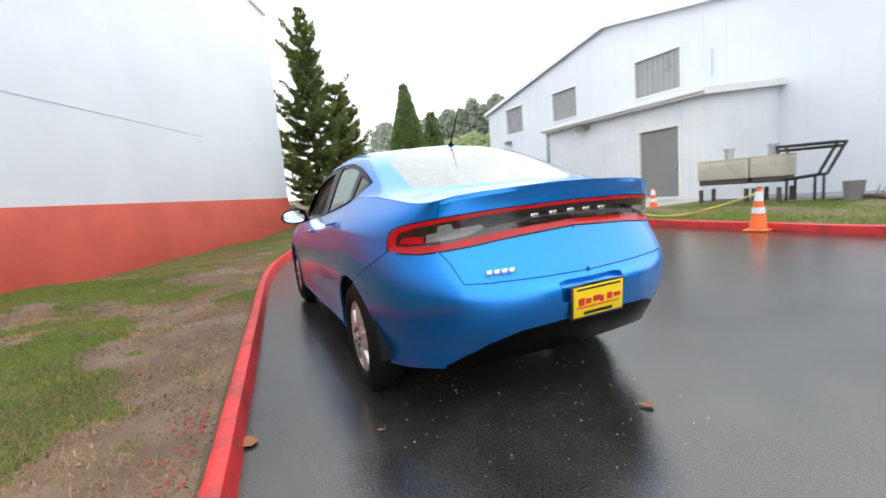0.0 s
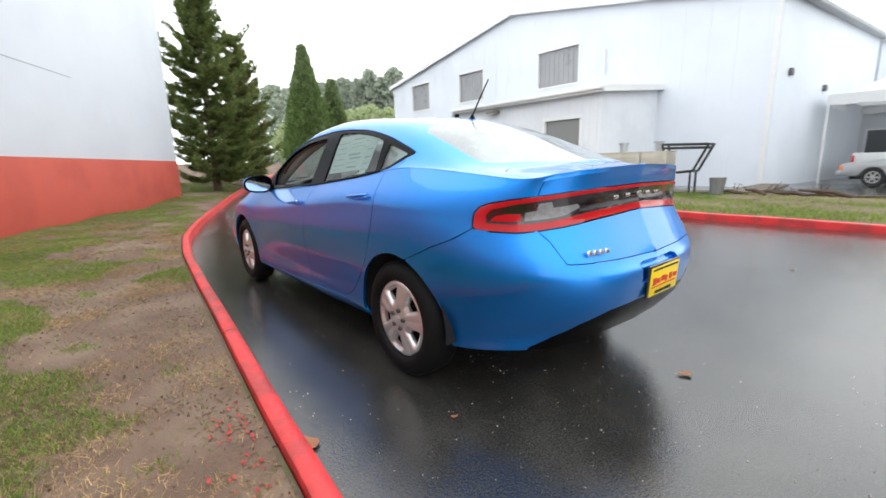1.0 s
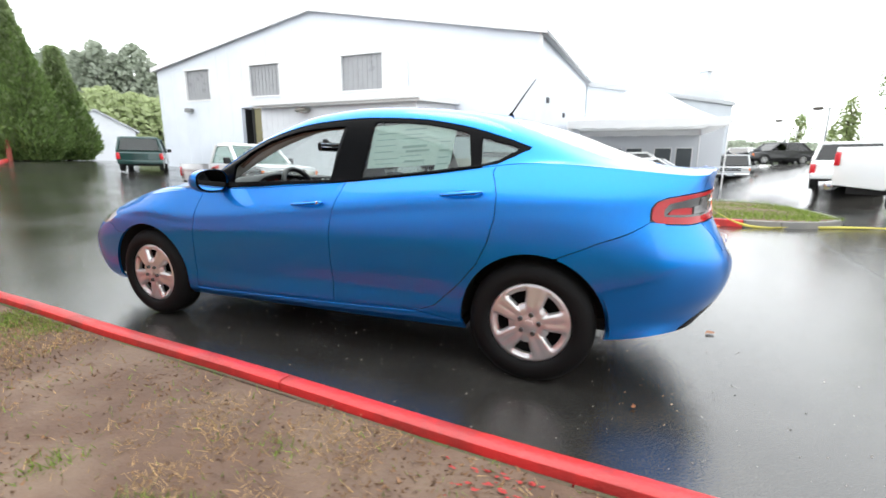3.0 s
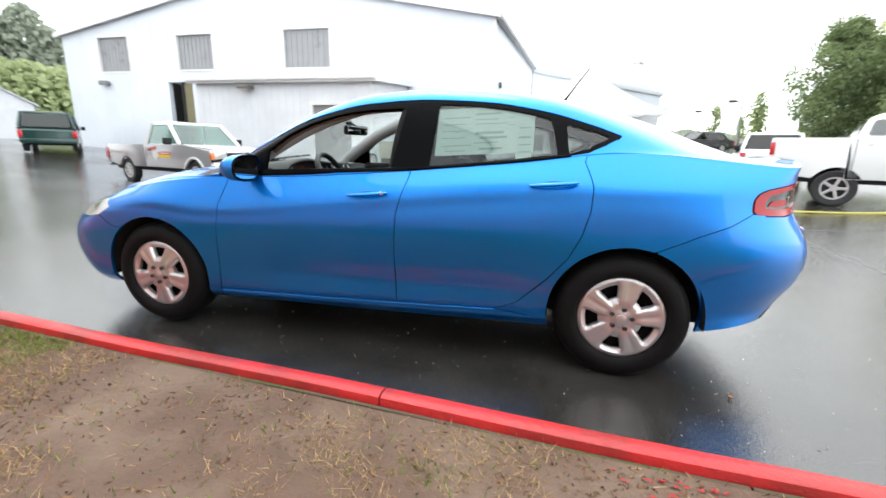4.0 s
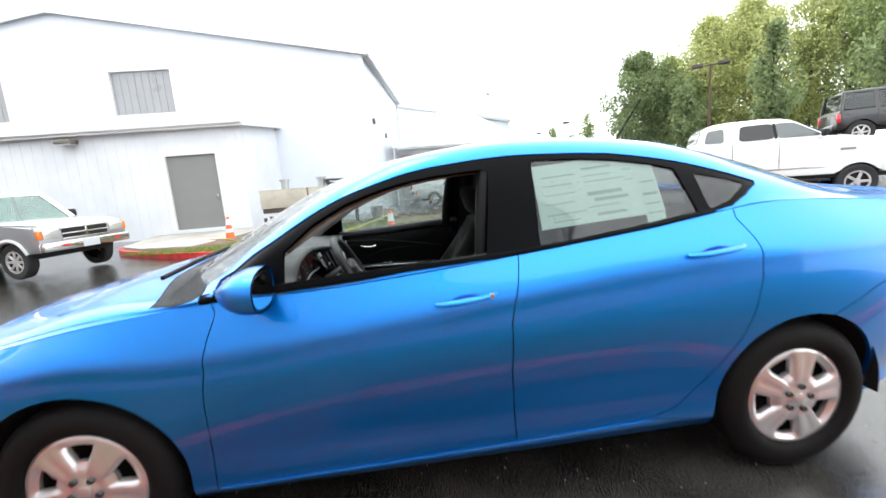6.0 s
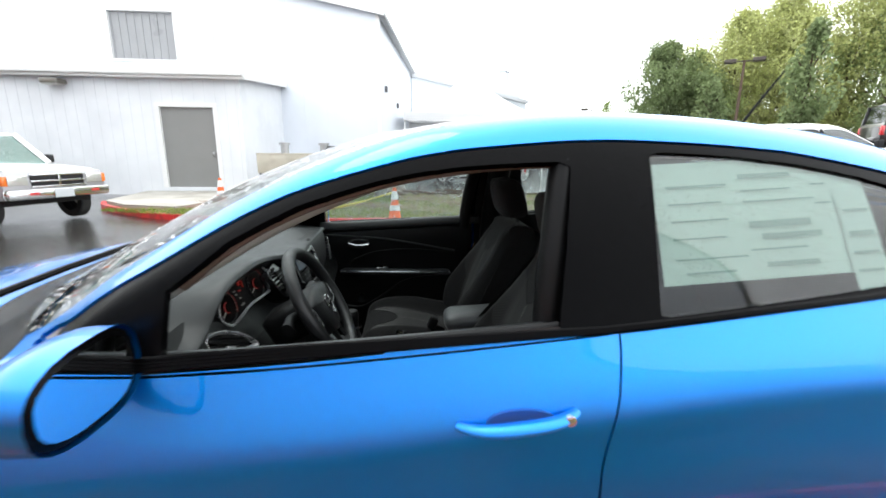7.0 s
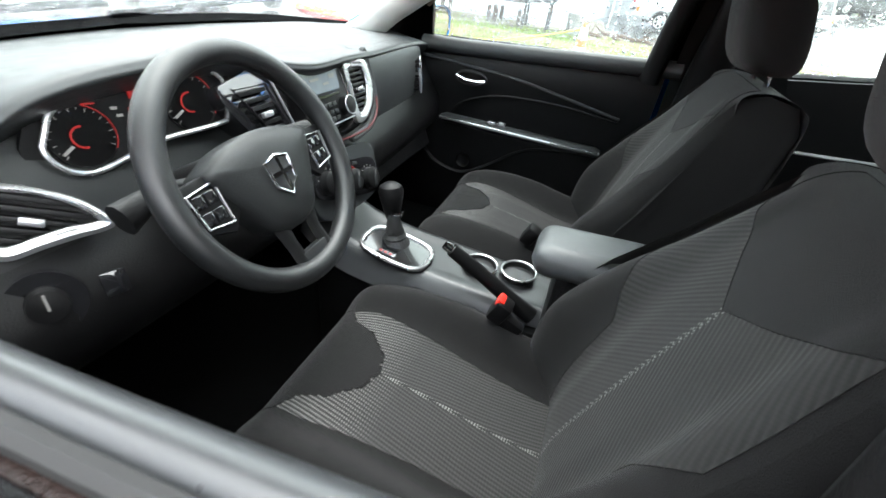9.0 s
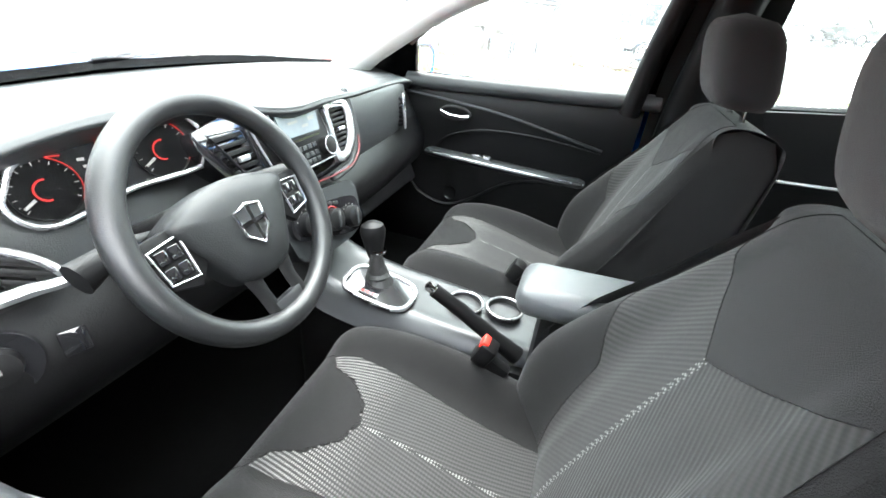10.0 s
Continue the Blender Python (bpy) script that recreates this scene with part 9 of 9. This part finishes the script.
def tape(points, label):
    pts = catmull(np.array(points), 60)
    bm = bmesh.new()
    rows = []
    for i, p in enumerate(pts):
        tw = 0.9 * math.sin(i * .21)
        d = Vector((0.024 * math.sin(tw), 0.0, 0.024 * math.cos(tw)))
        rows.append((bm.verts.new(Vector(p) - d), bm.verts.new(Vector(p) + d)))
    for a, b in zip(rows, rows[1:]):
        bm.faces.new((a[0], b[0], b[1], a[1]))
    ob = single("caution_tape", bm, TAPE, label, "tape", "caution tapes")
    md = ob.modifiers.new("thickness", "SOLIDIFY")
    md.thickness = 0.002
    return ob


tape([(4.4, -7.9, .30), (3.2, -7.1, .19), (2.2, -6.9, .20), (1.3, -6.66, .38), (.47, -6.47, .63)], "yellow caution tape strung to the cone over grass")
tape([(-3.40, -6.28, .48), (-3.7, -6.3, .22), (-4.2, -6.32, .03), (-5.0, -6.55, .025), (-6.0, -6.9, .03), (-7.5, -7.2, .03), (-8.7, -7.45, .12), (-8.86, -7.48, .40)], "slack yellow caution tape lying on wet asphalt")
tape([(-8.95, -7.5, .40), (-9.3, -7.6, .10), (-10.2, -7.9, .03), (-12.0, -8.2, .03)], "yellow caution tape trailing past the cone")

BEIGE = mat("beige_enamel", (0.50, 0.47, 0.39), 0.5, vary=0.08, scale=3, second=(0.42, 0.39, 0.32), second_scale=2.0)
RUST = mat("rusty_brown_steel", (0.075, 0.062, 0.052), 0.75, vary=0.35, scale=12)
BLACK_STEEL = mat("black_steel_rack", (0.02, 0.02, 0.022), 0.45, vary=0.2)
GALV = mat("galvanised_steel", (0.42, 0.43, 0.44), 0.4, 0.7, vary=0.15, scale=12)


def air_unit(x0, x1, y0, y1, label):
    root = thing("air_unit", label, "air conditioner", "air units by the wall", ((x0 + x1) / 2, (y0 + y1) / 2, .14))
    w, d = (x1 - x0) / 2, (y1 - y0) / 2
    body = part("casing", boxm(-w, w, -d, d, .64, 1.16, 0.02), BEIGE, root)
    part("cap", boxm(-w - .01, w + .01, -d - .01, d + .01, 1.155, 1.185, 0.008), BEIGE, root)
    for k in range(5):
        part("louvre", boxm(-w * .8, w * .5, d - .004, d + .006, .72 + .07 * k, .745 + .07 * k), BEIGE, body)
    part("frame", boxm(-w + .03, w - .03, -d + .03, d - .03, .50, .64, 0.01), RUST, root)
    for sx in (-1, 1):
        for sy in (-1, 1):
            part("leg", boxm(sx * (w - .07) - .04, sx * (w - .07) + .04, sy * (d - .06) - .04, sy * (d - .06) + .04, -.04, .37), RUST, root)
    vent = part("vent_pipe", lathe(bmesh.new(), [(.11, 1.18), (.11, 1.42), (.15, 1.42), (.15, 1.47), (.001, 1.48)], 16), GALV, root)
    return root


air_unit(2.98, 4.35, -11.45, -10.75, "beige enamel air unit on rusty legs beside the wall")
air_unit(2.22, 2.94, -11.45, -10.75, "smaller beige enamel cabinet on rusty legs beside the wall")
rack = thing("steel_rack", "black tubular steel truck rack leaning by the wall", "rack", "", (1.9, -11.15, .12))


def rack_tube(name, a, b, r):
    """One steel tube of the rack between two places."""
    o = (1.9, -11.15, .12)
    part(name, tube(bmesh.new(), [tuple(p - q for p, q in zip(e, o)) for e in (a, b)], r, 8), BLACK_STEEL, rack)


for a, b in (((2.42, 1.50), (1.22, 1.47)), ((1.22, 1.47), (1.56, .76)), ((1.56, .76), (2.25, .68)), ((2.42, 1.50), (2.25, .68)), ((2.40, 1.40), (1.30, 1.38))):
    for y in (-10.95, -11.35):
        rack_tube("rail", (a[0], y, a[1]), (b[0], y, b[1]), .035)
for x, z in ((2.42, 1.50), (1.22, 1.47), (1.56, .76), (2.25, .68)):
    rack_tube("cross_tube", (x, -10.93, z), (x, -11.37, z), .03)
for x in (1.62, 2.2):
    for y in (-10.95, -11.35):
        rack_tube("leg", (x, y, .72), (x, y, .12), .03)
bm = bmesh.new()
lathe(bm, [(.16, 0), (.20, .42), (.21, .44), (.19, .44), (.16, .05), (.001, .05)], 20)
bucket = single("scrap_bin", bm, GALV, "dented galvanised bin holding scrap metal", "bin")
bucket.matrix_basis = pose(1.0, -11.2, .13)
rs = random.Random(12)
for k in range(6):
    x = .3 - .42 * k
    bm = bmesh.new()
    a = rs.uniform(-.5, .5)
    p = Vector((x, -11.35 + rs.uniform(-.3, .3), .15))
    q = p + Vector((rs.uniform(.5, 1.1) * math.cos(a), .5 * math.sin(a), rs.uniform(.02, .14)))
    tube(bm, [tuple(p), tuple((p + q) / 2 + Vector((0, .03, .05))), tuple(q)], [.045, .05, .03], 6)
    for _ in range(3):
        t = p.lerp(q, rs.uniform(.3, .9))
        tube(bm, [tuple(t), tuple(t + Vector((rs.uniform(-.25, .25), rs.uniform(-.15, .15), rs.uniform(.05, .3))))], [.018, .006], 5)
    single("branch_debris", bm, BARK, "broken dark branch lying at the wall's foot", "debris", "branches by the wall")
for k in range(4):
    x = -1.0 - .9 * k
    bm = boxm(-.45, .45, -.05, .05, 0, .06, .008)
    ob = single("timber_scrap", bm, BARK, "dark wet timber scrap by the wall", "timber", "timber by the wall")
    ob.matrix_basis = pose(x, -11.6 + .1 * rs.uniform(-1, 1), .12, 0, 0, rs.uniform(-25, 25))

# ---- canopy and the buildings beyond ----
TENT = mat("white_tent_vinyl", (0.86, 0.86, 0.86), 0.55, vary=0.03, scale=1.5)
tn = TENT.node_tree
soft = tn.nodes.new("ShaderNodeBsdfTranslucent")
soft.inputs["Color"].default_value = (0.8, 0.8, 0.8, 1)
blend = tn.nodes.new("ShaderNodeMixShader")
blend.inputs["Fac"].default_value = 0.35
tn.links.new(tn.nodes["Principled BSDF"].outputs["BSDF"], blend.inputs[1])
tn.links.new(soft.outputs["BSDF"], blend.inputs[2])
tn.links.new(blend.outputs["Shader"], tn.nodes["Material Output"].inputs["Surface"])
BACK_WALL = mat("blue_grey_siding", (0.52, 0.54, 0.57), 0.6, vary=0.05, scale=2)
BACK_WHITE = mat("pale_distant_siding", (0.60, 0.64, 0.69), 0.6, vary=0.04, scale=1)
GLASS_SHOP = mat("dark_shop_glass", (0.05, 0.06, 0.065), 0.08, vary=0.2, scale=1.0)


def canopy(x0, x1, y0, y1, eave, peak):
    root = thing("tent_canopy", "large white peaked tent canopy on poles", "canopy", "", ((x0 + x1) / 2, (y0 + y1) / 2, 0))
    w, d, n = (x1 - x0) / 2, (y1 - y0) / 2, 33
    verts, faces = [], []
    for i in range(n):
        for j in range(n):
            u, v = -1 + 2 * i / (n - 1), -1 + 2 * j / (n - 1)
            t = (abs(u) ** 6 + abs(v) ** 6) ** (1 / 6)
            verts.append((u * w, v * d, eave + (peak - eave) * max(0, 1 - t) ** 1.25))
    for i in range(n - 1):
        for j in range(n - 1):
            a = i * n + j
            faces.append((a, a + 1, a + n + 1, a + n))
    raw("roof_skin", verts, faces, TENT, root, sharp=0)
    for a, b in (((-w, -d), (w, -d)), ((w, -d), (w, d)), ((w, d), (-w, d)), ((-w, d), (-w, -d))):
        bm = bmesh.new()
        m = 14
        rows = []
        for k in range(m + 1):
            t = k / m
            x, y = a[0] * (1 - t) + b[0] * t, a[1] * (1 - t) + b[1] * t
            rows.append((bm.verts.new((x, y, eave + .01)), bm.verts.new((x * 1.002, y * 1.002, eave - .36 - (.05 if k % 2 else 0)))))
        for p, q in zip(rows, rows[1:]):
            bm.faces.new((p[0], q[0], q[1], p[1]))
        part("valance_skirt", bm, TENT, root)
        part("pole", tube(bmesh.new(), [(a[0] * .985, a[1] * .985, 0), (a[0] * .985, a[1] * .985, eave)], .035, 10), TRIM_WHITE, root)
        part("eave_rail", tube(bmesh.new(), [(a[0] * .985, a[1] * .985, eave - .06), (b[0] * .985, b[1] * .985, eave - .06)], .04, 8), TRIM_WHITE, root)
    part("finial", tube(bmesh.new(), [(0, 0, peak - .3), (0, 0, peak + .05)], [.12, .06], 10), TENT, root)


canopy(-6.75, 0.45, -27.2, -20.5, 3.35, 5.75)


def shop():
    root = thing("showroom_building", "blue-grey showroom wall with windows behind the canopy", "building", "", (0, 0, 0))
    part("wall", boxm(-8.0, 0.6, -33, -27.5, 0, 3.6), BACK_WALL, root)
    part("eave", boxm(-8.3, 0.7, -33.2, -27.2, 3.6, 3.85, .02), TRIM_WHITE, root)
    for a, b in ((-6.4, -5.55), (-5.25, -4.35), (-3.6, -2.7), (-2.4, -1.5), (-1.0, -.1)):
        w = part("window", boxm(a, b, -27.52, -27.47, 1.1, 2.2), GLASS_SHOP, root)
        for x in (a - .05, b):
            part("window_frame", boxm(x, x + .05, -27.53, -27.44, 1.05, 2.25), TRIM_WHITE, w)
        for z in (1.05, 2.2):
            part("window_frame", boxm(a, b, -27.53, -27.44, z, z + .05), TRIM_WHITE, w)


def wing():
    root = thing("rear_wing", "pale sided rear wing with a flat roof and stack", "building", "", (0, 0, 0))
    d = Vector((-11.4, -13.5, 0)).normalized()
    ang = math.degrees(math.atan2(d.y, d.x))
    m = pose(0.0, -28.5, 0, 0, 0, ang)
    L = 17.6
    part("wall", boxm(0, L, 0, 6, 0, 6.3, 0, 2, m), BACK_WHITE, root)
    part("parapet", boxm(-.1, L + .15, -.15, 6.15, 6.3, 6.65, .02, 2, m), BACK_WALL, root)
    stack = part("stack", boxm(L - 2.6, L - 1.9, 1.0, 1.7, 6.6, 9.0, .02, 2, m), BACK_WHITE, root)
    part("stack_cap", boxm(L - 2.68, L - 1.82, .92, 1.78, 8.98, 9.12, .02, 2, m), BACK_WALL, stack)
    part("upper_storey", boxm(L - 6.5, L - .6, .4, 5, 6.6, 7.5, .02, 2, m), BACK_WHITE, root)


shop()
wing()


def shed(x, y, turn):
    root = thing("gabled_shed", "small white gabled shed beyond the drive", "shed", "", (x, y, gz(x, y)), turn)
    part("wall", plate(bmesh.new(), [(-2.6, -.3), (2.6, -.3), (2.6, 2.6), (0, 4.1), (-2.6, 2.6)], 5, "x", 0), ANNEX_WHITE, root)
    for s in (-1, 1):
        part("roof", plate(bmesh.new(), [(s * 2.9, 2.45), (0, 4.12), (0, 4.24), (s * 2.9, 2.57)], 5.4, "x", -.2), BACK_WALL, root)
    part("door", boxm(-.06, 0.02, -.5, .5, 0, 2.1), DOOR_GREY, root)


sx, sy = at_bearing(-1.6, 2.9, -31, 52)
shed(sx, sy, 149)


def yard_lamp(az, dist, el, heads, ex=-1.66, ey=2.9):
    x, y = at_bearing(ex, ey, az, dist)
    z = gz(x, y)
    h = 1.1 + dist * math.tan(radians(el)) - z
    root = thing("street_lamp", "tall lot lamp pole with dark box heads", "street lamp", "lot lamps", (x, y, z), az + 90)
    part("pole", tube(bmesh.new(), [(0, 0, 0), (0, 0, h)], [.11, .07], 10), GALV if heads == 1 else BARK, root)
    part("cross_arm", tube(bmesh.new(), [(-.75, 0, h - .05), (.75, 0, h - .05)], .04, 8), RUST, root)
    for s in ((-1, 1) if heads == 2 else (1,)):
        part("lamp_head", boxm(s * .75 - .33, s * .75 + .33, -.25, .25, h - .12, h + .10, .03), RUST, root)


yard_lamp(-127, 35, 10, 2, .15, 2.3)
yard_lamp(-107.1, 60, 4.7, 1)
yard_lamp(-110.2, 48, 5.7, 1)

# ---- small things on the ground ----
LEAF_DEAD = mat("fallen_leaf", (0.30, 0.12, 0.05), 0.6, vary=0.3, scale=30)
PAINT_SPILL = mat("dried_red_paint", (0.42, 0.03, 0.028), 0.6, vary=0.3, scale=20)
ROCK = mat("pale_rock", (0.34, 0.27, 0.23), 0.8, vary=0.25, scale=12, bump=0.4)


def leaf(x, y, z, size, turn, label):
    bm = bmesh.new()
    rim = [(size * (math.cos(t) * .62), size * math.sin(t) * .42 * (1 + .25 * math.cos(3 * t))) for t in [6.283 * k / 14 for k in range(14)]]
    c = bm.verts.new((0, 0, .004))
    vs = [bm.verts.new((a, b, .004 + .012 * abs(b) / size + .01 * a * a / size ** 2)) for a, b in rim]
    for i in range(14):
        bm.faces.new((c, vs[i], vs[(i + 1) % 14]))
    tube(bm, [(size * .6, 0, .006), (size * .95, .01, .008)], .002, 5)
    ob = single("fallen_leaf", bm, LEAF_DEAD, label, "leaf", "fallen leaves")
    ob.matrix_basis = pose(x, y, z, 0, 0, turn)


leaf(-2.38, -.24, .004, .055, 40, "brown fallen leaf on wet asphalt")
leaf(-1.59, 1.485, .004, .085, 10, "orange-brown fallen leaf against the red kerb")
for k in range(22):
    leaf(rs.uniform(-4.5, 5), rs.uniform(-5.5, 1.3), .004, rs.uniform(.015, .03), rs.uniform(0, 360), "small brown leaf scrap on wet asphalt")
bm = bmesh.new()
bmesh.ops.create_icosphere(bm, subdivisions=3, radius=.06)
for v in bm.verts:
    v.co *= 1 + .25 * noise.noise(v.co * 14)
    v.co.z *= .55
rock = single("rock", bm, ROCK, "pale rounded rock half sunk in the soil", "rock")
rock.matrix_basis = pose(-.41, 1.75, lawn_height(-.41, 1.75) + .01)


# dried paint drips along the kerb's back
v, f = [], []
for k in range(130):
    x = rs.uniform(-2.8, -1.2)
    y = float(np.interp(x, near[:, 0], near[:, 1])) + .10 + abs(rs.gauss(0, .07))
    r = rs.uniform(.002, .008)
    a0 = len(v)
    for j in range(9):
        a = 6.283 * j / 9
        q = r * rs.uniform(.55, 1.3)
        v.append((x + 1.9 * q * math.cos(a), y + .8 * q * math.sin(a), .090 + rs.uniform(0, .006)))
    f.append(tuple(range(a0, a0 + 9)))
tagged(raw("paint_spill", v, f, PAINT_SPILL, smooth=False), "dried red paint spattered on soil beside the kerb", "paint", "", "stuff")

# cracks and seams in the asphalt, filled with dark tar
TAR = mat("black_tar_seam", (0.006, 0.006, 0.006), 0.22, vary=0.3, scale=20)
for line in ([(-5.0, -6.2), (-4.75, -5.0), (-4.5, -3.6), (-4.3, -2.0), (-4.2, -.7)], [(-12.0, -6.6), (-9.5, -6.0), (-7.0, -5.2), (-5.0, -4.6)]):
    pts = catmull(line, 60)
    bm = bmesh.new()
    sweep(bm, [(x + .02 * math.sin(9 * i), y + .02 * math.sin(7 * i + 1), gz(x, y)) for i, (x, y) in enumerate(pts)], [(-.012, .0005), (-.006, .003), (.006, .003), (.012, .0005)])
    single("asphalt_crack", bm, TAR, "dark tar-filled crack in the wet asphalt", "crack", "asphalt cracks")


# pale grit and small wet stones lying on the asphalt
GRIT = mat("pale_grit", (0.30, 0.29, 0.27), 0.6, vary=0.3, scale=20, tint_random=0.6, island=True)
n = 5200
gxy = np.stack([rng.uniform(-5.0, 3.6, n), rng.uniform(-3.5, 1.6, n)], 1)
gxy = gxy[gxy[:, 1] < np.interp(gxy[:, 0], near[:, 0], near[:, 1]) - .10]
n = len(gxy)
size = 0.0013 + 0.0042 * rng.random(n) ** 3
ang = rng.uniform(0, 6.283, (n, 1)) + np.array([[0, 2.1, 4.2]])
low = np.stack([gxy[:, :1] + size[:, None] * np.cos(ang), gxy[:, 1:] + size[:, None] * np.sin(ang), np.full((n, 3), 0.0005)], -1)
tip = np.stack([gxy[:, 0], gxy[:, 1], size * 1.1], 1)[:, None]
v = np.concatenate([low, tip], 1).reshape(-1, 3)
base = 4 * np.arange(n)[:, None]
f = np.concatenate([base + np.array([[0, 1, 3]]), base + np.array([[1, 2, 3]]), base + np.array([[2, 0, 3]])], 0)
tagged(raw("grit", v, f, GRIT, smooth=False), "pale grit scattered over the wet asphalt", "grit", "", "stuff")
px_, py_ = 29.2, -11.0
bm = boxm(-.09, .09, -.09, .09, -.2, 1.25, .02)
box(bm, -.12, .12, -.12, .12, 1.25, 1.31, .015)
post_ob = single("bollard_post", bm, mat("faded_red_wood", (0.30, 0.075, 0.05), 0.8, vary=0.25, scale=8.0, bump=0.3, bump_scale=60), "faded red wooden post by the cypresses", "post")
post_ob.matrix_basis = pose(px_, py_, gz(px_, py_))
